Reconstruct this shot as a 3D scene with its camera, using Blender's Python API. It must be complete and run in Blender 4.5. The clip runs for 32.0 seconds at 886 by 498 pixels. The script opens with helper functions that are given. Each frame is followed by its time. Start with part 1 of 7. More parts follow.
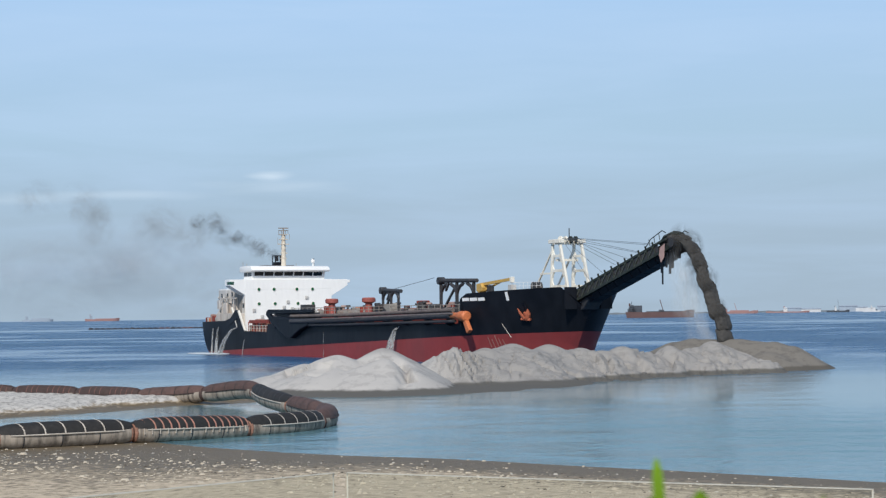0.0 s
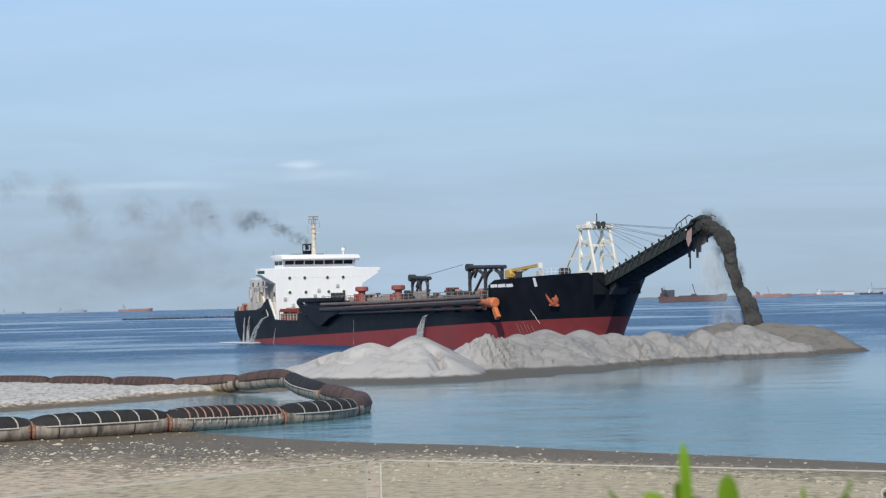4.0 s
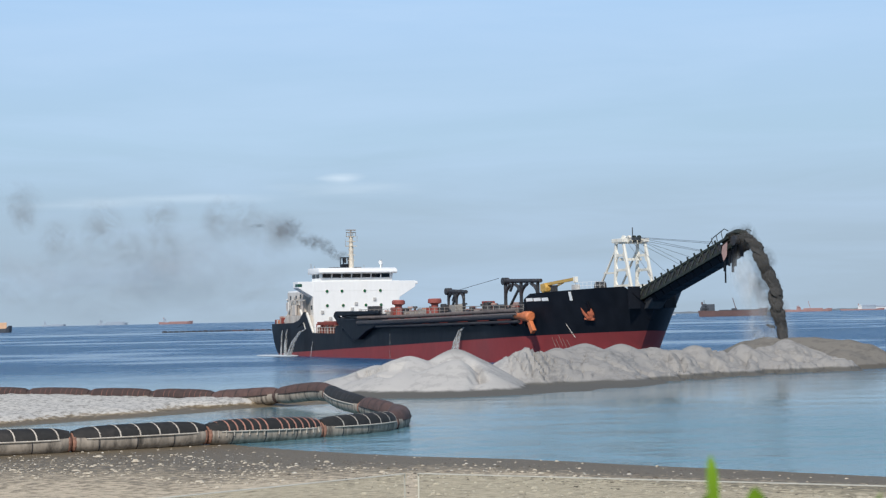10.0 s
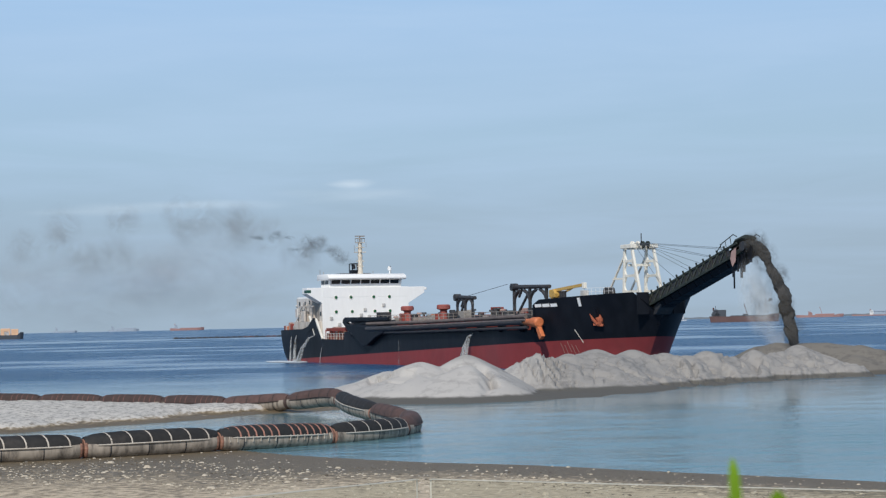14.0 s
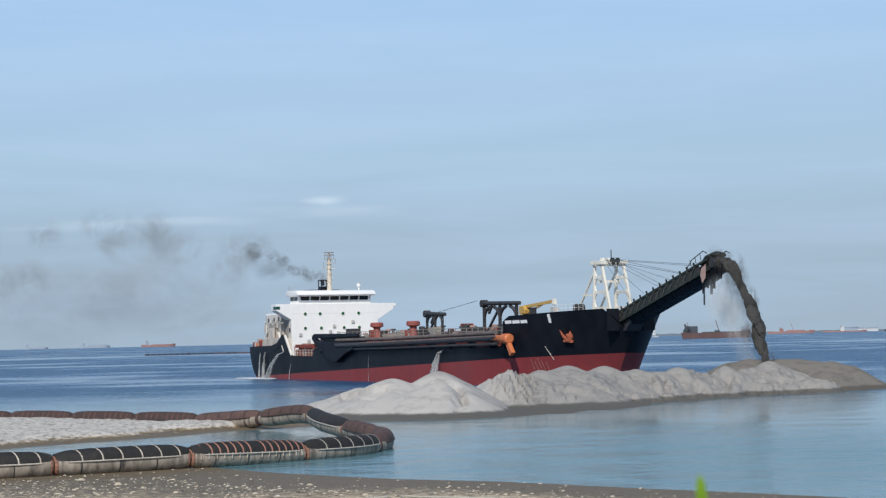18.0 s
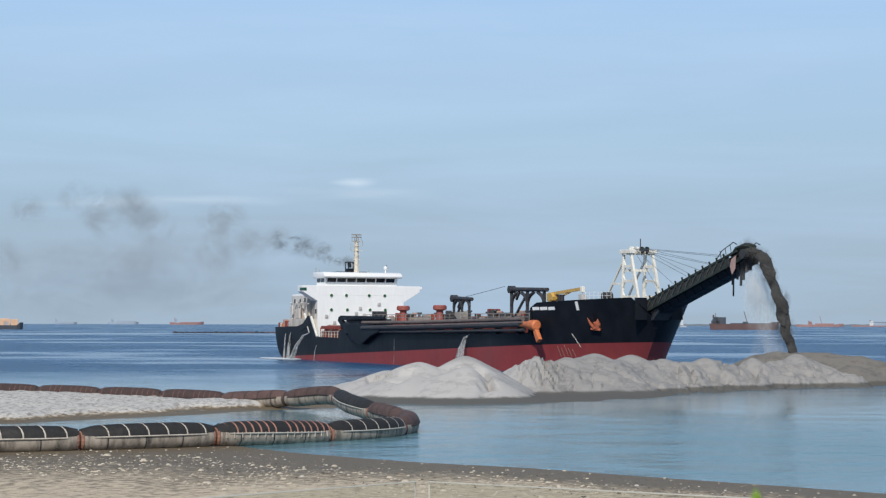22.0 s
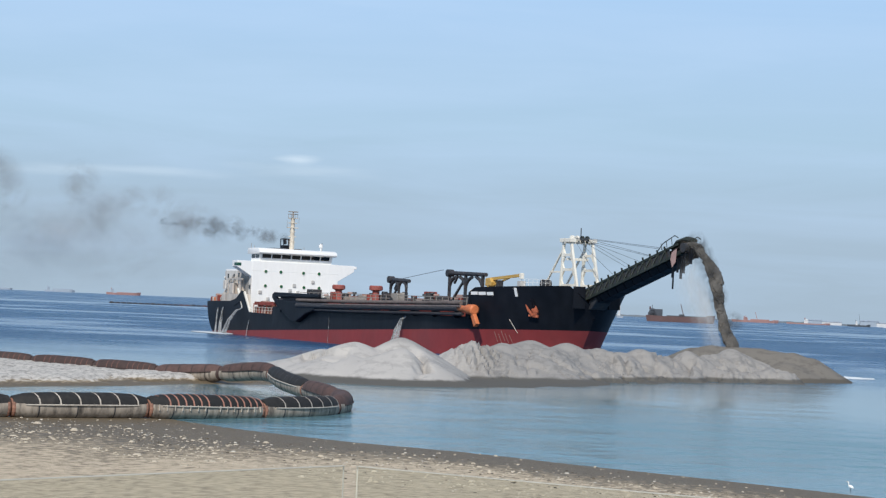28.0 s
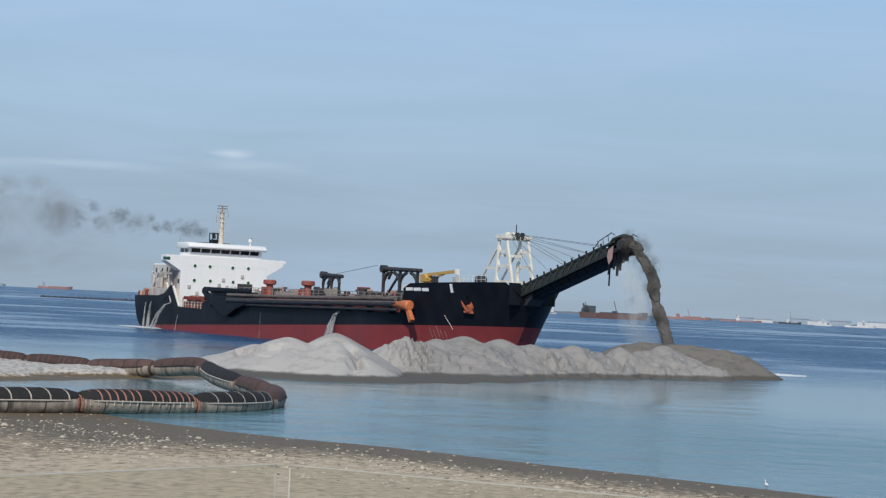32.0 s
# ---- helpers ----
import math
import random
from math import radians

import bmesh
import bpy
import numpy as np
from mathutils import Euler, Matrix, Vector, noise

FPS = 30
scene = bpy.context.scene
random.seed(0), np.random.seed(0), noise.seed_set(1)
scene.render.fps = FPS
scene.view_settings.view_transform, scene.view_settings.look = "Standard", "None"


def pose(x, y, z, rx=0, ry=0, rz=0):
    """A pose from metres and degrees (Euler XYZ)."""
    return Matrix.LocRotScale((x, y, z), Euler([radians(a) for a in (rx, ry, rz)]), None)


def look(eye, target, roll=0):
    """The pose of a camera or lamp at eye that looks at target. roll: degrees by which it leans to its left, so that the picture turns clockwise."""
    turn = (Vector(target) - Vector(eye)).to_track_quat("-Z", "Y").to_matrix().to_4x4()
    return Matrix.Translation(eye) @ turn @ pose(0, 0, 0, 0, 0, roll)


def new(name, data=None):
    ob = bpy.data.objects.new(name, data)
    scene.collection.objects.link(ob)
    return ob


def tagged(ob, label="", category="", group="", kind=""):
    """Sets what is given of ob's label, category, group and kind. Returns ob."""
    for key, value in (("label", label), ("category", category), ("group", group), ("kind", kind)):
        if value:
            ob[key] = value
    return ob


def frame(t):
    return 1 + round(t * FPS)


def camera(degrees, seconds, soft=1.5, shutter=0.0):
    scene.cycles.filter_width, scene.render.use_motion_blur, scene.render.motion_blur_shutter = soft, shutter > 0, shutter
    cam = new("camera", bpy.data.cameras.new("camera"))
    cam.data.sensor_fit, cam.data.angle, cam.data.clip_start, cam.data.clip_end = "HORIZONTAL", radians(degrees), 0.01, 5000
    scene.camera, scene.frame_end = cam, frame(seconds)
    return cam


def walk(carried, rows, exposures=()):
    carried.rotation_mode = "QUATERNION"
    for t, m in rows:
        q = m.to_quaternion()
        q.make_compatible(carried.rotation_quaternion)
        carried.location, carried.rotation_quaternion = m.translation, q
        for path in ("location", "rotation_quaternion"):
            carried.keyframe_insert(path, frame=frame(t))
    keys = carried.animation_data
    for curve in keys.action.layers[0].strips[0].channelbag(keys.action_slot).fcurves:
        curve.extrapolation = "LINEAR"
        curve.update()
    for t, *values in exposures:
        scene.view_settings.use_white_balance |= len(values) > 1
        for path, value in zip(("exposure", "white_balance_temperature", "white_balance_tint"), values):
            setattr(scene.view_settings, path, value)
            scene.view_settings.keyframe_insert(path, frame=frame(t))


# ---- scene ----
# Camera: carried on a terrace, 7 m above the sea. Rows: seconds, yaw, pitch, lean, sideways, up.
EYE = Vector((0.0, 0.0, 7.0))
SWAY = [
    (0.0, 1.150, 2.010, -0.734, -0.0023, -0.0000),
    (0.5, 0.719, 2.066, -0.736, -0.0021, -0.0000),
    (1.0, 0.726, 2.116, -0.706, -0.0019, -0.0000),
    (1.5, 0.777, 2.038, -0.660, -0.0017, -0.0000),
    (2.0, 0.594, 2.044, -0.767, -0.0015, -0.0000),
    (2.5, 0.590, 2.019, -0.894, -0.0012, -0.0000),
    (3.0, 0.388, 1.756, -1.005, -0.0010, -0.0000),
    (3.5, 0.307, 1.615, -1.237, -0.0008, -0.0000),
    (5.5, -0.094, 1.755, -1.506, 0.0000, -0.0000),
    (6.0, -0.000, 1.944, -1.399, 0.0002, -0.0000),
    (6.5, -0.207, 2.057, -1.203, 0.0007, -0.0001),
    (7.0, -0.269, 1.998, -1.241, 0.0012, -0.0002),
    (7.5, -0.227, 1.979, -1.333, 0.0017, -0.0002),
    (8.0, -0.194, 1.953, -1.132, 0.0022, -0.0003),
    (8.5, -0.464, 2.076, -1.281, 0.0026, -0.0004),
    (9.0, -0.527, 2.070, -1.117, 0.0031, -0.0004),
    (9.5, -0.932, 2.164, -1.112, 0.0027, -0.0005),
    (10.0, -1.052, 2.065, -1.198, 0.0022, -0.0005),
    (10.5, -0.394, 2.173, -1.169, 0.0017, -0.0005),
    (11.0, -1.014, 2.249, -1.258, 0.0013, -0.0005),
    (11.5, -1.459, 2.459, -1.238, 0.0008, -0.0006),
    (12.0, -1.402, 2.241, -1.216, 0.0004, -0.0006),
    (12.5, -1.729, 2.255, -1.272, -0.0001, -0.0006),
    (13.0, -1.514, 2.201, -1.379, -0.0006, -0.0006),
    (13.5, -1.389, 2.258, -1.256, -0.0004, -0.0009),
    (15.5, -1.490, 2.250, -1.264, 0.0002, -0.0020),
    (16.0, -1.934, 2.372, -1.187, 0.0004, -0.0023),
    (16.5, -1.764, 2.858, -0.991, 0.0005, -0.0020),
    (17.0, -1.003, 2.756, -1.262, 0.0006, -0.0017),
    (17.5, -0.652, 2.822, -1.380, 0.0007, -0.0014),
    (18.0, -0.513, 2.746, -1.273, 0.0008, -0.0011),
    (18.5, -0.514, 2.559, -1.298, 0.0009, -0.0008),
    (19.0, -0.390, 2.661, -1.246, 0.0010, -0.0004),
    (19.5, -0.628, 2.686, -1.376, 0.0003, 0.0000),
    (20.0, -1.366, 2.722, -1.085, -0.0004, 0.0005),
    (20.5, -1.912, 2.574, -0.749, -0.0011, -0.0010),
    (21.0, -1.505, 1.896, 0.073, -0.0018, -0.0041),
    (21.5, -1.471, 1.060, -0.552, -0.0034, 0.0000),
    (22.0, -1.436, 2.274, 0.137, -0.0062, 0.0040),
    (22.5, -1.160, 1.338, -0.010, -0.0105, 0.0001),
    (23.0, 0.261, 1.675, 0.564, -0.0079, -0.0075),
    (23.5, 0.103, 2.343, 1.264, -0.0046, -0.0054),
    (24.0, 1.117, 1.264, 0.388, 0.0046, -0.0053),
    (24.5, 1.136, 1.009, 1.030, 0.0032, -0.0077),
    (25.0, 1.234, 1.413, 2.174, 0.0015, -0.0105),
    (25.5, 1.001, 1.488, 1.879, 0.0021, -0.0111),
    (27.5, 0.691, 1.319, 1.937, 0.0000, -0.0080),
    (28.0, 0.422, 1.755, 2.440, 0.0000, 0.0150),
    (28.5, 1.129, 1.267, 2.713, 0.0000, 0.0159),
    (29.0, 1.214, 2.052, 2.293, 0.0000, 0.0168),
    (29.5, 0.841, 2.503, 2.183, 0.0000, 0.0176),
    (30.0, 0.322, 2.832, 2.188, 0.0000, 0.0185),
    (30.5, 0.935, 2.183, 2.185, 0.0000, 0.0194),
    (31.0, 2.531, 1.573, 2.684, 0.0000, 0.0202),
    (31.5, 3.167, 1.670, 2.993, 0.0000, 0.0211),
    (32.0, 2.468, 1.714, 2.719, 0.0000, 0.0220),
]


def view(yaw, pitch, lean, dx, dz):
    eye = EYE + Vector((dx, 0, dz))
    a, b = radians(yaw), radians(pitch)
    way = Vector((math.sin(a) * math.cos(b), math.cos(a) * math.cos(b), math.sin(b)))
    return look(eye, eye + way, lean)


cam = camera(27.0, 32.0, 1.3)
# a small aperture: the leaves close to the lens go soft, all else stays sharp
cam.data.dof.use_dof, cam.data.dof.focus_distance, cam.data.dof.aperture_fstop = True, 250.0, 42.0
walk(cam, [(r[0], view(*r[1:])) for r in SWAY],
     exposures=[(0.0, 0.02), (6.0, 0.03), (10.0, 0.07), (11.2, 0.06), (12.0, -0.09), (13.0, -0.1), (19.0, -0.03), (25.0, -0.02), (28.0, 0.06), (29.7, -0.18), (32.0, -0.2)])

# ---- world and sun ----
SUN_AZ, SUN_EL = radians(191), radians(40)   # compass bearing from +y, clockwise; height
world = bpy.data.worlds.new("world")
scene.world = world
world.use_nodes = True
wn, wl = world.node_tree.nodes, world.node_tree.links
wn.clear()
w_out = wn.new("ShaderNodeOutputWorld")
w_bg = wn.new("ShaderNodeBackground")
w_sky = wn.new("ShaderNodeTexSky")
w_sky.sky_type = "NISHITA"
w_sky.sun_disc = False
w_sky.sun_elevation, w_sky.sun_rotation = SUN_EL, SUN_AZ
w_sky.air_density, w_sky.dust_density, w_sky.ozone_density = 1.0, 0.4, 3.0
w_sky.altitude = 0
w_bg.inputs["Strength"].default_value = 0.11
# thin high cloud: streaks stretched along the horizon, one small bright cloud bank
w_co = wn.new("ShaderNodeTexCoord")
w_map = wn.new("ShaderNodeMapping")
w_map.inputs["Scale"].default_value = (3.0, 3.0, 26.0)
w_map.inputs["Rotation"].default_value = (0.0, 0.10, 0.0)
w_nz = wn.new("ShaderNodeTexNoise")
w_nz.inputs["Scale"].default_value = 1.6
w_nz.inputs["Detail"].default_value = 7
w_nz.inputs["Roughness"].default_value = 0.55
w_nz.inputs["Distortion"].default_value = 0.4
w_rp = wn.new("ShaderNodeMapRange")
w_rp.inputs["From Min"].default_value, w_rp.inputs["From Max"].default_value = 0.42, 0.78
w_rp.inputs["To Min"].default_value, w_rp.inputs["To Max"].default_value = 0.0, 0.45
w_sep = wn.new("ShaderNodeSeparateXYZ")
wl.new(w_co.outputs["Generated"], w_sep.inputs["Vector"])
# sea haze: a pale blue-grey layer along the horizon that thins out with height
w_hz = wn.new("ShaderNodeValToRGB")
e = w_hz.color_ramp.elements
e[0].position, e[0].color = 0.0, (0.370, 0.478, 0.588, 1)
e[1].position, e[1].color = 1.0, (0.38, 0.60, 0.90, 1)
e.new(0.25).color = (0.385, 0.51, 0.637, 1)
e.new(0.48).color = (0.408, 0.582, 0.752, 1)
e.new(0.75).color = (0.42, 0.61, 0.85, 1)
w_el = wn.new("ShaderNodeMapRange")
w_el.inputs["From Min"].default_value, w_el.inputs["From Max"].default_value = 0.0, 0.20
wl.new(w_sep.outputs["Z"], w_el.inputs["Value"])
wl.new(w_el.outputs["Result"], w_hz.inputs["Fac"])
w_gain = wn.new("ShaderNodeMix")
w_gain.data_type, w_gain.blend_type = "RGBA", "MULTIPLY"
w_gain.inputs["Factor"].default_value = 1.0
w_gain.inputs["B"].default_value = (9.1, 9.1, 9.1, 1)
wl.new(w_hz.outputs["Color"], w_gain.inputs["A"])
w_lay = wn.new("ShaderNodeMapRange")
w_lay.interpolation_type = "SMOOTHSTEP"
w_lay.inputs["From Min"].default_value, w_lay.inputs["From Max"].default_value = 0.12, 0.5
wl.new(w_sep.outputs["Z"], w_lay.inputs["Value"])
w_sum = wn.new("ShaderNodeMix")
w_sum.data_type = "RGBA"
wl.new(w_lay.outputs["Result"], w_sum.inputs["Factor"])
wl.new(w_gain.outputs["Result"], w_sum.inputs["A"])
wl.new(w_sky.outputs["Color"], w_sum.inputs["B"])
w_mix = wn.new("ShaderNodeMix")
w_mix.data_type = "RGBA"
w_mix.inputs["B"].default_value = (4.6, 6.2, 8.3, 1)
wl.new(w_co.outputs["Generated"], w_map.inputs["Vector"])
wl.new(w_map.outputs["Vector"], w_nz.inputs["Vector"])
wl.new(w_nz.outputs["Fac"], w_rp.inputs["Value"])
wl.new(w_rp.outputs["Result"], w_mix.inputs["Factor"])
wl.new(w_sum.outputs["Result"], w_mix.inputs["A"])
# one small lens-shaped cloud with a fainter one beside it
last = w_mix.outputs["Result"]
for c_az, c_el, c_w, c_h, c_a in ((-4.12, 4.30, 0.0165, 0.0034, 0.95), (-4.0, 3.98, 0.050, 0.0060, 0.32), (-9.0, 3.75, 0.07, 0.0035, 0.38), (-12.0, 3.6, 0.05, 0.003, 0.3)):
    way = (math.sin(radians(c_az)) * math.cos(radians(c_el)), math.cos(radians(c_az)) * math.cos(radians(c_el)), math.sin(radians(c_el)))
    s1, s2 = wn.new("ShaderNodeVectorMath"), wn.new("ShaderNodeVectorMath")
    s1.operation, s2.operation = "SUBTRACT", "DIVIDE"
    s1.inputs[1].default_value, s2.inputs[1].default_value = way, (c_w, 1.0, c_h)
    wl.new(w_co.outputs["Generated"], s1.inputs[0])
    wl.new(s1.outputs["Vector"], s2.inputs[0])
    ln = wn.new("ShaderNodeVectorMath")
    ln.operation = "LENGTH"
    wl.new(s2.outputs["Vector"], ln.inputs[0])
    ns2 = wn.new("ShaderNodeTexNoise")
    ns2.inputs["Scale"].default_value, ns2.inputs["Detail"].default_value = 60, 5
    wl.new(w_map.outputs["Vector"], ns2.inputs["Vector"])
    ns2.inputs["Scale"].default_value = 9
    wob = wn.new("ShaderNodeMath")
    wob.operation = "MULTIPLY_ADD"
    wob.inputs[1].default_value = 1.2
    wl.new(ns2.outputs["Fac"], wob.inputs[0])
    wl.new(ln.outputs["Value"], wob.inputs[2])
    fall_off = wn.new("ShaderNodeMapRange")
    fall_off.interpolation_type = "SMOOTHSTEP"
    fall_off.inputs["From Min"].default_value, fall_off.inputs["From Max"].default_value = 1.6, 0.5
    fall_off.inputs["To Min"].default_value, fall_off.inputs["To Max"].default_value = 0.0, c_a
    wl.new(wob.outputs["Value"], fall_off.inputs["Value"])
    cm = wn.new("ShaderNodeMix")
    cm.data_type = "RGBA"
    cm.inputs["B"].default_value = (5.6, 6.8, 8.0, 1)
    wl.new(fall_off.outputs["Result"], cm.inputs["Factor"])
    wl.new(last, cm.inputs["A"])
    last = cm.outputs["Result"]
wl.new(last, w_bg.inputs["Color"])
wl.new(w_bg.outputs["Background"], w_out.inputs["Surface"])

sun = new("sun", bpy.data.lights.new("sun", "SUN"))
sun.data.energy, sun.data.angle, sun.data.color = 3.4, radians(1.5), (1.0, 0.94, 0.85)
sun_way = Vector((math.sin(SUN_AZ) * math.cos(SUN_EL), math.cos(SUN_AZ) * math.cos(SUN_EL), math.sin(SUN_EL)))
sun.matrix_world = look(sun_way * 50, (0, 0, 0))


# ---- materials ----
def material(name, colour, rough=0.6, metal=0.0, grain=0.15, scale=3.0, stain=0.2, stain_scale=0.35, dirt=None,
             bump=0.15, bump_scale=None, spread=0.0, streak=1.0, spec=0.5):
    """Principled material: base colour varied by fine grain and broad stains, with bump."""
    m = bpy.data.materials.new(name)
    m.use_nodes = True
    n, l = m.node_tree.nodes, m.node_tree.links
    b = n["Principled BSDF"]
    b.inputs["Roughness"].default_value = rough
    b.inputs["Metallic"].default_value = metal
    b.inputs["Specular IOR Level"].default_value = spec
    co = n.new("ShaderNodeTexCoord")
    mp = n.new("ShaderNodeMapping")
    mp.inputs["Scale"].default_value = (1, 1, 1 / streak)
    l.new(co.outputs["Object"], mp.inputs["Vector"])
    fine, broad = n.new("ShaderNodeTexNoise"), n.new("ShaderNodeTexNoise")
    fine.inputs["Scale"].default_value, fine.inputs["Detail"].default_value = scale, 6
    broad.inputs["Scale"].default_value, broad.inputs["Detail"].default_value = stain_scale, 5
    broad.inputs["Roughness"].default_value = 0.65
    l.new(mp.outputs["Vector"], fine.inputs["Vector"])
    l.new(mp.outputs["Vector"], broad.inputs["Vector"])
    dark = dirt or tuple(c * 0.45 for c in colour)
    r1 = n.new("ShaderNodeMapRange")
    r1.inputs["From Min"].default_value, r1.inputs["From Max"].default_value = 0.48, 0.72
    r1.inputs["To Max"].default_value = stain
    l.new(broad.outputs["Fac"], r1.inputs["Value"])
    mx = n.new("ShaderNodeMix")
    mx.data_type = "RGBA"
    mx.inputs["A"].default_value, mx.inputs["B"].default_value = (*colour, 1), (*dark, 1)
    l.new(r1.outputs["Result"], mx.inputs["Factor"])
    r2 = n.new("ShaderNodeMapRange")
    r2.inputs["From Min"].default_value, r2.inputs["From Max"].default_value = 0.25, 0.75
    r2.inputs["To Min"].default_value, r2.inputs["To Max"].default_value = 1 - grain, 1 + grain
    l.new(fine.outputs["Fac"], r2.inputs["Value"])
    hsv = n.new("ShaderNodeHueSaturation")
    l.new(r2.outputs["Result"], hsv.inputs["Value"])
    l.new(mx.outputs["Result"], hsv.inputs["Color"])
    last = hsv.outputs["Color"]
    if spread:
        info = n.new("ShaderNodeObjectInfo")
        r3 = n.new("ShaderNodeMapRange")
        r3.inputs["To Min"].default_value, r3.inputs["To Max"].default_value = 1 - spread, 1 + spread
        l.new(info.outputs["Random"], r3.inputs["Value"])
        h2 = n.new("ShaderNodeHueSaturation")
        l.new(r3.outputs["Result"], h2.inputs["Value"])
        l.new(last, h2.inputs["Color"])
        last = h2.outputs["Color"]
    l.new(last, b.inputs["Base Color"])
    if bump:
        bp = n.new("ShaderNodeBump")
        bp.inputs["Strength"].default_value = bump
        bp.inputs["Distance"].default_value = 0.5 / (bump_scale or scale)
        l.new(fine.outputs["Fac"], bp.inputs["Height"])
        l.new(bp.outputs["Normal"], b.inputs["Normal"])
    return m


M_BLACK = material("black_hull_paint", (0.008, 0.010, 0.015), 0.5, grain=0.25, scale=0.7, stain=0.45, stain_scale=0.10, dirt=(0.024, 0.026, 0.031), bump=0.05, streak=2, spec=0.16)
M_RED = material("red_antifouling_paint", (0.262, 0.036, 0.036), 0.6, grain=0.10, scale=0.6, stain=0.4, stain_scale=0.10, dirt=(0.18, 0.052, 0.048), bump=0.05, streak=1.5)
M_WHITE = material("white_ship_paint", (0.86, 0.86, 0.84), 0.45, grain=0.03, scale=2.0, stain=0.12, stain_scale=0.3, dirt=(0.70, 0.66, 0.60), bump=0.03, streak=5)
M_CREAM = material("cream_frame_paint", (0.80, 0.77, 0.68), 0.5, grain=0.08, scale=2.5, stain=0.3, stain_scale=0.6, dirt=(0.42, 0.30, 0.18), streak=3)
M_RUST = material("rusty_red_steel", (0.26, 0.045, 0.03), 0.75, grain=0.3, scale=3, stain=0.6, stain_scale=0.7, dirt=(0.12, 0.05, 0.03))
M_ORANGE = material("orange_paint", (0.58, 0.17, 0.06), 0.6, grain=0.2, scale=3, stain=0.4, stain_scale=0.8, dirt=(0.28, 0.08, 0.03))
M_YELLOW = material("yellow_crane_paint", (0.56, 0.35, 0.09), 0.5, grain=0.15, scale=3, stain=0.4, dirt=(0.3, 0.16, 0.04))
M_STEEL = material("dark_deck_steel", (0.035, 0.037, 0.042), 0.6, grain=0.35, scale=2.5, stain=0.5, stain_scale=0.6, dirt=(0.09, 0.06, 0.045))
M_PIPE = material("worn_pipe_steel", (0.034, 0.032, 0.034), 0.55, grain=0.35, scale=2, stain=0.6, stain_scale=0.5, dirt=(0.10, 0.075, 0.064), streak=0.2)
M_GREEN = material("dark_green_gallery_paint", (0.020, 0.027, 0.021), 0.65, grain=0.3, scale=2, stain=0.5, stain_scale=0.6, dirt=(0.06, 0.058, 0.042))
M_GREY = material("grey_deck_paint", (0.30, 0.28, 0.25), 0.7, grain=0.2, scale=2.5, stain=0.5, dirt=(0.24, 0.13, 0.09))
M_GLASSDARK = material("dark_window_glass", (0.010, 0.013, 0.016), 0.12, grain=0.1, stain=0.0, bump=0)
M_RUBBER = material("black_rubber", (0.018, 0.017, 0.016), 0.75, grain=0.3, scale=5, stain=0.5, stain_scale=0.8, dirt=(0.06, 0.05, 0.045))
M_FLOATGREY = material("weathered_grey_float", (0.31, 0.265, 0.215), 0.75, grain=0.35, scale=3, stain=0.95, stain_scale=2.4, dirt=(0.05, 0.042, 0.035), streak=4, spread=0.15)
M_FLOATBROWN = material("rusty_brown_float_cover", (0.058, 0.036, 0.031), 0.8, grain=0.3, scale=4, stain=0.5, stain_scale=1.0, dirt=(0.035, 0.025, 0.022), spread=0.12)
M_FLOATPLAIN = material("smooth_red_brown_cover", (0.10, 0.058, 0.049), 0.8, grain=0.25, scale=3, stain=0.7, stain_scale=1.2, dirt=(0.06, 0.04, 0.035), spread=0.12)
M_COUPLING = material("rust_stained_coupling", (0.28, 0.14, 0.095), 0.8, grain=0.3, scale=6, stain=0.6, stain_scale=2, dirt=(0.08, 0.05, 0.04))
M_STRAPBROWN = material("faded_red_brown_strap", (0.20, 0.098, 0.08), 0.8, grain=0.2, scale=6, stain=0.5, stain_scale=2, dirt=(0.07, 0.04, 0.03))
M_STRAP = material("pale_strap", (0.52, 0.47, 0.40), 0.8, grain=0.2, scale=6, stain=0.5, stain_scale=2, dirt=(0.25, 0.2, 0.16))
M_STRAPRED = material("orange_strap", (0.42, 0.20, 0.145), 0.8, grain=0.2, scale=6, stain=0.5, stain_scale=2, dirt=(0.25, 0.15, 0.1))
M_SANDPALE = material("paler_brown_sand", (0.105, 0.098, 0.088), 0.9, grain=0.35, scale=2.5, stain=0.5, stain_scale=0.6, bump=0.6, bump_scale=2)
M_SANDDARK = material("wet_dark_sand", (0.048, 0.046, 0.043), 0.85, grain=0.35, scale=2.5, stain=0.4, stain_scale=0.6, bump=0.6, bump_scale=2)


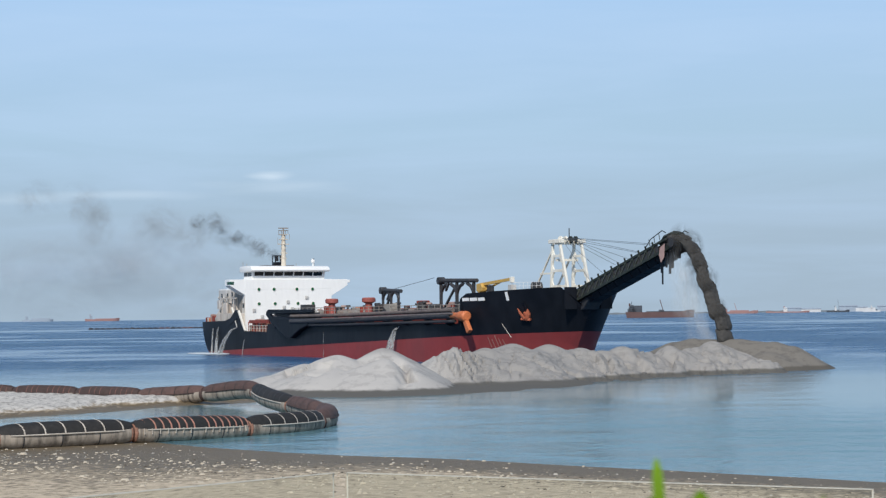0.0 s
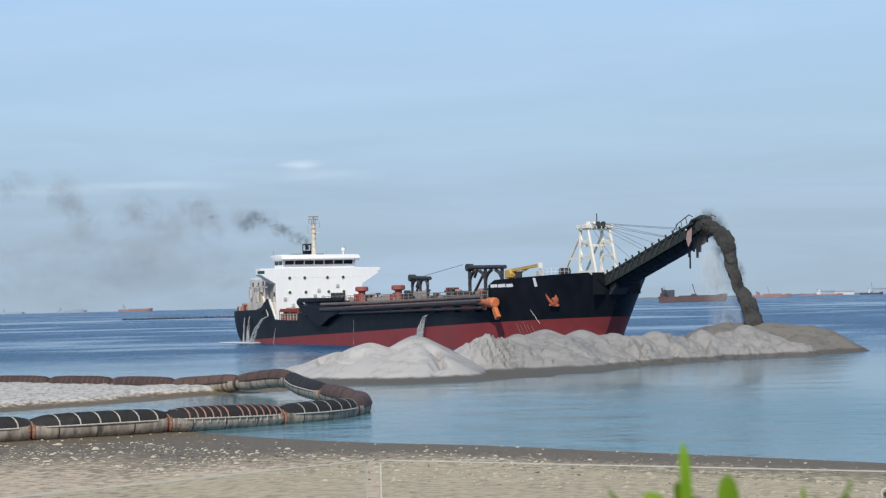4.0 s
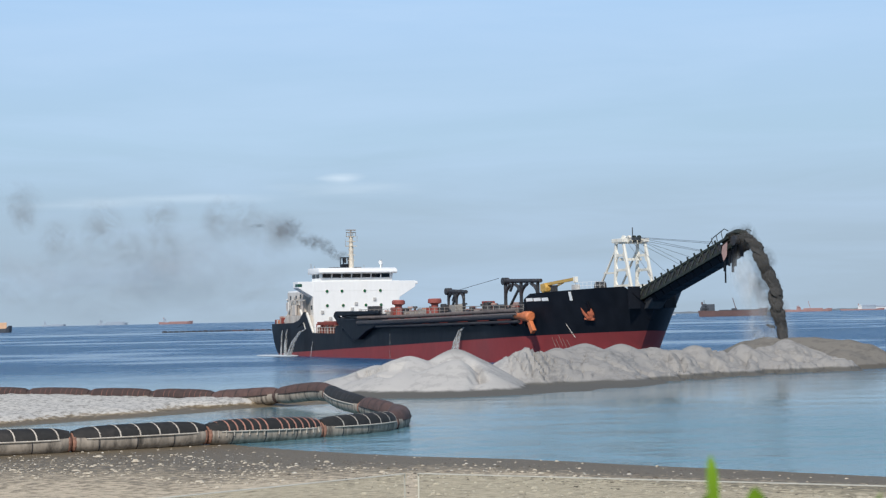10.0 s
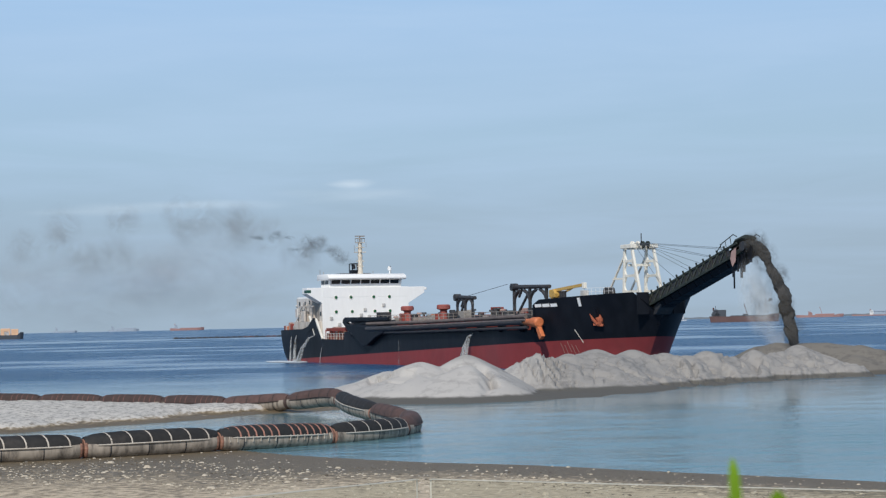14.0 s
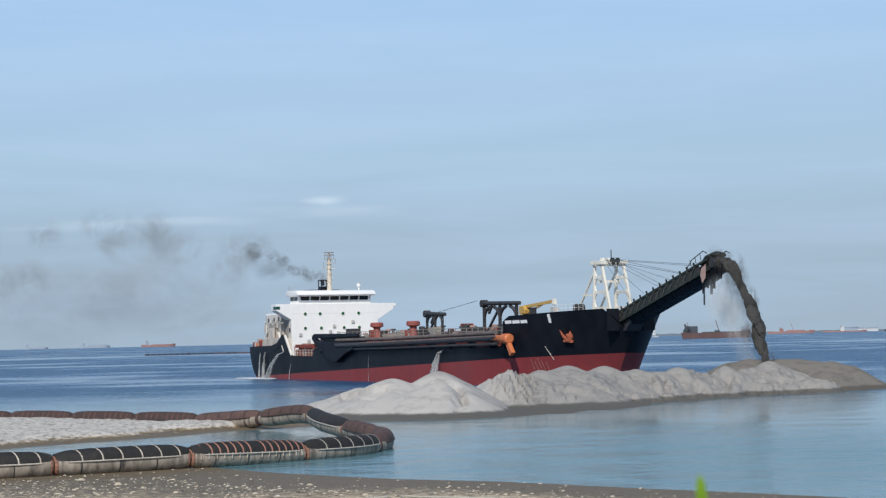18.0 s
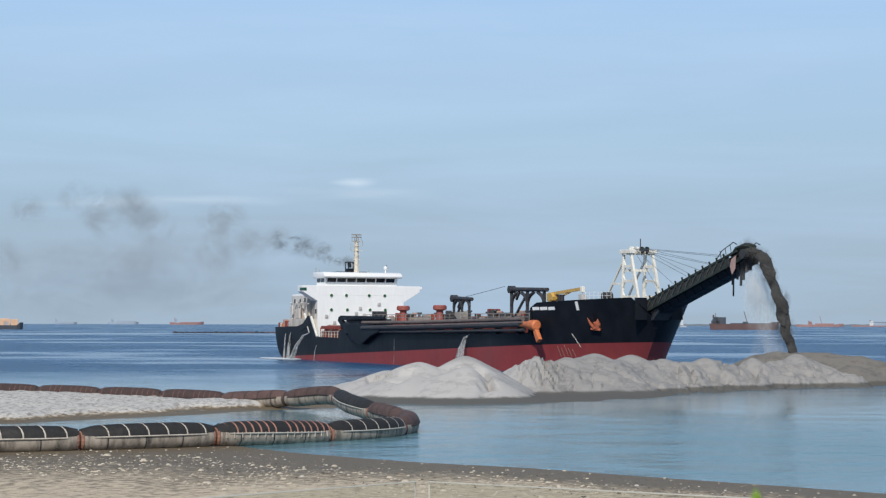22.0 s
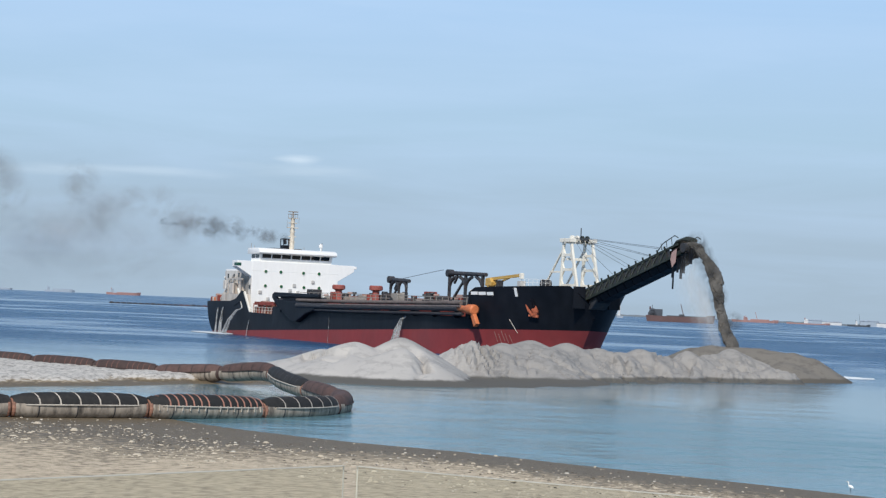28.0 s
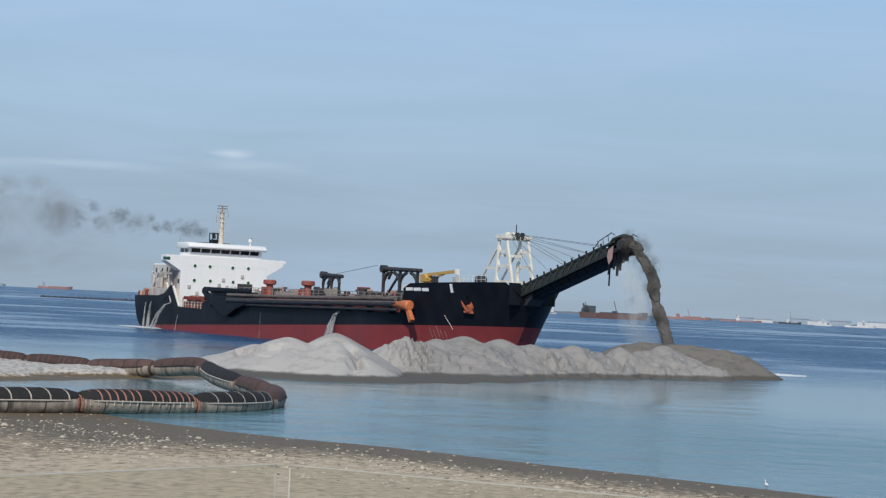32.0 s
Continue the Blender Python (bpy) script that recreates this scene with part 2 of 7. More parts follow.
def wisp_material(name, colour, alpha, scale, stretch=(1, 1, 1), rim=True, low=0.36, high=0.68):
    """Smoke, dust or spray: thin in places, and thinning out towards the rim of each unit-wide piece."""
    m = material(name, colour, 1.0, grain=0.12, scale=scale, stain=0, bump=0, spec=0)
    n, l = m.node_tree.nodes, m.node_tree.links
    co, mp, info, tx = n.new("ShaderNodeTexCoord"), n.new("ShaderNodeMapping"), n.new("ShaderNodeObjectInfo"), n.new("ShaderNodeTexNoise")
    mp.inputs["Scale"].default_value = stretch
    tx.noise_dimensions = "4D"
    tx.inputs["Scale"].default_value, tx.inputs["Detail"].default_value, tx.inputs["Roughness"].default_value, tx.inputs["Distortion"].default_value = scale, 5, 0.55, 0.6
    turn = n.new("ShaderNodeMath")
    turn.operation = "MULTIPLY"
    turn.inputs[1].default_value = 40
    l.new(info.outputs["Random"], turn.inputs[0])
    l.new(turn.outputs["Value"], tx.inputs["W"])
    l.new(co.outputs["Object"], mp.inputs["Vector"])
    l.new(mp.outputs["Vector"], tx.inputs["Vector"])
    body = n.new("ShaderNodeMapRange")
    body.interpolation_type = "SMOOTHSTEP"
    body.inputs["From Min"].default_value, body.inputs["From Max"].default_value = low, high
    body.inputs["To Max"].default_value = alpha
    l.new(tx.outputs["Fac"], body.inputs["Value"])
    last = body.outputs["Result"]
    if rim:
        ln, edge, mul = n.new("ShaderNodeVectorMath"), n.new("ShaderNodeMapRange"), n.new("ShaderNodeMath")
        ln.operation, mul.operation, edge.interpolation_type = "LENGTH", "MULTIPLY", "SMOOTHSTEP"
        edge.inputs["From Min"].default_value, edge.inputs["From Max"].default_value = 1.0, 0.15
        l.new(co.outputs["Object"], ln.inputs[0])
        l.new(ln.outputs["Value"], edge.inputs["Value"])
        l.new(edge.outputs["Result"], mul.inputs[0])
        l.new(last, mul.inputs[1])
        last = mul.outputs["Value"]
    l.new(last, n["Principled BSDF"].inputs["Alpha"])
    return m


M_SMOKE = wisp_material("black_smoke", (0.10, 0.105, 0.11), 0.58, 1.3, low=0.30, high=0.72)
M_SMOKETHIN = wisp_material("spread_out_smoke", (0.185, 0.19, 0.195), 0.40, 1.1, low=0.28, high=0.70)
M_HAZE = wisp_material("thin_old_smoke", (0.27, 0.295, 0.325), 0.38, 1.1, low=0.28, high=0.72)
M_SPRAY = wisp_material("pale_water_spray", (0.52, 0.55, 0.57), 0.42, 1.5, (1.3, 1.3, 0.45), low=0.32, high=0.7)
M_DUST = wisp_material("dark_sand_dust", (0.062, 0.06, 0.056), 0.85, 1.7, low=0.30, high=0.62)
M_FOAM = material("white_foam", (0.55, 0.60, 0.64), 0.9, grain=0.1, scale=4, stain=0.3, stain_scale=1.5, dirt=(0.45, 0.55, 0.6), bump=0.4)
M_CABLE = material("steel_cable", (0.16, 0.17, 0.19), 0.5, 0.6, grain=0.1, stain=0, bump=0)


# ---- geometry helpers ----
class Geo:
    """Collects vertices and faces of one mesh."""

    def __init__(self):
        self.v, self.f = [], []

    def add(self, verts, faces):
        k = len(self.v)
        self.v += [tuple(p) for p in verts]
        self.f += [tuple(k + i for i in q) for q in faces]
        return self

    def box(self, x0, x1, y0, y1, z0, z1):
        p = [(x, y, z) for x in (x0, x1) for y in (y0, y1) for z in (z0, z1)]
        return self.add(p, [(0, 1, 3, 2), (4, 6, 7, 5), (0, 4, 5, 1), (2, 3, 7, 6), (0, 2, 6, 4), (1, 5, 7, 3)])

    def beam(self, a, b, w, h=None, up=(0, 0, 1)):
        a, b = Vector(a), Vector(b)
        h = h or w
        d = (b - a).normalized()
        s = d.cross(Vector(up))
        s = s.normalized() if s.length > 1e-4 else Vector((1, 0, 0))
        u = s.cross(d)
        p = [e + s * (i * w / 2) + u * (j * h / 2) for e in (a, b) for i, j in ((-1, -1), (1, -1), (1, 1), (-1, 1))]
        return self.add(p, [(3, 2, 1, 0), (4, 5, 6, 7), (0, 1, 5, 4), (1, 2, 6, 5), (2, 3, 7, 6), (3, 0, 4, 7)])

    def tube(self, pts, r, n=10, caps=True, squash=1.0):
        pts = [Vector(p) for p in pts]
        rr = r if isinstance(r, (list, tuple)) else [r] * len(pts)
        rings = []
        ref = Vector((0, 0, 1))
        for i, p in enumerate(pts):
            d = (pts[min(i + 1, len(pts) - 1)] - pts[max(i - 1, 0)]).normalized()
            if abs(d.dot(ref)) > 0.95:
                ref = Vector((1, 0, 0))
            s = d.cross(ref).normalized()
            u = s.cross(d)
            rings.append([p + (s * math.cos(2 * math.pi * k / n) + u * (squash * math.sin(2 * math.pi * k / n))) * rr[i] for k in range(n)])
        verts = [q for ring in rings for q in ring]
        faces = [(i * n + k, i * n + (k + 1) % n, (i + 1) * n + (k + 1) % n, (i + 1) * n + k) for i in range(len(pts) - 1) for k in range(n)]
        if caps:
            faces += [tuple(reversed(range(n))), tuple(range((len(pts) - 1) * n, len(pts) * n))]
        return self.add(verts, faces)

    def prism(self, poly, axis, a, b):
        """poly: points in the two other axes, in order; extruded along axis from a to b."""
        def at(p, w):
            q = list(p)
            q.insert(axis, w)
            return q
        n = len(poly)
        verts = [at(p, a) for p in poly] + [at(p, b) for p in poly]
        faces = [tuple(range(n)), tuple(reversed(range(n, 2 * n)))] + [(i, n + i, n + (i + 1) % n, (i + 1) % n) for i in range(n)]
        return self.add(verts, faces)

    def grid(self, rows):
        n = len(rows[0])
        k = len(rows)
        return self.add([p for r in rows for p in r], [(i * n + j, i * n + j + 1, (i + 1) * n + j + 1, (i + 1) * n + j) for i in range(k - 1) for j in range(n - 1)])

    def mesh(self, name, mat, bevel=0.0, smooth=False):
        me = bpy.data.meshes.new(name)
        me.from_pydata(self.v, [], self.f)
        bm = bmesh.new()
        bm.from_mesh(me)
        bmesh.ops.recalc_face_normals(bm, faces=bm.faces)
        if bevel:
            edges = [e for e in bm.edges if len(e.link_faces) == 2 and e.calc_face_angle() > 0.6]
            bmesh.ops.bevel(bm, geom=edges, offset=bevel, segments=2, affect="EDGES", profile=0.5, clamp_overlap=True)
        bm.to_mesh(me)
        bm.free()
        if smooth:
            me.polygons.foreach_set("use_smooth", [True] * len(me.polygons))
            me.set_sharp_from_angle(angle=radians(38))
        me.materials.append(mat)
        return me


def part(name, geo, mat, parent, label="", bevel=0.0, smooth=False):
    """One mesh object under a thing or a part."""
    ob = new(name, geo.mesh(name, mat, bevel, smooth))
    ob.parent = parent
    return tagged(ob, label) if label else ob


def thing(name, label, category, m=None, group="", kind=""):
    ob = new(name)
    ob.matrix_world = m or Matrix()
    return tagged(ob, label, category, group, kind)


def solid(name, geo, mat, label, category, group="", kind="", bevel=0.0, smooth=False, m=None):
    ob = new(name, geo.mesh(name, mat, bevel, smooth))
    if m:
        ob.matrix_world = m
    return tagged(ob, label, category, group, kind)


def lerp(table, x):
    """Piecewise linear reading of rows (x, value)."""
    if x <= table[0][0]:
        return table[0][1]
    for (a, p), (b, q) in zip(table, table[1:]):
        if x <= b:
            return p + (q - p) * (x - a) / (b - a)
    return table[-1][1]


def smoothstep(a, b, x):
    k = min(1.0, max(0.0, (x - a) / (b - a)))
    return k * k * (3 - 2 * k)


# ---- sea ----
def water_material():
    m = bpy.data.materials.new("sea_water")
    m.use_nodes = True
    n, l = m.node_tree.nodes, m.node_tree.links
    b = n["Principled BSDF"]
    b.inputs["IOR"].default_value = 1.33
    co = n.new("ShaderNodeTexCoord")
    # ripples: long crests across the view; calm water near the beach
    sep = n.new("ShaderNodeSeparateXYZ")
    l.new(co.outputs["Object"], sep.inputs["Vector"])
    calm = n.new("ShaderNodeMapRange")
    calm.interpolation_type = "SMOOTHSTEP"
    calm.inputs["From Min"].default_value, calm.inputs["From Max"].default_value = 185, 310
    calm.inputs["To Min"].default_value, calm.inputs["To Max"].default_value = 0.05, 1.4
    l.new(sep.outputs["Y"], calm.inputs["Value"])
    gust = n.new("ShaderNodeMapRange")
    gust.interpolation_type = "SMOOTHSTEP"
    gust.inputs["From Min"].default_value, gust.inputs["From Max"].default_value = 146, 100
    gust.inputs["To Max"].default_value = 0.24
    l.new(sep.outputs["Y"], gust.inputs["Value"])
    force = n.new("ShaderNodeMath")
    force.operation = "ADD"
    l.new(calm.outputs["Result"], force.inputs[0])
    l.new(gust.outputs["Result"], force.inputs[1])
    # shallow water over sand is paler than the open sea
    deep = n.new("ShaderNodeMapRange")
    deep.interpolation_type = "SMOOTHSTEP"
    deep.inputs["From Min"].default_value, deep.inputs["From Max"].default_value = 100, 300
    l.new(sep.outputs["Y"], deep.inputs["Value"])
    tint = n.new("ShaderNodeMix")
    tint.data_type = "RGBA"
    tint.inputs["A"].default_value, tint.inputs["B"].default_value = (0.115, 0.235, 0.27, 1), (0.016, 0.085, 0.195, 1)
    l.new(deep.outputs["Result"], tint.inputs["Factor"])
    l.new(tint.outputs["Result"], b.inputs["Base Color"])
    mp = n.new("ShaderNodeMapping")
    mp.inputs["Scale"].default_value = (0.75, 0.8, 1.0)
    mp.inputs["Rotation"].default_value = (0, 0, 0.12)
    l.new(co.outputs["Object"], mp.inputs["Vector"])
    w1, w2, w3 = (n.new("ShaderNodeTexNoise") for _ in range(3))
    for w, s, d in ((w1, 1.9, 5), (w2, 0.22, 4), (w3, 0.017, 6)):
        w.inputs["Scale"].default_value, w.inputs["Detail"].default_value = s, d
        l.new(mp.outputs["Vector"], w.inputs["Vector"])
    # wind patches: slicks and rough water
    patch = n.new("ShaderNodeMapRange")
    patch.inputs["From Min"].default_value, patch.inputs["From Max"].default_value = 0.40, 0.60
    patch.inputs["To Min"].default_value, patch.inputs["To Max"].default_value = 0.16, 1.5
    # one long slick line far out
    bend = n.new("ShaderNodeMath")
    bend.operation = "MULTIPLY_ADD"
    bend.inputs[1].default_value = 260
    l.new(w3.outputs["Fac"], bend.inputs[0])
    l.new(sep.outputs["Y"], bend.inputs[2])
    slick = n.new("ShaderNodeMapRange")
    slick.inputs["From Min"].default_value, slick.inputs["From Max"].default_value = 40, 110
    slick.inputs["To Min"].default_value, slick.inputs["To Max"].default_value = -0.16, 0.0
    line = n.new("ShaderNodeMath")
    line.operation = "SUBTRACT"
    line.inputs[1].default_value = 1190
    l.new(bend.outputs["Value"], line.inputs[0])
    size = n.new("ShaderNodeMath")
    size.operation = "ABSOLUTE"
    l.new(line.outputs["Value"], size.inputs[0])
    l.new(size.outputs["Value"], slick.inputs["Value"])
    both = n.new("ShaderNodeMath")
    both.operation = "ADD"
    l.new(w3.outputs["Fac"], both.inputs[0])
    l.new(slick.outputs["Result"], both.inputs[1])
    l.new(both.outputs["Value"], patch.inputs["Value"])
    mul = n.new("ShaderNodeMath")
    mul.operation = "MULTIPLY"
    l.new(force.outputs["Value"], mul.inputs[0])
    l.new(patch.outputs["Result"], mul.inputs[1])
    ad = n.new("ShaderNodeMath")
    ad.operation = "MULTIPLY_ADD"
    swell = n.new("ShaderNodeMapRange")
    swell.inputs["From Min"].default_value, swell.inputs["From Max"].default_value = 185, 310
    swell.inputs["To Min"].default_value, swell.inputs["To Max"].default_value = 5.5, 3.0
    l.new(sep.outputs["Y"], swell.inputs["Value"])
    l.new(swell.outputs["Result"], ad.inputs[1])
    l.new(w2.outputs["Fac"], ad.inputs[0])
    l.new(w1.outputs["Fac"], ad.inputs[2])
    bp = n.new("ShaderNodeBump")
    bp.inputs["Distance"].default_value = 0.55
    l.new(mul.outputs["Value"], bp.inputs["Strength"])
    l.new(ad.outputs["Value"], bp.inputs["Height"])
    l.new(bp.outputs["Normal"], b.inputs["Normal"])
    rr = n.new("ShaderNodeMapRange")
    rr.inputs["To Min"].default_value, rr.inputs["To Max"].default_value = 0.10, 0.30
    l.new(mul.outputs["Value"], rr.inputs["Value"])
    l.new(rr.outputs["Result"], b.inputs["Roughness"])
    return m


def spaced(lo, hi, step, far, grow=1.35):
    """Coordinates at even steps from lo to hi, then ever wider out to far on both sides."""
    xs = list(np.arange(lo, hi + step / 2, step))
    a, s = hi, step
    while a < far:
        s *= grow
        a = min(far, a + s)
        xs.append(a)
    a, s = lo, step
    while a > -far:
        s *= grow
        a = max(-far, a - s)
        xs.insert(0, a)
    return xs


wx, wy = spaced(-400, 400, 100, 4950), spaced(-100, 700, 100, 4950)
sea = Geo().grid([[(x, y, 0.0) for x in wx] for y in wy])
water = solid("water", sea, water_material(), "blue sea, rippled offshore and calm by the beach", "sea", kind="structure")

# ---- ground: beach, lagoon floor and sandbank in one sheet ----
SHORE = [(-5000, 160), (-60, 112), (-40, 106), (-26, 104.5), (-19.4, 105), (-15, 105.6), (-13.6, 103.4), (-12, 101.2), (-10.6, 99.4), (-8.3, 97.0), (-6.1, 94.9), (-3.5, 92.6), (2, 89.3), (7.2, 84.5), (11.8, 80.7), (16, 77), (19, 74.2), (30, 66), (50, 50), (90, 10), (300, -200), (5000, -4000)]
BANK_FRONT = [(-5000, 100), (-80, 104), (-45, 112), (-33, 122), (-28, 128.5), (-21.6, 136), (-18.4, 142), (-13.5, 145.5), (-9, 152), (-6, 166)]
BANK_BACK = [(-5000, 260), (-80, 205), (-45, 178), (-38, 174), (-31, 166), (-24, 161), (-15, 158.5), (-9, 158), (-6, 166)]


def ground_z(x, y):
    inland = (lerp(SHORE, x) - y) * 0.8
    n1 = noise.noise((x * 0.12, y * 0.12, 0)) * 0.5 + noise.noise((x * 0.5, y * 0.5, 3)) * 0.22
    if inland > -6:
        z = lerp([(-12, 0.013), (-1, 0.03)], x) * inland if inland > 0 else 0.032 * inland
        z += n1 * 0.10 * smoothstep(0, 6, inland) + noise.noise((x * 1.4, y * 1.4, 5)) * 0.022 * smoothstep(-0.5, 2, inland)
    else:
        z = max(-2.0, 0.055 * inland)
    if x < -5 and y > 90:
        front, back = y - lerp(BANK_FRONT, x), lerp(BANK_BACK, x) - y
        e = min(front * 0.75, back * 1.2)
        b = -0.3 + 0.045 * (e + 4) + 0.45 * smoothstep(6.0, 8.5, e + n1 * 6) * smoothstep(-9, -17, x)
        b += (n1 * 0.45 + 0.34 * noise.noise((x * 0.8, y * 0.8, 7)) + 0.26 * noise.noise((x * 2, y * 2, 8))) * smoothstep(2, 7, e)
        z = max(z, (b if b < 0.45 else 0.45 + (b - 0.45) * 0.45) if e > -20 else -2.0)
    return z


def sand_material():
    """Beach sand: dark and wet at the water's edge, pale and dry above it."""
    m = bpy.data.materials.new("beach_sand")
    m.use_nodes = True
    n, l = m.node_tree.nodes, m.node_tree.links
    b = n["Principled BSDF"]
    co = n.new("ShaderNodeTexCoord")
    sep = n.new("ShaderNodeSeparateXYZ")
    l.new(co.outputs["Object"], sep.inputs["Vector"])
    mp = n.new("ShaderNodeMapping")
    mp.inputs["Scale"].default_value = (0.55, 0.45, 1)
    l.new(co.outputs["Object"], mp.inputs["Vector"])
    ns = []
    for s, d in ((0.28, 6), (4.4, 10), (17.0, 6)):
        w = n.new("ShaderNodeTexNoise")
        w.inputs["Scale"].default_value, w.inputs["Detail"].default_value = s, d
        w.inputs["Roughness"].default_value = 0.62
        l.new(mp.outputs["Vector"], w.inputs["Vector"])
        ns.append(w)
    hz = n.new("ShaderNodeMath")
    hz.operation = "MULTIPLY_ADD"
    hz.inputs[1].default_value = 0.6
    l.new(ns[1].outputs["Fac"], hz.inputs[0])
    l.new(sep.outputs["Z"], hz.inputs[2])
    wet = n.new("ShaderNodeMapRange")
    wet.inputs["From Min"].default_value, wet.inputs["From Max"].default_value = 0.47, 0.64
    l.new(hz.outputs["Value"], wet.inputs["Value"])
    pale = n.new("ShaderNodeValToRGB")
    e = pale.color_ramp.elements
    e[0].position, e[0].color = 0.30, (0.27, 0.225, 0.165, 1)
    e[1].position, e[1].color = 0.62, (0.64, 0.53, 0.38, 1)
    e.new(0.46).color = (0.50, 0.41, 0.293, 1)
    l.new(ns[1].outputs["Fac"], pale.inputs["Fac"])
    dark = n.new("ShaderNodeValToRGB")
    e = dark.color_ramp.elements
    e[0].position, e[0].color = 0.35, (0.118, 0.090, 0.054, 1)
    e[1].position, e[1].color = 0.68, (0.215, 0.168, 0.106, 1)
    l.new(ns[2].outputs["Fac"], dark.inputs["Fac"])
    mx = n.new("ShaderNodeMix")
    mx.data_type = "RGBA"
    l.new(wet.outputs["Result"], mx.inputs["Factor"])
    l.new(dark.outputs["Color"], mx.inputs["A"])
    l.new(pale.outputs["Color"], mx.inputs["B"])
    dry = n.new("ShaderNodeMapRange")
    dry.inputs["From Min"].default_value, dry.inputs["From Max"].default_value = 0.56, 0.66
    dry.inputs["To Max"].default_value = 0.85
    l.new(hz.outputs["Value"], dry.inputs["Value"])
    far = n.new("ShaderNodeMapRange")   # dredged white sand lies on the bank alone
    far.inputs["From Min"].default_value, far.inputs["From Max"].default_value = 118, 122
    l.new(sep.outputs["Y"], far.inputs["Value"])
    both = n.new("ShaderNodeMath")
    both.operation = "MULTIPLY"
    l.new(dry.outputs["Result"], both.inputs[0])
    l.new(far.outputs["Result"], both.inputs[1])
    m2 = n.new("ShaderNodeMix")
    m2.data_type = "RGBA"
    mot = n.new("ShaderNodeValToRGB")
    e = mot.color_ramp.elements
    e[0].position, e[0].color = 0.38, (0.30, 0.29, 0.27, 1)
    e[1].position, e[1].color = 0.54, (0.61, 0.59, 0.55, 1)
    l.new(ns[1].outputs["Fac"], mot.inputs["Fac"])
    l.new(mot.outputs["Color"], m2.inputs["B"])
    l.new(both.outputs["Value"], m2.inputs["Factor"])
    l.new(mx.outputs["Result"], m2.inputs["A"])
    l.new(m2.outputs["Result"], b.inputs["Base Color"])
    ro = n.new("ShaderNodeMapRange")
    ro.inputs["To Min"].default_value, ro.inputs["To Max"].default_value = 0.55, 0.95
    l.new(wet.outputs["Result"], ro.inputs["Value"])
    l.new(ro.outputs["Result"], b.inputs["Roughness"])
    b.inputs["Specular IOR Level"].default_value = 0.25
    bp = n.new("ShaderNodeBump")
    bp.inputs["Strength"].default_value, bp.inputs["Distance"].default_value = 0.5, 0.12
    l.new(ns[2].outputs["Fac"], bp.inputs["Height"])
    l.new(bp.outputs["Normal"], b.inputs["Normal"])
    return m


M_SAND = sand_material()
gx, gy = spaced(-46, 30, 0.7, 4950, 1.3), spaced(52, 182, 0.7, 4950, 1.3)
ground = solid("ground", Geo().grid([[(x, y, ground_z(x, y)) for x in gx] for y in gy]), M_SAND,
               "grey-beige beach sand with a dark wet edge and shell litter", "beach", kind="structure", smooth=True)

# ---- sand heap poured beside the ship ----
# cones of poured sand: x, y, height, slope
OLD_DUNES = [(-14.5, 184, 0.75, 0.28), (-11.5, 176, 1.7, 0.26), (-9.4, 172.3, 2.6, 0.4), (-6.5, 170.0, 3.45, 0.46), (-7.0, 166.5, 2.35, 0.4), (-2.2, 171.0, 4.0, 0.6), (-2.0, 166.6, 3.15, 0.5), (-3.4, 165.6, 2.6, 0.42), (1.1, 163.4, 1.0, 0.5), (0.5, 176.0, 0.9, 0.2)]
MIDDLE_DUNES = [(4.2, 180.0, 3.5, 0.6), (7.8, 185.0, 3.6, 0.52), (7.4, 181.0, 2.5, 0.5), (10.7, 188.5, 4.05, 0.5), (10.5, 183.0, 2.7, 0.42), (14.8, 193.5, 3.75, 0.52), (15.0, 188.0, 2.4, 0.45), (18.3, 195.0, 3.4, 0.52), (19.4, 190.6, 1.9, 0.5), (12.8, 191.3, 3.35, 0.5), (16.6, 194.6, 3.2, 0.5), (9.2, 187.2, 3.6, 0.5), (6.0, 183.0, 3.4, 0.5), (12.4, 186.6, 2.6, 0.42)]
END_DUNES = [(23.2, 200.0, 3.35, 0.55), (23.0, 195.6, 2.1, 0.5), (26.8, 203.6, 2.85, 0.5), (27.2, 199.5, 2.0, 0.5), (29.2, 206.0, 3.3, 0.55), (34.9, 210.8, 3.6, 0.56), (20.9, 197.6, 2.95, 0.5), (25.0, 202.0, 2.75, 0.5), (31.8, 208.6, 2.7, 0.5), (33.4, 205.0, 2.1, 0.45), (37.4, 210.0, 2.3, 0.5), (38.4, 206.5, 1.55, 0.45), (40.3, 206.5, 1.3, 0.5)]
APRON = [(4.0, 170.5, 0.3, 0.13), (8.0, 175.0, 0.25, 0.13), (12.0, 180.0, 0.2, 0.13), (1.0, 168.0, 0.3, 0.13)]
CONES = OLD_DUNES + MIDDLE_DUNES + END_DUNES + APRON
FRESH = [(34.6, 223.0, 3.75, 0.42), (40.0, 219.8, 3.55, 0.47), (43.2, 217.4, 3.35, 0.56), (45.3, 216.6, 2.75, 0.62), (41.8, 213.6, 2.2, 0.5)]
# crest lines that join the cones: x, y, height
CREST = [(7.8, 185.0, 3.2), (10.7, 188.5, 3.4), (14.8, 193.5, 3.25), (18.3, 195.6, 3.0), (23.2, 200.0, 2.9), (26.8, 203.6, 2.65), (29.2, 206.0, 2.75), (34.9, 210.8, 3.1), (37.6, 210.6, 2.2)]
FRESH_CREST = [(32.5, 224.5, 3.3), (36.0, 222.5, 3.65), (40.0, 219.8, 3.6), (43.0, 217.6, 3.25)]
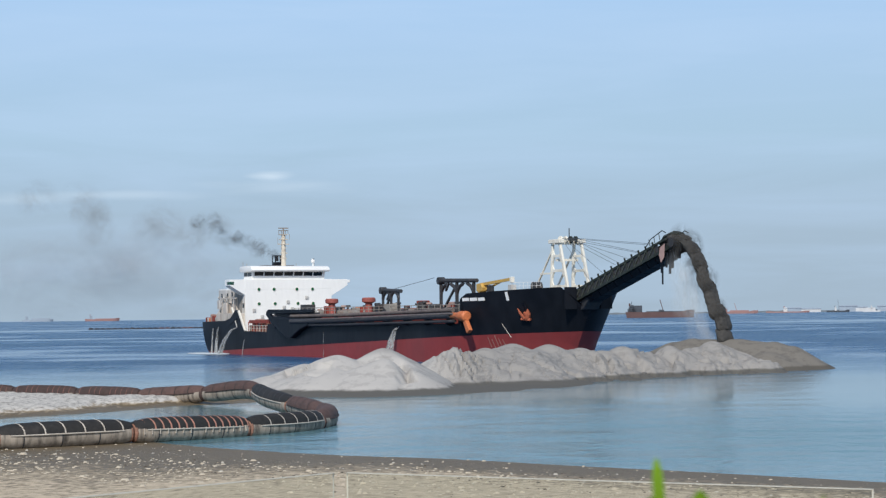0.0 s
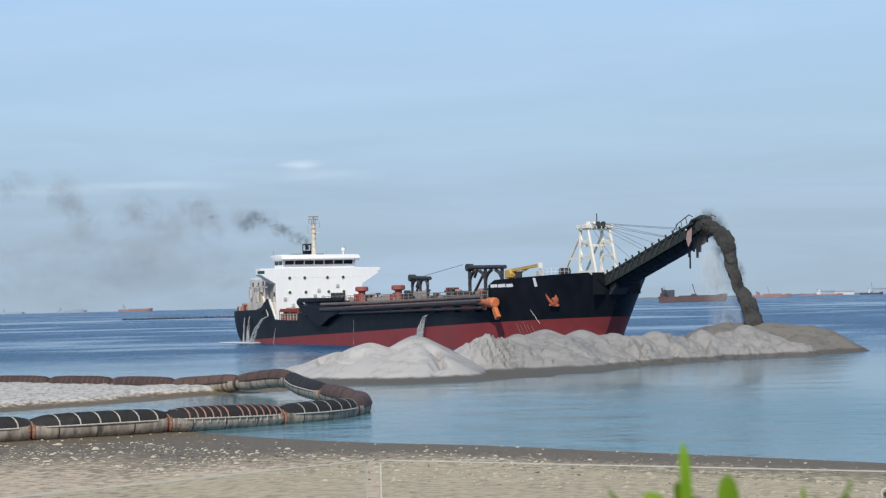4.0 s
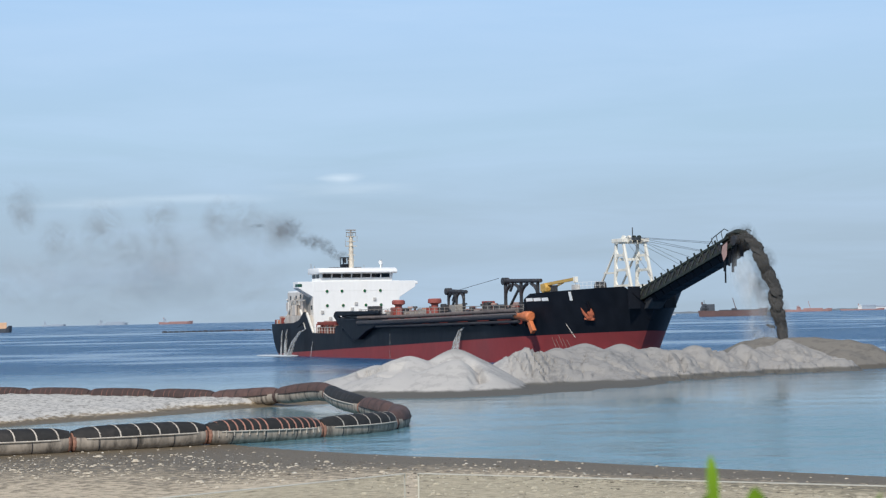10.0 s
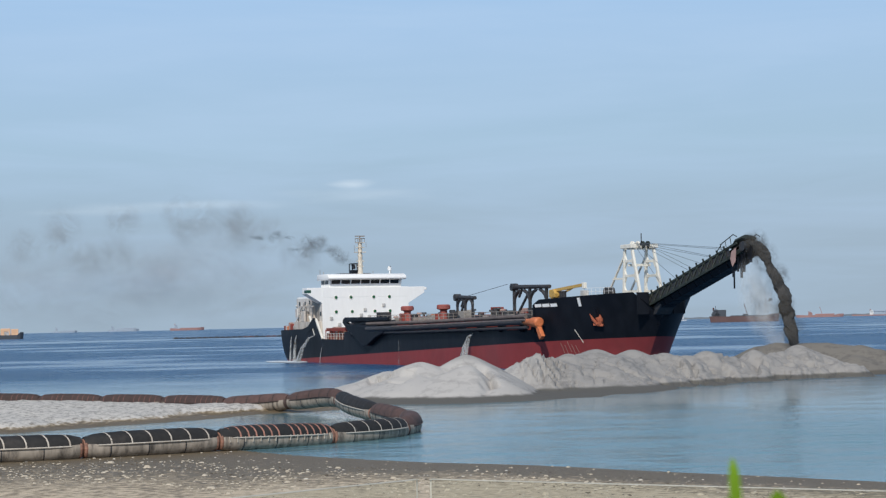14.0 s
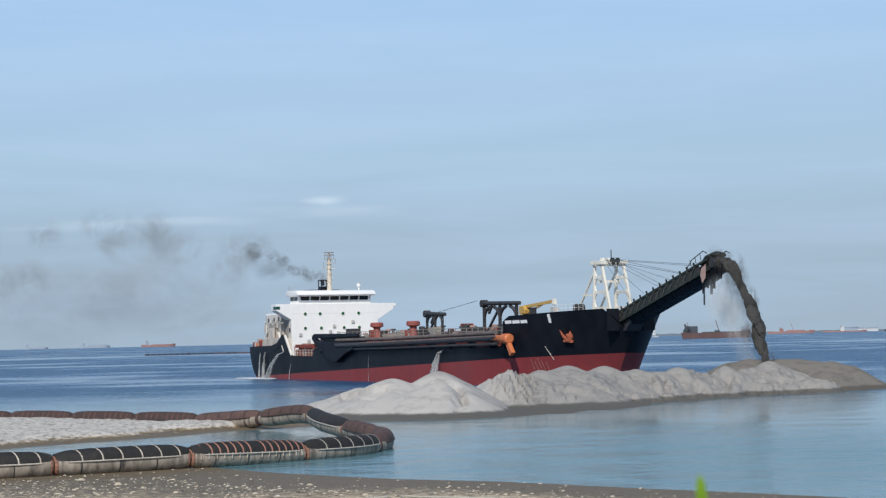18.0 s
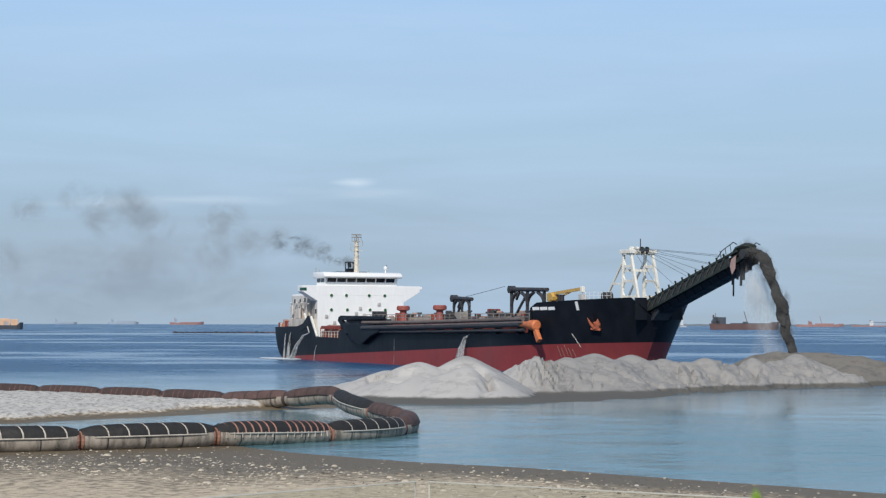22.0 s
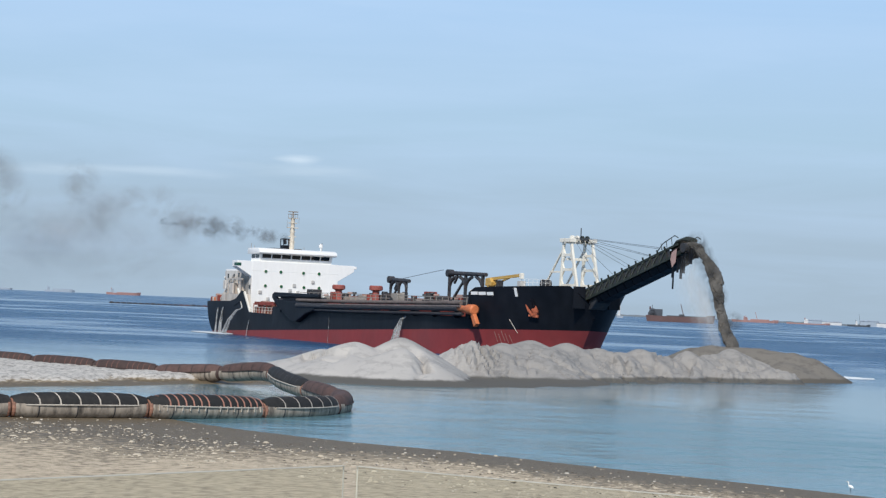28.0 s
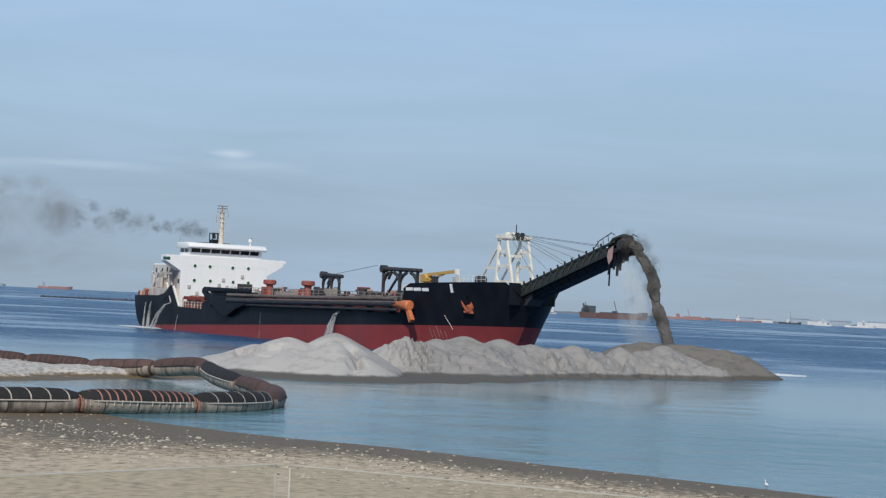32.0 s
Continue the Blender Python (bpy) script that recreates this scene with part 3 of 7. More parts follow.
# gullies and torn edges: from, to, depth, width of the soft side
GULLIES = [(-0.6, 168.6, 0.4, 163.2, 0.75, 0.9), (0.4, 165.4, -0.6, 161.0, 0.45, 0.5), (19.4, 193.4, 20.9, 188.6, 0.95, 1.4), (21.4, 197.0, 20.9, 190.0, 0.7, 0.7), (29.4, 203.5, 28.4, 197.0, 0.8, 1.3), (30.0, 200.0, 31.0, 196.5, 0.5, 0.9),
           (37.0, 208.6, 41.0, 208.4, 0.75, 1.1), (35.2, 206.2, 36.6, 205.4, 0.6, 0.6), (11.5, 184.0, 15.0, 182.5, 0.5, 0.7), (15.5, 186.5, 17.5, 183.0, 0.45, 0.8), (24.8, 197.5, 26.2, 192.5, 0.5, 0.9), (9.0, 180.0, 12.0, 179.5, 0.3, 0.6)]
# slump scarps across the face: a line seen from above, drop, length of the slipped slope
SCARPS = [([(-11.6, 172.4), (-10.6, 171.0), (-9.2, 170.4), (-8.2, 168.6), (-6.6, 168.4)], 0.5, 5.0), ([(-9.6, 168.2), (-8.4, 167.2), (-7.4, 166.6)], 0.28, 2.5), ([(22.6, 196.6), (23.8, 195.6), (25.4, 196.8)], 0.6, 3.0), ([(32.0, 205.4), (33.6, 204.8), (35.0, 205.6)], 0.45, 2.5)]


def heap_z(x, y, cones):
    best = -1.5
    for cx, cy, h, s in cones:
        d = math.hypot(x - cx, y - cy)
        if d > 14:
            continue
        d *= 1 + 0.10 * noise.noise((math.atan2(y - cy, x - cx) * 1.7, cx, cy))
        z = h - s * (math.sqrt(d * d + 0.8) - 0.9)
        k = 0.06 if x < 2.5 else 0.20   # valleys
        if z > best - 3 * k:
            hi, lo = max(z, best), min(z, best)
            best = hi + k * math.log(1 + math.exp((lo - hi) / k)) * 0.55
    fresh = cones is FRESH
    line = FRESH_CREST if fresh else CREST
    if fresh or x > 0:
        for (x0, y0, h0), (x1, y1, h1) in zip(line, line[1:]):
            ux, uy = x1 - x0, y1 - y0
            f = max(0.0, min(1.0, ((x - x0) * ux + (y - y0) * uy) / (ux * ux + uy * uy)))
            d = math.hypot(x - x0 - f * ux, y - y0 - f * uy)
            z = h0 + (h1 - h0) * f - (0.50 if fresh else 0.44) * (math.sqrt(d * d + 0.6) - 0.77)
            if z > best - 0.3:
                hi, lo = max(z, best), min(z, best)
                best = hi + 0.05 * math.log(1 + math.exp((lo - hi) / 0.08))
    n = noise.noise((x * 0.3, y * 0.3, 1)) * 0.09 + noise.noise((x * 0.9, y * 0.9, 2)) * 0.03
    if not fresh:
        for x0, y0, x1, y1, deep, soft in GULLIES:
            if abs(x - x0) > 7 or abs(y - y0) > 9:
                continue
            ux, uy = x1 - x0, y1 - y0
            ll = math.hypot(ux, uy)
            f = ((x - x0) * ux + (y - y0) * uy) / ll / ll
            side = ((x - x0) * uy - (y - y0) * ux) / ll + 0.5 * noise.noise((x * 0.7, y * 0.7, 21))
            n -= deep * math.exp(-(side / (soft if side > 0 else 0.28)) ** 2) * smoothstep(-0.15, 0.15, f) * smoothstep(1.15, 0.8, f)
        for pts, drop, run in SCARPS:
            if pts[0][0] < x < pts[-1][0]:
                d = lerp(pts, x) - y + 0.4 * noise.noise((x * 0.9, y * 0.2, 23))
                n -= drop * smoothstep(0, 0.3, d) * smoothstep(run, 0.4, d) * smoothstep(0, 0.5, x - pts[0][0]) * smoothstep(0, 0.5, pts[-1][0] - x)
        # rain gullies and slipped slabs down the long face
        face = smoothstep(0.5, 1.1, best) * smoothstep(3.6, 2.6, best) * smoothstep(5, 8, x)
        if face > 0:
            wx = x * 0.36 + 0.5 * noise.noise((x * 0.3, y * 0.3, 31))
            g1 = abs(noise.noise((wx, y * 0.10 - x * 0.05, 33)))
            n -= face * 0.24 * max(0.0, 1 - g1 / 0.08)
            q2 = noise.noise((x * 0.28 + 7, y * 0.22, 37)) * 3.2 + noise.noise((x * 1.1, y * 1.1, 38)) * 0.35
            n += face * 0.46 * (math.floor(q2) * 0.5 + 0.5 * smoothstep(0.86, 1.0, q2 - math.floor(q2)))
        # crumpled clods on one cone, slipped blocks along the eroded front
        rag = smoothstep(2.2, 3.2, x) * smoothstep(8.0, 6.5, x) * smoothstep(184, 181.5, y) * smoothstep(174, 176.5, y)
        n += rag * (1.7 * abs(noise.noise((x * 0.95 + y * 0.3, y * 0.22, 9))) + 0.6 * abs(noise.noise((x * 1.9, y * 0.9, 4))) - 0.42)
        block = smoothstep(16, 20, x)
        q = noise.noise((x * 0.5, y * 0.32, 6)) * 3
        n += block * 0.24 * (math.floor(q) + smoothstep(0.8, 1.0, q - math.floor(q))) * smoothstep(2.6, 1.2, best)
        # undercut foot
        n -= 0.22 * smoothstep(0.95, 0.70, best + 0.25 * noise.noise((x * 0.8, y * 0.8, 14))) * (0.4 + 0.6 * block)
        if best < 0.55:
            best = 0.55 - (0.55 - best) * (0.36 if best > -0.6 else 0.6)
    return best + n * smoothstep(-0.6, 0.7, best) - 0.12


def heap(name, cones, x0, x1, y_of, half, step, mat, label):
    rows = []
    for x in np.arange(x0, x1, step):
        c = y_of(x)
        rows.append([(x, c + d, heap_z(x, c + d, cones)) for d in np.arange(-half - 10, half, step)])
    return solid(name, Geo().grid(rows), mat, label, "sand heap", smooth=True)


def heap_material(name, light, dark, base):
    m = bpy.data.materials.new(name)
    m.use_nodes = True
    n, l = m.node_tree.nodes, m.node_tree.links
    b = n["Principled BSDF"]
    co = n.new("ShaderNodeTexCoord")
    sep = n.new("ShaderNodeSeparateXYZ")
    l.new(co.outputs["Object"], sep.inputs["Vector"])
    ns = []
    for s in (0.25, 0.8, 6.0):
        w = n.new("ShaderNodeTexNoise")
        w.inputs["Scale"].default_value, w.inputs["Detail"].default_value = s, 6
        w.inputs["Roughness"].default_value = 0.6
        l.new(co.outputs["Object"], w.inputs["Vector"])
        ns.append(w)
    rp = n.new("ShaderNodeValToRGB")
    e = rp.color_ramp.elements
    e[0].position, e[0].color = 0.40, (*dark, 1)
    e[1].position, e[1].color = 0.46, (*light, 1)
    l.new(ns[1].outputs["Fac"], rp.inputs["Fac"])
    # damp seams where the sand has slipped
    seam, where = n.new("ShaderNodeTexNoise"), n.new("ShaderNodeTexNoise")
    smap = n.new("ShaderNodeMapping")
    smap.inputs["Scale"].default_value = (0.30, 0.16, 0.75)
    l.new(co.outputs["Object"], smap.inputs["Vector"])
    l.new(smap.outputs["Vector"], seam.inputs["Vector"])
    l.new(co.outputs["Object"], where.inputs["Vector"])
    seam.inputs["Scale"].default_value, seam.inputs["Detail"].default_value = 1.1, 4
    where.inputs["Scale"].default_value, where.inputs["Detail"].default_value = 0.17, 2
    off = n.new("ShaderNodeMath")
    off.operation = "SUBTRACT"
    off.inputs[1].default_value = 0.5
    l.new(seam.outputs["Fac"], off.inputs[0])
    mag = n.new("ShaderNodeMath")
    mag.operation = "ABSOLUTE"
    l.new(off.outputs["Value"], mag.inputs[0])
    thin = n.new("ShaderNodeMapRange")
    thin.inputs["From Min"].default_value, thin.inputs["From Max"].default_value = 0.030, 0.004
    l.new(mag.outputs["Value"], thin.inputs["Value"])
    some = n.new("ShaderNodeMapRange")
    some.inputs["From Min"].default_value, some.inputs["From Max"].default_value = 0.50, 0.58
    some.inputs["To Max"].default_value = 0.22
    l.new(where.outputs["Fac"], some.inputs["Value"])
    damp = n.new("ShaderNodeMath")
    damp.operation = "MULTIPLY"
    l.new(thin.outputs["Result"], damp.inputs[0])
    l.new(some.outputs["Result"], damp.inputs[1])
    slipped = n.new("ShaderNodeMix")
    slipped.data_type = "RGBA"
    slipped.inputs["B"].default_value = (dark[0] * 0.5, dark[1] * 0.5, dark[2] * 0.5, 1)
    l.new(damp.outputs["Value"], slipped.inputs["Factor"])
    l.new(rp.outputs["Color"], slipped.inputs["A"])
    # one dome in a darker tone, with a ragged edge
    far = n.new("ShaderNodeVectorMath")
    far.operation = "DISTANCE"
    far.inputs[1].default_value = (-1.6, 173.6, 2.6)
    l.new(co.outputs["Object"], far.inputs[0])
    edge = n.new("ShaderNodeMath")
    edge.operation = "MULTIPLY_ADD"
    edge.inputs[1].default_value = 1.6
    l.new(ns[1].outputs["Fac"], edge.inputs[0])
    l.new(far.outputs["Value"], edge.inputs[2])
    dome_mask = n.new("ShaderNodeMapRange")
    dome_mask.inputs["From Min"].default_value, dome_mask.inputs["From Max"].default_value = 5.5, 4.6
    dome_mask.inputs["To Max"].default_value = 0.5
    l.new(edge.outputs["Value"], dome_mask.inputs["Value"])
    dome_tone = n.new("ShaderNodeMix")
    dome_tone.data_type = "RGBA"
    dome_tone.inputs["B"].default_value = (dark[0] * 0.62, dark[1] * 0.63, dark[2] * 0.64, 1)
    l.new(dome_mask.outputs["Result"], dome_tone.inputs["Factor"])
    l.new(slipped.outputs["Result"], dome_tone.inputs["A"])
    # damp foot: sand soaked by the sea
    hz = n.new("ShaderNodeMath")
    hz.operation = "MULTIPLY_ADD"
    hz.inputs[1].default_value = 0.3
    l.new(ns[1].outputs["Fac"], hz.inputs[0])
    l.new(sep.outputs["Z"], hz.inputs[2])
    wet = n.new("ShaderNodeMapRange")
    wet.inputs["From Min"].default_value, wet.inputs["From Max"].default_value = 0.52, 0.70
    l.new(hz.outputs["Value"], wet.inputs["Value"])
    mx = n.new("ShaderNodeMix")
    mx.data_type = "RGBA"
    mx.inputs["A"].default_value = (*base, 1)
    l.new(wet.outputs["Result"], mx.inputs["Factor"])
    # the older end has dried paler; the newer end's factor also holds cloud shade
    age = n.new("ShaderNodeMapRange")
    age.inputs["From Min"].default_value, age.inputs["From Max"].default_value = 0.5, 6.0
    age.inputs["To Min"].default_value, age.inputs["To Max"].default_value = 1.12, 0.75
    l.new(sep.outputs["X"], age.inputs["Value"])
    end_tone = n.new("ShaderNodeVectorMath")
    end_tone.operation = "SCALE"
    l.new(dome_tone.outputs["Result"], end_tone.inputs[0])
    l.new(age.outputs["Result"], end_tone.inputs["Scale"])
    l.new(end_tone.outputs["Vector"], mx.inputs["B"])
    l.new(mx.outputs["Result"], b.inputs["Base Color"])
    b.inputs["Roughness"].default_value = 0.95
    b.inputs["Specular IOR Level"].default_value = 0.15
    bp = n.new("ShaderNodeBump")
    bp.inputs["Strength"].default_value, bp.inputs["Distance"].default_value = 0.3, 0.12
    l.new(ns[2].outputs["Fac"], bp.inputs["Height"])
    l.new(bp.outputs["Normal"], b.inputs["Normal"])
    return m


M_HEAP = heap_material("pale_dredged_sand", (0.405, 0.388, 0.364), (0.35, 0.335, 0.315), (0.122, 0.117, 0.105))
M_FRESH = heap_material("fresh_damp_sand", (0.255, 0.236, 0.206), (0.205, 0.19, 0.168), (0.11, 0.10, 0.085))
HEAP_Y = [(-24, 196), (-14, 186), (-9, 173), (0, 171), (6, 178), (16, 192), (28, 203), (36, 210), (48, 216), (60, 219)]
heap("sand_mound", CONES, -24, 47, lambda x: lerp(HEAP_Y, x), 17, 0.19, M_HEAP, "pale grey dredged sand heap with rounded cones in shallow water")
heap("fresh_sand_mound", FRESH, 26, 60, lambda x: 218, 15, 0.35, M_FRESH, "darker damp heap of freshly dumped sand")

# ---- dredger ----
# Own space: x forward from the stern, y to port, z up from the waterline.
SHIP_ROWS = [(0.0, -25.40, 355.5, -64.74), (3.0, -25.62, 355.6, -64.85), (6.0, -25.75, 355.7, -64.95), (9.0, -26.0, 355.8, -64.97), (13.0, -26.35, 355.8, -64.95),
             (16.0, -26.78, 355.7, -64.86), (20.0, -27.25, 355.7, -64.66), (23.0, -27.60, 355.8, -64.47), (25.0, -27.95, 356.0, -64.25), (28.0, -28.42, 356.2, -63.95), (30.0, -28.85, 356.2, -63.67), (32.0, -29.30, 356.1, -63.33)]


def ship_pose(t):
    x, y, h = (lerp([(r[0], r[k]) for r in SHIP_ROWS], t) for k in (1, 2, 3))
    return pose(x, y, 0, 0, 0, h)


ship = thing("dredger", "black and red hopper dredger with white bridge and bow conveyor", "ship")
TOP = [(-13.5, 6.0), (2.5, 6.2), (5, 6.6), (8.5, 7.4), (10.5, 7.2), (13, 4.3), (24.4, 4.2), (25, 5.6), (99, 5.6), (100.5, 9.2), (102, 9.8), (110, 10.1), (117.2, 10.4), (117.6, 7.6), (125, 7.6)]
STEM = [(-4, 112.3), (2, 114.0), (4.7, 115.8), (8.5, 118.4), (11, 120.2)]


def paint_line(x):
    return 0.9 + (x - 10) * 0.0328


def keel(x):
    return lerp([(-13.5, 2.4), (-12.6, 1.2), (-11, 0.3), (-7, -0.9), (0, -2.2), (6, -3), (130, -3)], x)


def half_breadth(x, z):
    if x < 8:
        k = (8 - x) / 21.5
        return 11 * (1 - 0.10 * k ** 4) * (1 - 0.10 * k * smoothstep(6, -2, z))
    xs = lerp(STEM, z)
    x0 = 87 + 1.1 * max(0, min(10, z))
    if x <= x0:
        return 11.0
    k = min(1.0, (x - x0) / (xs - x0))
    return 11 * max(0.0, 1 - k ** 2.2) ** 0.66


def stations():
    xs = [-13.5, -13.2, -12.6, -11.5, -10, -8.5, -7, -4, -1, 2.5, 5, 7, 8.5, 10.5, 11.5, 13, 16, 20, 24.4, 25] + list(range(29, 97, 4)) + [99, 100.5, 102, 104, 106, 108, 109.5, 111, 112, 113, 114, 115, 116, 116.7, 117.2, 117.6, 118.2, 118.8, 119.3, 119.7, 120.2]
    return xs


def hull_strip(lo, hi, levels):
    g = Geo()
    for side in (-1, 1):
        rows = []
        for x in stations():
            a, b = lo(x), hi(x)
            row = []
            for i in range(levels + 1):
                z = a + (b - a) * i / levels
                xx = min(x, lerp(STEM, z))
                row.append((xx, side * half_breadth(xx, z), z))
            rows.append(row)
        g.grid(rows)
    # transom
    a, b = lo(-13.5), hi(-13.5)
    g.grid([[(-13.5, s * half_breadth(-13.5, a + (b - a) * i / levels), a + (b - a) * i / levels) for i in range(levels + 1)] for s in (-1, -0.5, 0, 0.5, 1)])
    return g


part("hull_bottom", hull_strip(keel, lambda x: max(paint_line(x), keel(x) + 0.05), 6), M_RED, ship, "red antifouling below the sloping paint line", smooth=True)
part("hull_side", hull_strip(lambda x: max(paint_line(x), keel(x) + 0.05), lambda x: lerp(TOP, x), 8), M_BLACK, ship, "black hull plating with rust streaks", smooth=True)


def deck_strip(z_of, x0, x1):
    xs = [x for x in stations() if x0 <= x <= x1]
    return Geo().grid([[(min(x, lerp(STEM, z_of(x)) - 0.1), s * max(0.0, half_breadth(min(x, lerp(STEM, z_of(x)) - 0.1), z_of(x)) - 0.12), z_of(x)) for s in (-1, -0.5, 0, 0.5, 1)] for x in xs])


part("aft_deck", deck_strip(lambda x: 4.0, -13.5, 25), M_GREY, ship)
part("main_deck", deck_strip(lambda x: 5.2, 25, 100.5), M_RUST, ship)
part("forecastle_deck", deck_strip(lambda x: lerp([(100, 9.0), (111, 9.2), (112, 6.6), (125, 6.6)], x), 100.5, 120.2), M_GREY, ship)
part("forecastle_bulkhead", Geo().box(100.2, 100.5, -10.9, 10.9, 5.2, 9.1), M_BLACK, ship)
part("slot_bulkhead", Geo().box(111.3, 111.5, -6.5, 6.5, 6.6, 9.2), M_STEEL, ship)

# hopper coaming and deck works
part("hopper_coaming", Geo().box(30, 98, -8.0, -7.7, 5.2, 7.0).box(30, 98, 7.7, 8.0, 5.2, 7.0).box(29.7, 30, -8, 8, 5.2, 7.0).box(98, 98.3, -8, 8, 5.2, 7.0), M_RUST, ship, "rusty hopper wall", bevel=0.05)
part("hopper_cover", Geo().box(30, 98, -7.7, 7.7, 6.2, 6.5), M_GREY, ship)
M_PINK = material("faded_pinkish_deck_paint", (0.40, 0.25, 0.21), 0.75, grain=0.25, scale=2, stain=0.6, stain_scale=0.4, dirt=(0.36, 0.33, 0.30))
for xa, xb, zt in ((48, 61, 8.0), (73, 80, 8.3), (80.6, 92, 8.8), (92.6, 97, 8.2)):
    part("hopper_walkway", Geo().box(xa, xb, -3.4, 3.4, 6.4, zt), M_PINK, ship, bevel=0.1)
for i in range(9):
    part("overflow_hatch", Geo().tube([(47 + i * 5.6, -4.6, 6.4), (47 + i * 5.6, -4.6, 7.9 + 0.5 * (i % 3))], 0.5 + 0.15 * (i % 2), 10), (M_GREY, M_RUST, M_STEEL)[i % 3], ship, smooth=True)
# superstructure
M_BEIGE = material("dirty_beige_paint", (0.58, 0.53, 0.47), 0.7, grain=0.2, scale=2, stain=0.6, stain_scale=0.4, dirt=(0.34, 0.24, 0.17), streak=4)
house = part("deckhouse", Geo().box(-6.5, 8.0, -8.9, 8.6, 4.0, 12.3).box(-6.5, -2, -8.4, 8.4, 4.0, 10.0), M_WHITE, ship, "white painted deckhouse", bevel=0.12)
part("bridge_deck", Geo().prism([(-8.9, 12.0), (-8.9, 13.9), (8.6, 13.9), (8.6, 12.0)], 0, 0.0, 8.02), M_WHITE, ship, bevel=0.06)
for s, nm in ((-1, "bridge_wing"), (1, "bridge_wing")):
    part(nm, Geo().prism([(s * 8.38, 10.6), (s * 11.9, 12.7), (s * 11.9, 13.85), (s * 8.38, 13.85)], 0, 5.2, 7.98), M_WHITE, ship, "white overhanging bridge wing", bevel=0.06)
wheel = part("wheelhouse", Geo().prism([(3.0, 13.9), (7.4, 13.9), (7.9, 15.4), (3.0, 15.4)], 1, -7.3, 7.3), M_WHITE, ship)
part("bridge_roof", Geo().prism([(2.2, 15.3), (8.5, 15.3), (8.9, 15.5), (8.75, 15.95), (8.3, 16.25), (7.6, 16.4), (2.4, 16.4)], 1, -7.9, 7.9), M_WHITE, ship, bevel=0.14, smooth=True)
part("roof_coaming", Geo().box(0.6, 4.2, -3.6, 2.4, 16.3, 16.62), M_STEEL, ship)
for y, z in ((-7.6, 17.3), (-6.9, 16.9), (3.2, 17.0), (6.9, 18.0)):
    part("whip_aerial", Geo().tube([(3.4, y, 16.3), (3.4, y, z)], 0.05, 5), M_GREY, ship)
for i in range(7):
    y = -6.9 + i * 1.98
    part("bridge_window", Geo().add([(7.66, y, 14.54), (7.66, y + 1.72, 14.54), (7.90, y + 1.72, 15.25), (7.90, y, 15.25), (7.3, y, 14.54), (7.3, y + 1.72, 14.54), (7.5, y + 1.72, 15.25), (7.5, y, 15.25)],
                               [(0, 1, 2, 3), (4, 7, 6, 5), (0, 4, 5, 1), (3, 2, 6, 7), (0, 3, 7, 4), (1, 5, 6, 2)]), M_GLASSDARK, ship)
for i in range(2):
    x = 3.3 + i * 2.1
    part("side_window", Geo().box(x, x + 1.7, -7.36, -7.2, 14.5, 15.2), M_GLASSDARK, ship)
# weathered off-white, its base also darkened to paint in the side's shade
M_SIDEWALL = material("weathered_shaded_white", (0.64, 0.61, 0.565), 0.7, grain=0.15, scale=2, stain=0.6, stain_scale=0.4, dirt=(0.32, 0.26, 0.21), streak=4)
M_FITTING = material("grey_white_fitting", (0.50, 0.49, 0.47), 0.6, grain=0.2, stain=0.4)
M_SIDELIGHT = material("dark_green_lamp_paint", (0.01, 0.075, 0.045), 0.4, grain=0.1, stain=0.1)
M_PORT = material("green_tinted_porthole", (0.015, 0.10, 0.04), 0.2, grain=0.1, stain=0, bump=0)


def disc(x, y, z, r, depth, n=14):
    a = [(y + r * math.cos(2 * math.pi * k / n), z + r * math.sin(2 * math.pi * k / n)) for k in range(n)]
    return Geo().prism(a, 0, x - depth, x + depth)


for z, ys in ((12.0, (-6.2, -3.2, 1.4, 4.6)), (9.3, (-6.2, -3.0, 1.6, 4.7))):
    for y in ys:
        rim = part("porthole", disc(8.03, y, z, 0.34, 0.06), M_CREAM, ship)
        part("glass", disc(8.06, y, z, 0.29, 0.06), M_PORT, rim)
for y, z in ((-7.2, 8.1), (-4.0, 7.6), (-1.2, 8.6), (0.4, 8.3), (-5.6, 6.9), (5.2, 7.4), (6.4, 7.5), (-0.4, 9.6), (3.4, 10.4)):
    part("wall_fitting", Geo().box(8.0, 8.22, y - 0.32, y + 0.32, z - 0.33, z + 0.33), M_FITTING, ship, bevel=0.1)
part("side_light", Geo().box(6.4, 8.05, -11.95, -11.1, 12.85, 13.45), M_SIDELIGHT, ship, "dark green starboard side light", bevel=0.1)
part("wing_notch", Geo().box(5.0, 8.0, 11.88, 12.4, 13.2, 13.75), M_WHITE, ship, bevel=0.08)
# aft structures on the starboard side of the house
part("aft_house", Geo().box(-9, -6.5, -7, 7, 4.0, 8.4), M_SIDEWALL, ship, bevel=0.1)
# thin panel that carries the shaded tone over the white house side
part("side_wall", Geo().box(-6.4, 7.9, -8.98, -8.9, 7.7, 12.0), M_SIDEWALL, ship, "weathered off-white side wall with shade put into its colour")
for x, z in ((-4.6, 9.2), (-1.4, 9.2), (-4.6, 11.0), (-1.4, 11.0), (1.2, 11.2), (7.2, 9.0)):
    part("side_scuttle", Geo().box(x - 0.35, x + 0.35, -9.04, -8.97, z - 0.4, z + 0.4), M_GLASSDARK, ship)
# flat grey plate for the wall recess, its shade put into the colour
part("recess_shade_plate", Geo().prism([(1.0, 7.2), (6.4, 7.4), (6.9, 11.4), (2.4, 11.7)], 1, -9.0, -8.86), M_GREY, ship)
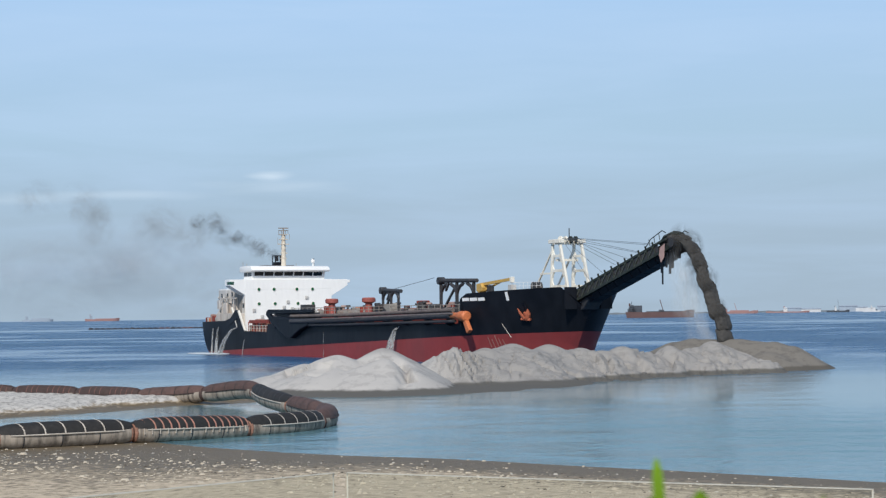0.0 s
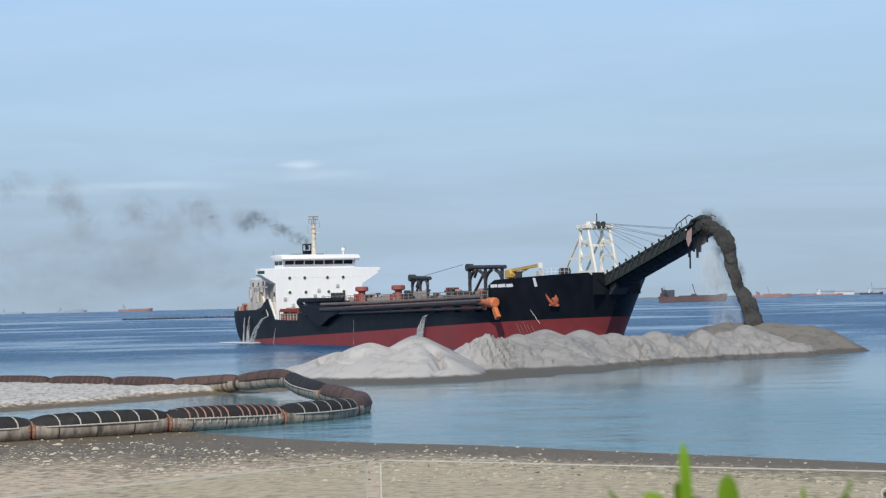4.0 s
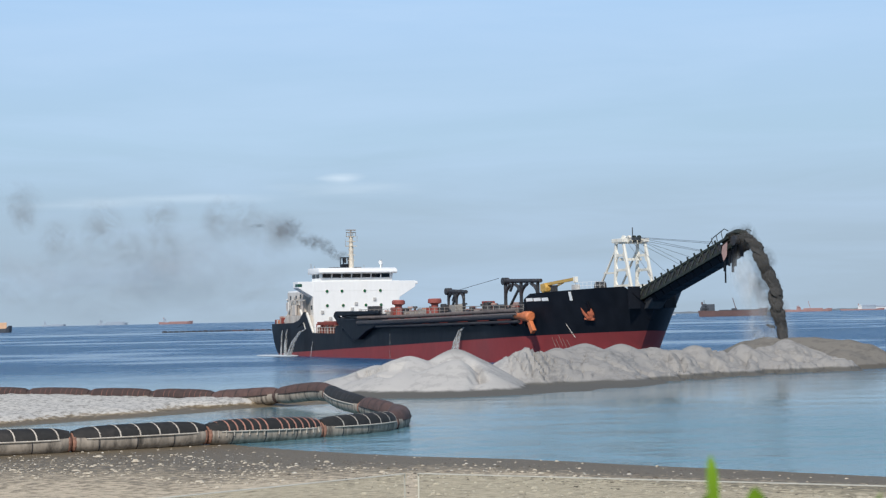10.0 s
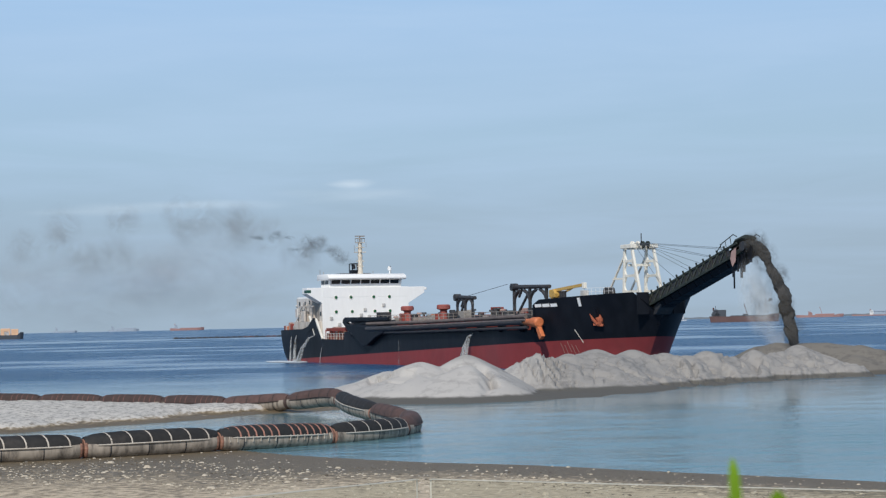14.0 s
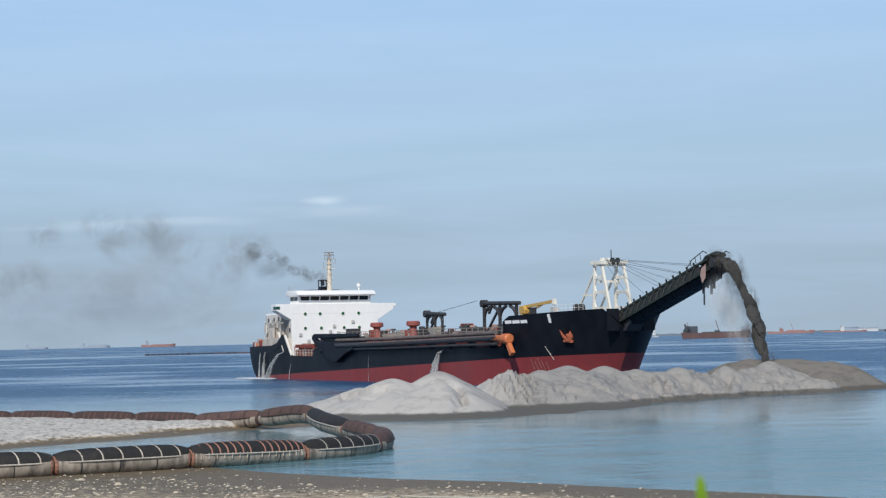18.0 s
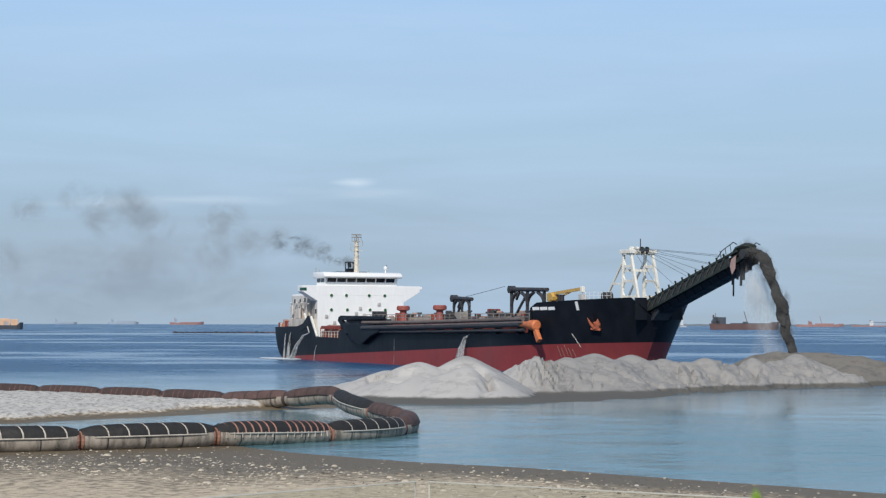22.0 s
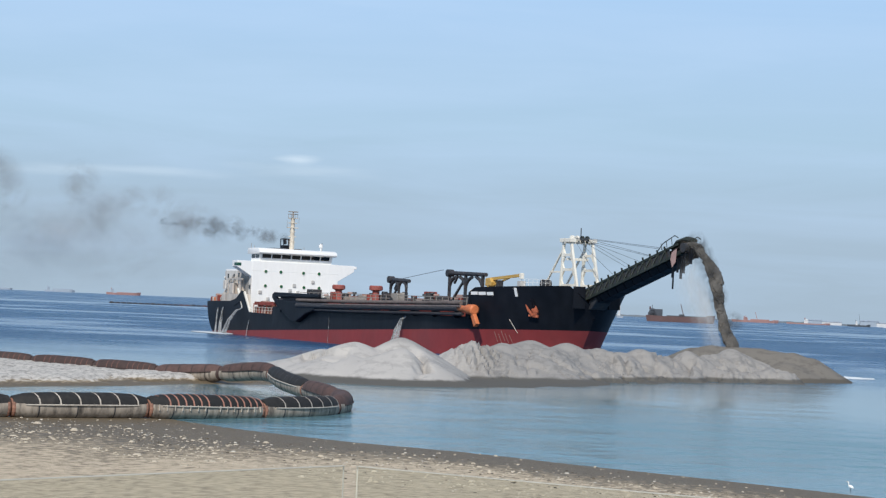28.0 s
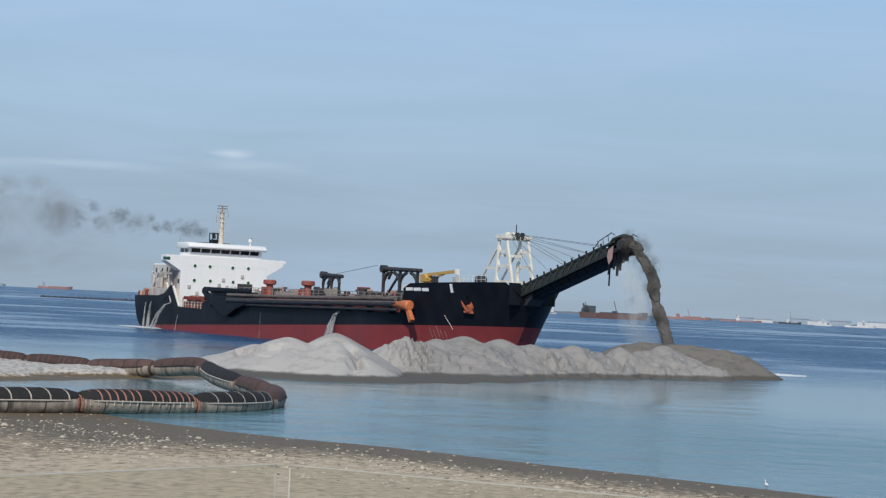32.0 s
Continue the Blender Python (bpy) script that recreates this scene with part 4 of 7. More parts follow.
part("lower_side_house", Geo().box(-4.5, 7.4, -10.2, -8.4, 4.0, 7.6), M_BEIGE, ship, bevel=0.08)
for x in (-3, 0.2, 3.4):
    part("side_door", Geo().box(x, x + 0.8, -10.26, -10.2, 4.3, 6.2), M_GREY, ship)
for x in (-4.5, -1.5):
    part("boat_davit", Geo().tube([(x, -9.4, 7.4), (x, -9.5, 10.2), (x + 0.4, -9.9, 10.7)], 0.14), M_SIDEWALL, ship)
for k in range(4):
    part("stair_landing", Geo().box(-6.2 + k * 1.6, -4.9 + k * 1.6, -9.9, -8.95, 7.3 + k * 1.1, 7.45 + k * 1.1), M_SIDEWALL, ship)
part("stair_stringer", Geo().beam((-6.0, -9.9, 6.4), (0.4, -9.9, 11.2), 0.1, 0.3).beam((-6.0, -9.0, 6.4), (0.4, -9.0, 11.2), 0.1, 0.3), M_SIDEWALL, ship)
part("vent_box", Geo().box(-8.6, -7.2, -8.6, -7.0, 8.4, 10.2), M_SIDEWALL, ship, bevel=0.15)
# mast, radar and funnel
M_MAST = material("weathered_mast_paint", (0.62, 0.56, 0.46), 0.6, grain=0.2, scale=2, stain=0.8, stain_scale=0.7, dirt=(0.30, 0.20, 0.12))
mast = part("mast", Geo().tube([(5.0, 0, 16.3), (5.0, 0, 19.5), (5.0, 0, 22.4)], [0.50, 0.44, 0.38], 10), M_MAST, ship, smooth=True)
for z, w in ((17.9, 1.1), (18.9, 1.4), (19.9, 1.0), (20.6, 2.2), (21.5, 1.6), (22.4, 1.7)):
    part("cross_tree", Geo().box(4.7, 5.3, -w / 2, w / 2, z - 0.07, z + 0.07).box(5.0 - w / 3, 5.0 + w / 3, -0.2, 0.2, z - 0.06, z + 0.06), M_MAST, mast)
cage = Geo().tube([(5.0 + 0.95 * math.cos(k * math.pi / 6), 0.95 * math.sin(k * math.pi / 6), 23.2) for k in range(13)], 0.05, 5)
for k in range(8):
    cage.tube([(5.0 + 0.95 * math.cos(k * math.pi / 4), 0.95 * math.sin(k * math.pi / 4), 22.4), (5.0 + 0.95 * math.cos(k * math.pi / 4), 0.95 * math.sin(k * math.pi / 4), 23.2)], 0.045, 5)
part("platform_rail", cage, M_GREY, mast)
part("radar_scanner", Geo().box(4.8, 5.2, -0.95, 0.95, 23.55, 23.75).tube([(5, 0, 22.4), (5, 0, 23.6)], 0.14), M_GREY, mast)
for y, z0, z1 in ((-1.15, 20.6, 21.9), (1.25, 21.5, 22.6)):
    part("aerial", Geo().tube([(5, y, z0), (5, y, z1)], 0.04, 5), M_GREY, mast)
part("radar_dome", Geo().tube([(6.5, 5.4, 16.3), (6.5, 5.4, 16.9), (6.5, 5.4, 17.1), (6.5, 5.4, 17.5), (6.5, 5.4, 17.8), (6.5, 5.4, 17.2)], [0.12, 0.12, 0.38, 0.46, 0.32, 0.05], 12), M_WHITE, ship, smooth=True)
funnel = part("funnel", Geo().box(0.7, 2.5, -0.75, 1.05, 12.3, 17.3), M_BLACK, ship, "sooty black funnel", bevel=0.15)
for fx, fy in ((0.8, -0.65), (0.8, 0.95), (2.4, -0.65), (2.4, 0.95)):
    part("funnel_post", Geo().beam((fx, fy, 17.2), (fx, fy, 18.5), 0.14), M_BLACK, funnel)
part("funnel_ring", Geo().beam((0.8, -0.65, 18.5), (0.8, 0.95, 18.5), 0.16).beam((2.4, -0.65, 18.5), (2.4, 0.95, 18.5), 0.16).beam((0.8, -0.65, 18.5), (2.4, -0.65, 18.5), 0.16).beam((0.8, 0.95, 18.5), (2.4, 0.95, 18.5), 0.16), M_BLACK, funnel)
for dy, dx in ((-0.5, 0.3), (0.5, 0.3), (0, -0.5)):
    part("exhaust_pipe", Geo().tube([(1.6 + dx, 0.2 + dy, 17.5), (1.6 + dx, 0.2 + dy, 18.0), (1.4 + dx, 0.2 + dy, 18.3)], 0.26, 10), M_STEEL, funnel, smooth=True)

# suction pipe along the starboard side
pipes = part("suction_pipe", Geo().tube([(38, -11.7, 6.0), (60, -11.7, 6.2), (99, -11.7, 6.75)], 0.45, 14), M_PIPE, ship, "long worn steel suction pipe", smooth=True)
part("jet_pipe", Geo().tube([(30, -11.5, 5.3), (60, -11.6, 5.5), (100, -11.6, 5.95)], 0.26, 10), M_PIPE, ship, smooth=True)
M_WORNPIPE = material("worn_tan_grey_pipe", (0.15, 0.12, 0.108), 0.7, grain=0.3, scale=2, stain=0.7, stain_scale=0.3, dirt=(0.06, 0.05, 0.05))
part("upper_pipe", Geo().tube([(36, -10.9, 6.9), (60, -10.9, 7.0), (98, -10.9, 7.5)], 0.30, 10), M_WORNPIPE, ship, "worn tan-grey pipe", smooth=True)
part("guard_pipe", Geo().tube([(50, -12.05, 6.35), (72, -12.05, 6.6), (100, -12.0, 7.0)], 0.14, 8), M_WORNPIPE, ship, smooth=True)
for x in range(34, 100, 7):
    part("pipe_saddle", Geo().prism([(-11.0, 5.3), (-11.4, 5.35), (-11.8, 5.9), (-10.4, 7.0), (-10.2, 5.4)], 0, x - 0.22, x + 0.22), M_BLACK, ship)
part("pipe_elbow", Geo().tube([(98.6, -11.5, 6.75), (100.6, -11.5, 6.7), (101.6, -11.45, 6.65), (102.8, -11.4, 6.6), (103.2, -11.4, 6.6), (103.4, -11.4, 6.6)], [0.42, 0.45, 0.70, 0.76, 0.74, 0.52], 20), M_ORANGE, ship, "orange end cap of the suction pipe", smooth=True)
part("hoist_arm", Geo().prism([(102.2, 6.4), (103.3, 6.1), (104.5, 4.7), (103.7, 4.2)], 1, -11.7, -11.1), M_ORANGE, ship, "orange swing arm", bevel=0.08)
part("drag_head", Geo().prism([(28.5, 6.9), (36, 6.7), (46, 6.4), (46, 5.4), (42, 4.6), (38, 3.2), (36, 3.2), (31, 5.0)], 1, -11.9, -10.6), M_BLACK, ship, "dark drag head stowed at the rail", bevel=0.12)
part("coaming_end", Geo().prism([(24.5, 7.2), (24.7, 7.8), (25.6, 8.15), (46, 8.0), (46, 7.45), (26.6, 7.3), (30.0, 5.3), (28.8, 4.7)], 1, -11.2, -10.7), M_BLACK, ship, bevel=0.12)
part("coaming_plate", Geo().prism([(27.0, 7.4), (30.0, 5.4), (48, 5.4), (48, 7.5)], 1, -10.6, -10.5), M_STEEL, ship)
part("faded_flap", Geo().prism([(26.6, 7.2), (28.6, 7.0), (30.6, 5.6), (29.4, 5.5)], 1, -10.72, -10.62), M_PINK, ship)
M_DECKRUST = material("brown_rusted_deck_gear", (0.21, 0.088, 0.055), 0.8, grain=0.35, scale=3, stain=0.8, stain_scale=0.9, dirt=(0.38, 0.27, 0.19))
# open deck aft of the hopper, with rusty gear behind a rail
for i in range(7):
    x = 12.5 + i * 1.75
    part("deck_locker", Geo().box(x, x + 1.35, -9.8, -8.6, 4.0, 5.4 + 1.1 * ((i * 37) % 5) / 4), (M_DECKRUST, M_RUST, M_PINK, M_DECKRUST)[i % 4], ship, bevel=0.06)
part("deck_screen", Geo().box(11, 25, -8.1, -7.9, 4.0, 6.4), M_DECKRUST, ship)
rail = Geo().tube([(13, -10.8, 5.3), (25, -10.8, 5.3)], 0.035, 6).tube([(13, -10.8, 4.8), (25, -10.8, 4.8)], 0.03, 6)
for i in range(9):
    rail.tube([(13 + i * 1.5, -10.8, 4.1), (13 + i * 1.5, -10.8, 5.3)], 0.035, 6)
part("deck_rail", rail, M_CREAM, ship)
part("stern_bulwark_fin", Geo().prism([(4.5, 6.0), (8.5, 8.2), (9.5, 8.0), (13.2, 4.2), (12.2, 4.2), (9.6, 6.6), (4.5, 5.2)], 1, -11.08, -10.7), M_BLACK, ship)
part("stay_brace", Geo().beam((9.8, -10.9, 8.0), (13.2, -10.9, 4.3), 0.35).beam((6.2, -10.9, 8.6), (9.2, -10.9, 5.0), 0.3), M_CREAM, ship)

# red bollard-like vents and gantries on deck
M_VENT = material("faded_red_vent_paint", (0.30, 0.075, 0.06), 0.7, grain=0.2, scale=2, stain=0.4, stain_scale=0.6, dirt=(0.2, 0.1, 0.08))
for x in (42.4, 57.8):
    post = part("vent_post", Geo().tube([(x, -6, 6.4), (x, -6, 7.0), (x, -6, 9.0)], [1.0, 0.62, 0.58], 14), M_VENT, ship, "red mushroom vent", smooth=True)
    part("vent_cap", Geo().tube([(x, -6, 8.9), (x, -6, 9.1), (x, -6, 9.6), (x, -6, 9.8)], [0.62, 1.12, 1.12, 0.95], 14), M_VENT, post, smooth=True)
for gx0, gx1, top, leg in ((65.6, 72.4, 10.7, 0.27), (86.4, 98.0, 11.8, 0.32)):
    gn = part("hoist_gantry", Geo().tube([(gx0 - 0.6, -7, top - 0.2), (gx0, -7, top), (gx0 + 1, -7, top + 0.1), (gx1, -7, top - 0.1)], [0.3, 0.4, 0.34, 0.3], 10), M_STEEL, ship, "black hoisting gantry", smooth=True)
    for x in (gx0, gx0 + (gx1 - gx0) * 0.45, gx1 - 1):
        part("leg", Geo().beam((x, -7, 5.2), (x, -7, top), leg, leg * 1.3), M_STEEL, gn)
    part("brace", Geo().beam((gx0 + 0.3, -7, 7.2), (gx0 + (gx1 - gx0) * 0.45, -7, top - 0.5), 0.28).beam((gx0 + 1.6, -7, top - 1.4), (gx0 + 2.6, -7, top - 0.3), 0.3), M_STEEL, gn)
    for xa, xb in ((gx0, gx0 + (gx1 - gx0) * 0.45), (gx0 + (gx1 - gx0) * 0.45, gx1 - 1)):
        c, rad = (xa + xb) / 2, (xb - xa) / 2
        part("arch", Geo().tube([(c - rad * math.cos(math.pi * k / 10), -7, top - 1.35 * rad / 1.6 + 1.1 * rad / 1.6 * math.sin(math.pi * k / 10)) for k in range(11)], 0.26, 8), M_STEEL, gn, smooth=True)
    part("sheave", Geo().tube([(gx0, -7.5, top + 0.1), (gx0, -6.5, top + 0.1)], 0.55, 16), M_STEEL, gn, smooth=True)
    part("winch", Geo().tube([(gx0 + 2.5, -8.0, 7.2), (gx0 + 2.5, -5.6, 7.2)], 0.8, 14).box(gx0 + 1.6, gx0 + 3.4, -8.0, -5.6, 5.2, 6.7), M_STEEL, gn, smooth=True)
crane = part("deck_crane", Geo().tube([(98.6, -6.5, 5.2), (98.6, -6.5, 10.4)], 0.6, 12), M_YELLOW, ship, "yellow hydraulic deck crane", smooth=True)
part("cab", Geo().prism([(97.9, 10.1), (99.6, 10.1), (99.8, 10.7), (99.2, 11.3), (97.9, 11.2)], 1, -7.1, -5.9), M_YELLOW, crane, bevel=0.1)
part("boom", Geo().beam((98.4, -6.5, 11.1), (107.6, -6.5, 11.7), 0.42, 0.4).beam((99.5, -6.5, 10.3), (104, -6.5, 11.3), 0.22), M_YELLOW, crane)
part("boom_tip", Geo().box(107.3, 107.9, -6.75, -6.25, 11.2, 12.0), M_CREAM, crane, bevel=0.05)
part("hook_block", Geo().tube([(107.6, -6.5, 11.3), (107.6, -6.5, 10.2)], 0.04, 5).box(107.1, 108.1, -6.9, -6.1, 10.0, 10.9), M_FITTING, crane, bevel=0.05)
# deck piping and small gear
for k, (y, z, r, mat) in enumerate(((-4.5, 7.4, 0.5, M_GREY), (-2.5, 7.6, 0.4, M_RUST), (0.5, 7.5, 0.55, M_GREY), (3.5, 7.6, 0.4, M_RUST))):
    part("deck_pipe", Geo().tube([(32, y, 6.9), (34, y, z), (96, y, z), (99, y, z)], r, 10), mat, ship, smooth=True)
rail = Geo()
for z in (8.3, 7.8):
    rail.tube([(30, -7.9, z), (98, -7.9, z)], 0.05, 5)
for i in range(35):
    rail.tube([(30 + i * 2, -7.9, 6.9), (30 + i * 2, -7.9, 8.3)], 0.05, 5)
part("hopper_rail", rail, M_GREY, ship)
for x, y, h, mat in ((74, -4, 2.6, M_RUST), (78, 2, 3.2, M_CREAM), (80, -5, 2.0, M_STEEL), (52, 1, 2.4, M_GREY), (90, 1, 3.0, M_RUST), (48, -3, 1.8, M_ORANGE)):
    part("deck_unit", Geo().box(x - 0.8, x + 0.8, y - 0.8, y + 0.8, 6.5, 6.5 + h), mat, ship, bevel=0.1)

# machinery, lockers and pipe ends along the hopper
rnd = random.Random(12)
for i in range(46):
    x, y = rnd.uniform(33, 97), rnd.uniform(-7.2, 3)
    w, d, h = rnd.uniform(0.4, 1.5), rnd.uniform(0.4, 1.0), rnd.uniform(0.5, 1.9)
    mat = (M_PINK, M_STEEL, M_STEEL, M_STEEL, M_RUST, M_GREY)[i % 6]
    if i % 3 == 0:
        part("deck_valve", Geo().tube([(x, y, 6.4), (x, y, 7.0 + h), (x, y, 7.05 + h), (x, y, 7.3 + h)], [0.22, 0.22, 0.5, 0.45], 10), mat, ship, smooth=True)
    else:
        part("deck_box", Geo().box(x - w, x + w, y - d, y + d, 6.4, 7.0 + h), mat, ship, bevel=0.08)

# stores and gear on the poop
rnd = random.Random(8)
for i in range(14):
    x, h = -12.6 + i * 0.95, rnd.uniform(0.5, 1.3)
    part("poop_gear", Geo().box(x, x + rnd.uniform(0.6, 1.0), -9.6, -8.4, 4.0, 6.2 + h), (M_RUST, M_BEIGE, M_ORANGE, M_PINK, M_RUST)[i % 5], ship, bevel=0.12)
for i in range(6):
    part("drying_line_post", Geo().tube([(13.4 + i * 2.2, -10.3, 4.0), (13.4 + i * 2.2, -10.3, 6.0 + 0.3 * (i % 2))], 0.09, 6), M_RUST, ship)
part("tool_rack", Geo().box(14.0, 24.0, -10.45, -10.15, 5.7, 6.3), M_RUST, ship, bevel=0.05)
for x, y0, z0, z1 in ((0.6, -10.25, 7.6, 9.6), (3.4, -9.6, 7.6, 10.6), (-2.6, -9.6, 7.6, 8.8)):
    part("side_locker", Geo().box(x - 0.9, x + 0.9, y0, -8.9, z0, z1), M_BEIGE, ship, bevel=0.1)
for x in (-1.2, 2.0, 5.2):
    part("awning_post", Geo().beam((x, -10.2, 7.6), (x, -10.2, 10.4), 0.14), M_BEIGE, ship)
part("awning_beam", Geo().beam((-1.4, -10.2, 10.4), (6.6, -10.2, 10.4), 0.2), M_BEIGE, ship)

# forecastle gear
def on_side(x, z, out=0.05):
    return Vector((x, -half_breadth(x, z) - out, z))


for xa, xb in ((100.9, 102.5), (102.75, 104.35), (104.6, 105.9)):
    part("name_bar", Geo().add([on_side(xa, 8.72), on_side(xb, 8.76), on_side(xb, 9.2), on_side(xa, 9.16), on_side(xa, 8.72, 0), on_side(xb, 8.76, 0), on_side(xb, 9.2, 0), on_side(xa, 9.16, 0)], [(0, 1, 2, 3), (4, 7, 6, 5), (0, 4, 5, 1), (3, 2, 6, 7)]), M_WHITE, ship, "white painted bar on the bow")
M_ANCHOR = material("rusty_orange_anchor", (0.46, 0.125, 0.06), 0.75, grain=0.3, scale=3, stain=0.6, stain_scale=1.2, dirt=(0.2, 0.06, 0.035))
anchor = part("anchor", Geo().beam(on_side(111.75, 7.1, 0.2), on_side(111.7, 6.2, 0.3), 0.36).beam(on_side(111.0, 6.2, 0.3), on_side(112.2, 6.05, 0.35), 0.42, 0.36), M_ANCHOR, ship, "rusty orange stockless anchor in its hawse", bevel=0.08)
for xa, za in ((111.15, 7.65), (112.45, 7.5)):
    part("fluke", Geo().tube([on_side(111.6 + (xa - 111.6) * 0.3, 6.2, 0.34), on_side(111.6 + (xa - 111.6) * 0.75, 6.9, 0.38), on_side(xa, za, 0.36)], [0.40, 0.36, 0.05], 8, squash=0.6), M_ANCHOR, anchor, smooth=True)
part("hawse_plate", Geo().beam(on_side(111.8, 8.4, 0.03), on_side(111.7, 6.2, 0.03), 1.3, 0.05, up=on_side(111.8, 7, 1) - on_side(111.8, 7, 0)), M_BLACK, ship)
part("fairlead", Geo().beam(on_side(110.1, 9.85, 0.06), on_side(109.95, 8.7, 0.06), 0.4, 0.12), M_WHITE, ship)
for x, z0, z1 in ((104.6, 2.3, 3.7), (105.2, 2.1, 3.4), (105.8, 2.4, 3.9), (106.3, 2.2, 3.5), (106.9, 2.3, 3.3)):
    part("scuff_mark", Geo().beam(on_side(x, z1, 0.02), on_side(x + 0.15, z0, 0.02), 0.32, 0.03), M_PINK, ship, "pale scrape on the red paint")
part("bow_mark", Geo().beam(on_side(107.7, 5.5, 0.03), on_side(108.3, 3.6, 0.03), 0.1, 0.05), M_CREAM, ship)
for sg in (-1, 1):
    part("bow_bulwark", Geo().box(117.1, 117.3, min(sg * 3.7, sg * 1.9), max(sg * 3.7, sg * 1.9), 7.4, 10.38), M_BLACK, ship)
rail = Geo()
for z in (10.2, 10.7, 11.2):
    rail.tube([(107.4, -6.6, z), (112.3, -4.6, z)], 0.020, 5)
for i in range(8):
    rail.tube([(107.4 + i * 0.7, -6.6 + i * 0.285, 9.2), (107.4 + i * 0.7, -6.6 + i * 0.285, 11.2)], 0.020, 5)
part("forecastle_rail", rail, M_WHITE, ship)
part("windlass", Geo().tube([(108.3, -3.6, 10.6), (108.3, -2.4, 10.6)], 0.7, 14).box(107.7, 108.9, -3.6, -2.4, 9.1, 10.2), M_STEEL, ship, smooth=True)
for x, y in ((103.6, -8), (104.8, -8.2)):
    part("mooring_bollard", Geo().tube([(x, y, 9.1), (x, y, 10.6), (x, y, 10.9)], [0.34, 0.3, 0.42], 10), M_STEEL, ship, smooth=True)

# A-frame tower that carries the conveyor
tower = part("conveyor_tower", Geo().box(109.2, 115.0, -2.6, 2.6, 9.0, 9.35), M_CREAM, ship, "cream A-frame tower")
for y in (-1.7, 1.7):
    for x0, x1 in ((110.1, 110.7), (115.0, 112.6)):
        part("leg", Geo().beam((x0, y, 9.2), (x1, y, 16.7), 0.44, 0.34, up=(0, 1, 0)), M_CREAM, tower, bevel=0.06)
    for k in (0.18, 0.47, 0.74):
        xa, xb, z = 110.1 + 0.6 * k, 115.0 - 2.4 * k, 9.2 + 7.5 * k
        rung = Geo().beam((xa, y, z), (xb, y, z), 0.28, 0.36)
        for sx, sg in ((xa + 0.1, 1), (xb - 0.1, -1)):
            for sz in (-1, 1):
                rung.prism([(sx, z), (sx + sg * 0.8, z), (sx + sg * 0.42, z + sz * 0.3), (sx + sg * 0.12, z + sz * 0.85), (sx, z + sz * 0.9)], 1, y - 0.12, y + 0.12)
        part("rung", rung, M_CREAM, tower)
    part("head_plate", Geo().box(110.2, 113.2, y - 0.45, y + 0.45, 16.5, 17.05), M_CREAM, tower, bevel=0.06)
part("head_beam", Geo().beam((111.6, -2.1, 16.6), (111.6, 2.1, 16.6), 0.55, 0.5).beam((111.6, -1.7, 14.2), (111.6, 1.7, 14.2), 0.35, 0.35), M_CREAM, tower)
for y in (-1.2, -0.4, 0.4, 1.2):
    part("sheave", Geo().tube([(112.0, y - 0.14, 17.0), (112.0, y + 0.14, 17.0)], 0.5, 14), M_GREEN if y > 0 else M_CREAM, tower, smooth=True)
part("tower_aerial", Geo().tube([(111.8, 0.3, 16.9), (111.8, 0.3, 18.6)], 0.08, 6), M_STEEL, tower)
part("back_stay", Geo().beam((104.6, -1.7, 9.2), (110.5, -1.7, 15.5), 0.22).beam((107.2, -1.7, 12.4), (110.3, -1.7, 12.4), 0.25), M_CREAM, tower)
part("back_stay", Geo().beam((104.6, 1.7, 9.2), (110.5, 1.7, 15.5), 0.22), M_CREAM, tower)

# bow conveyor: an inclined gallery
M_LATTICE = material("weathered_green_lattice", (0.072, 0.084, 0.066), 0.7, grain=0.3, scale=3, stain=0.5, stain_scale=0.8, dirt=(0.14, 0.12, 0.08))
C0, C1 = Vector((112.2, 0, 8.05)), Vector((136.6, 0, 14.75))
CD = (C1 - C0).normalized()
C1 = C1 + CD * 2.3
CU = Vector((-CD.z, 0, CD.x))


def along(s, y, u):
    """A point s metres up the gallery, y to port, u above its axis."""
    p = C0 + CD * s + CU * u
    return (p.x, y, p.z)


CL = (C1 - C0).length
conv = part("conveyor_gallery", Geo().beam(along(0, 0, -0.35), along(CL, 0, -0.35), 2.3, 0.5), M_GREEN, ship, "dark green inclined conveyor gallery")
for y in (-1.55, 1.55):
    part("chord", Geo().beam(along(0, y, 0.62), along(CL, y, 0.62), 0.2, 0.28), M_GREEN, conv)
    part("chord", Geo().beam(along(-0.4, y, -0.62), along(CL - 1, y, -0.62), 0.22, 0.34), M_GREEN, conv)
    part("side_plate", Geo().beam(along(0, y * 0.96, 0), along(CL - 2, y * 0.96, 0), 0.06, 1.1), M_STEEL, conv)
    for i in range(15):
        s = 0.8 + i * 1.72
        part("rib", Geo().beam(along(s, y * 1.06, -0.85), along(s, y * 1.06, 0.75), 0.09, 0.14), M_GREEN, conv)
        part("bracket", Geo().beam(along(s, y * 1.1, 0.7), along(s + 0.1, y * 1.16, 1.05), 0.22, 0.15), M_GREEN, conv)
    for i in range(14):
        s = 0.8 + i * 1.72
        part("diagonal", Geo().beam(along(s, y * 1.04, -0.6), along(s + 1.72, y * 1.04, 0.6), 0.10, 0.12), M_LATTICE, conv)
part("belt", Geo().beam(along(0.2, 0, 0.45), along(CL + 0.6, 0, 0.45), 1.9, 0.12), M_RUBBER, conv)
part("belly_plate", Geo().beam(along(1.0, 0, -0.85), along(CL - 3, 0, -0.85), 2.2, 0.12), M_STEEL, conv)
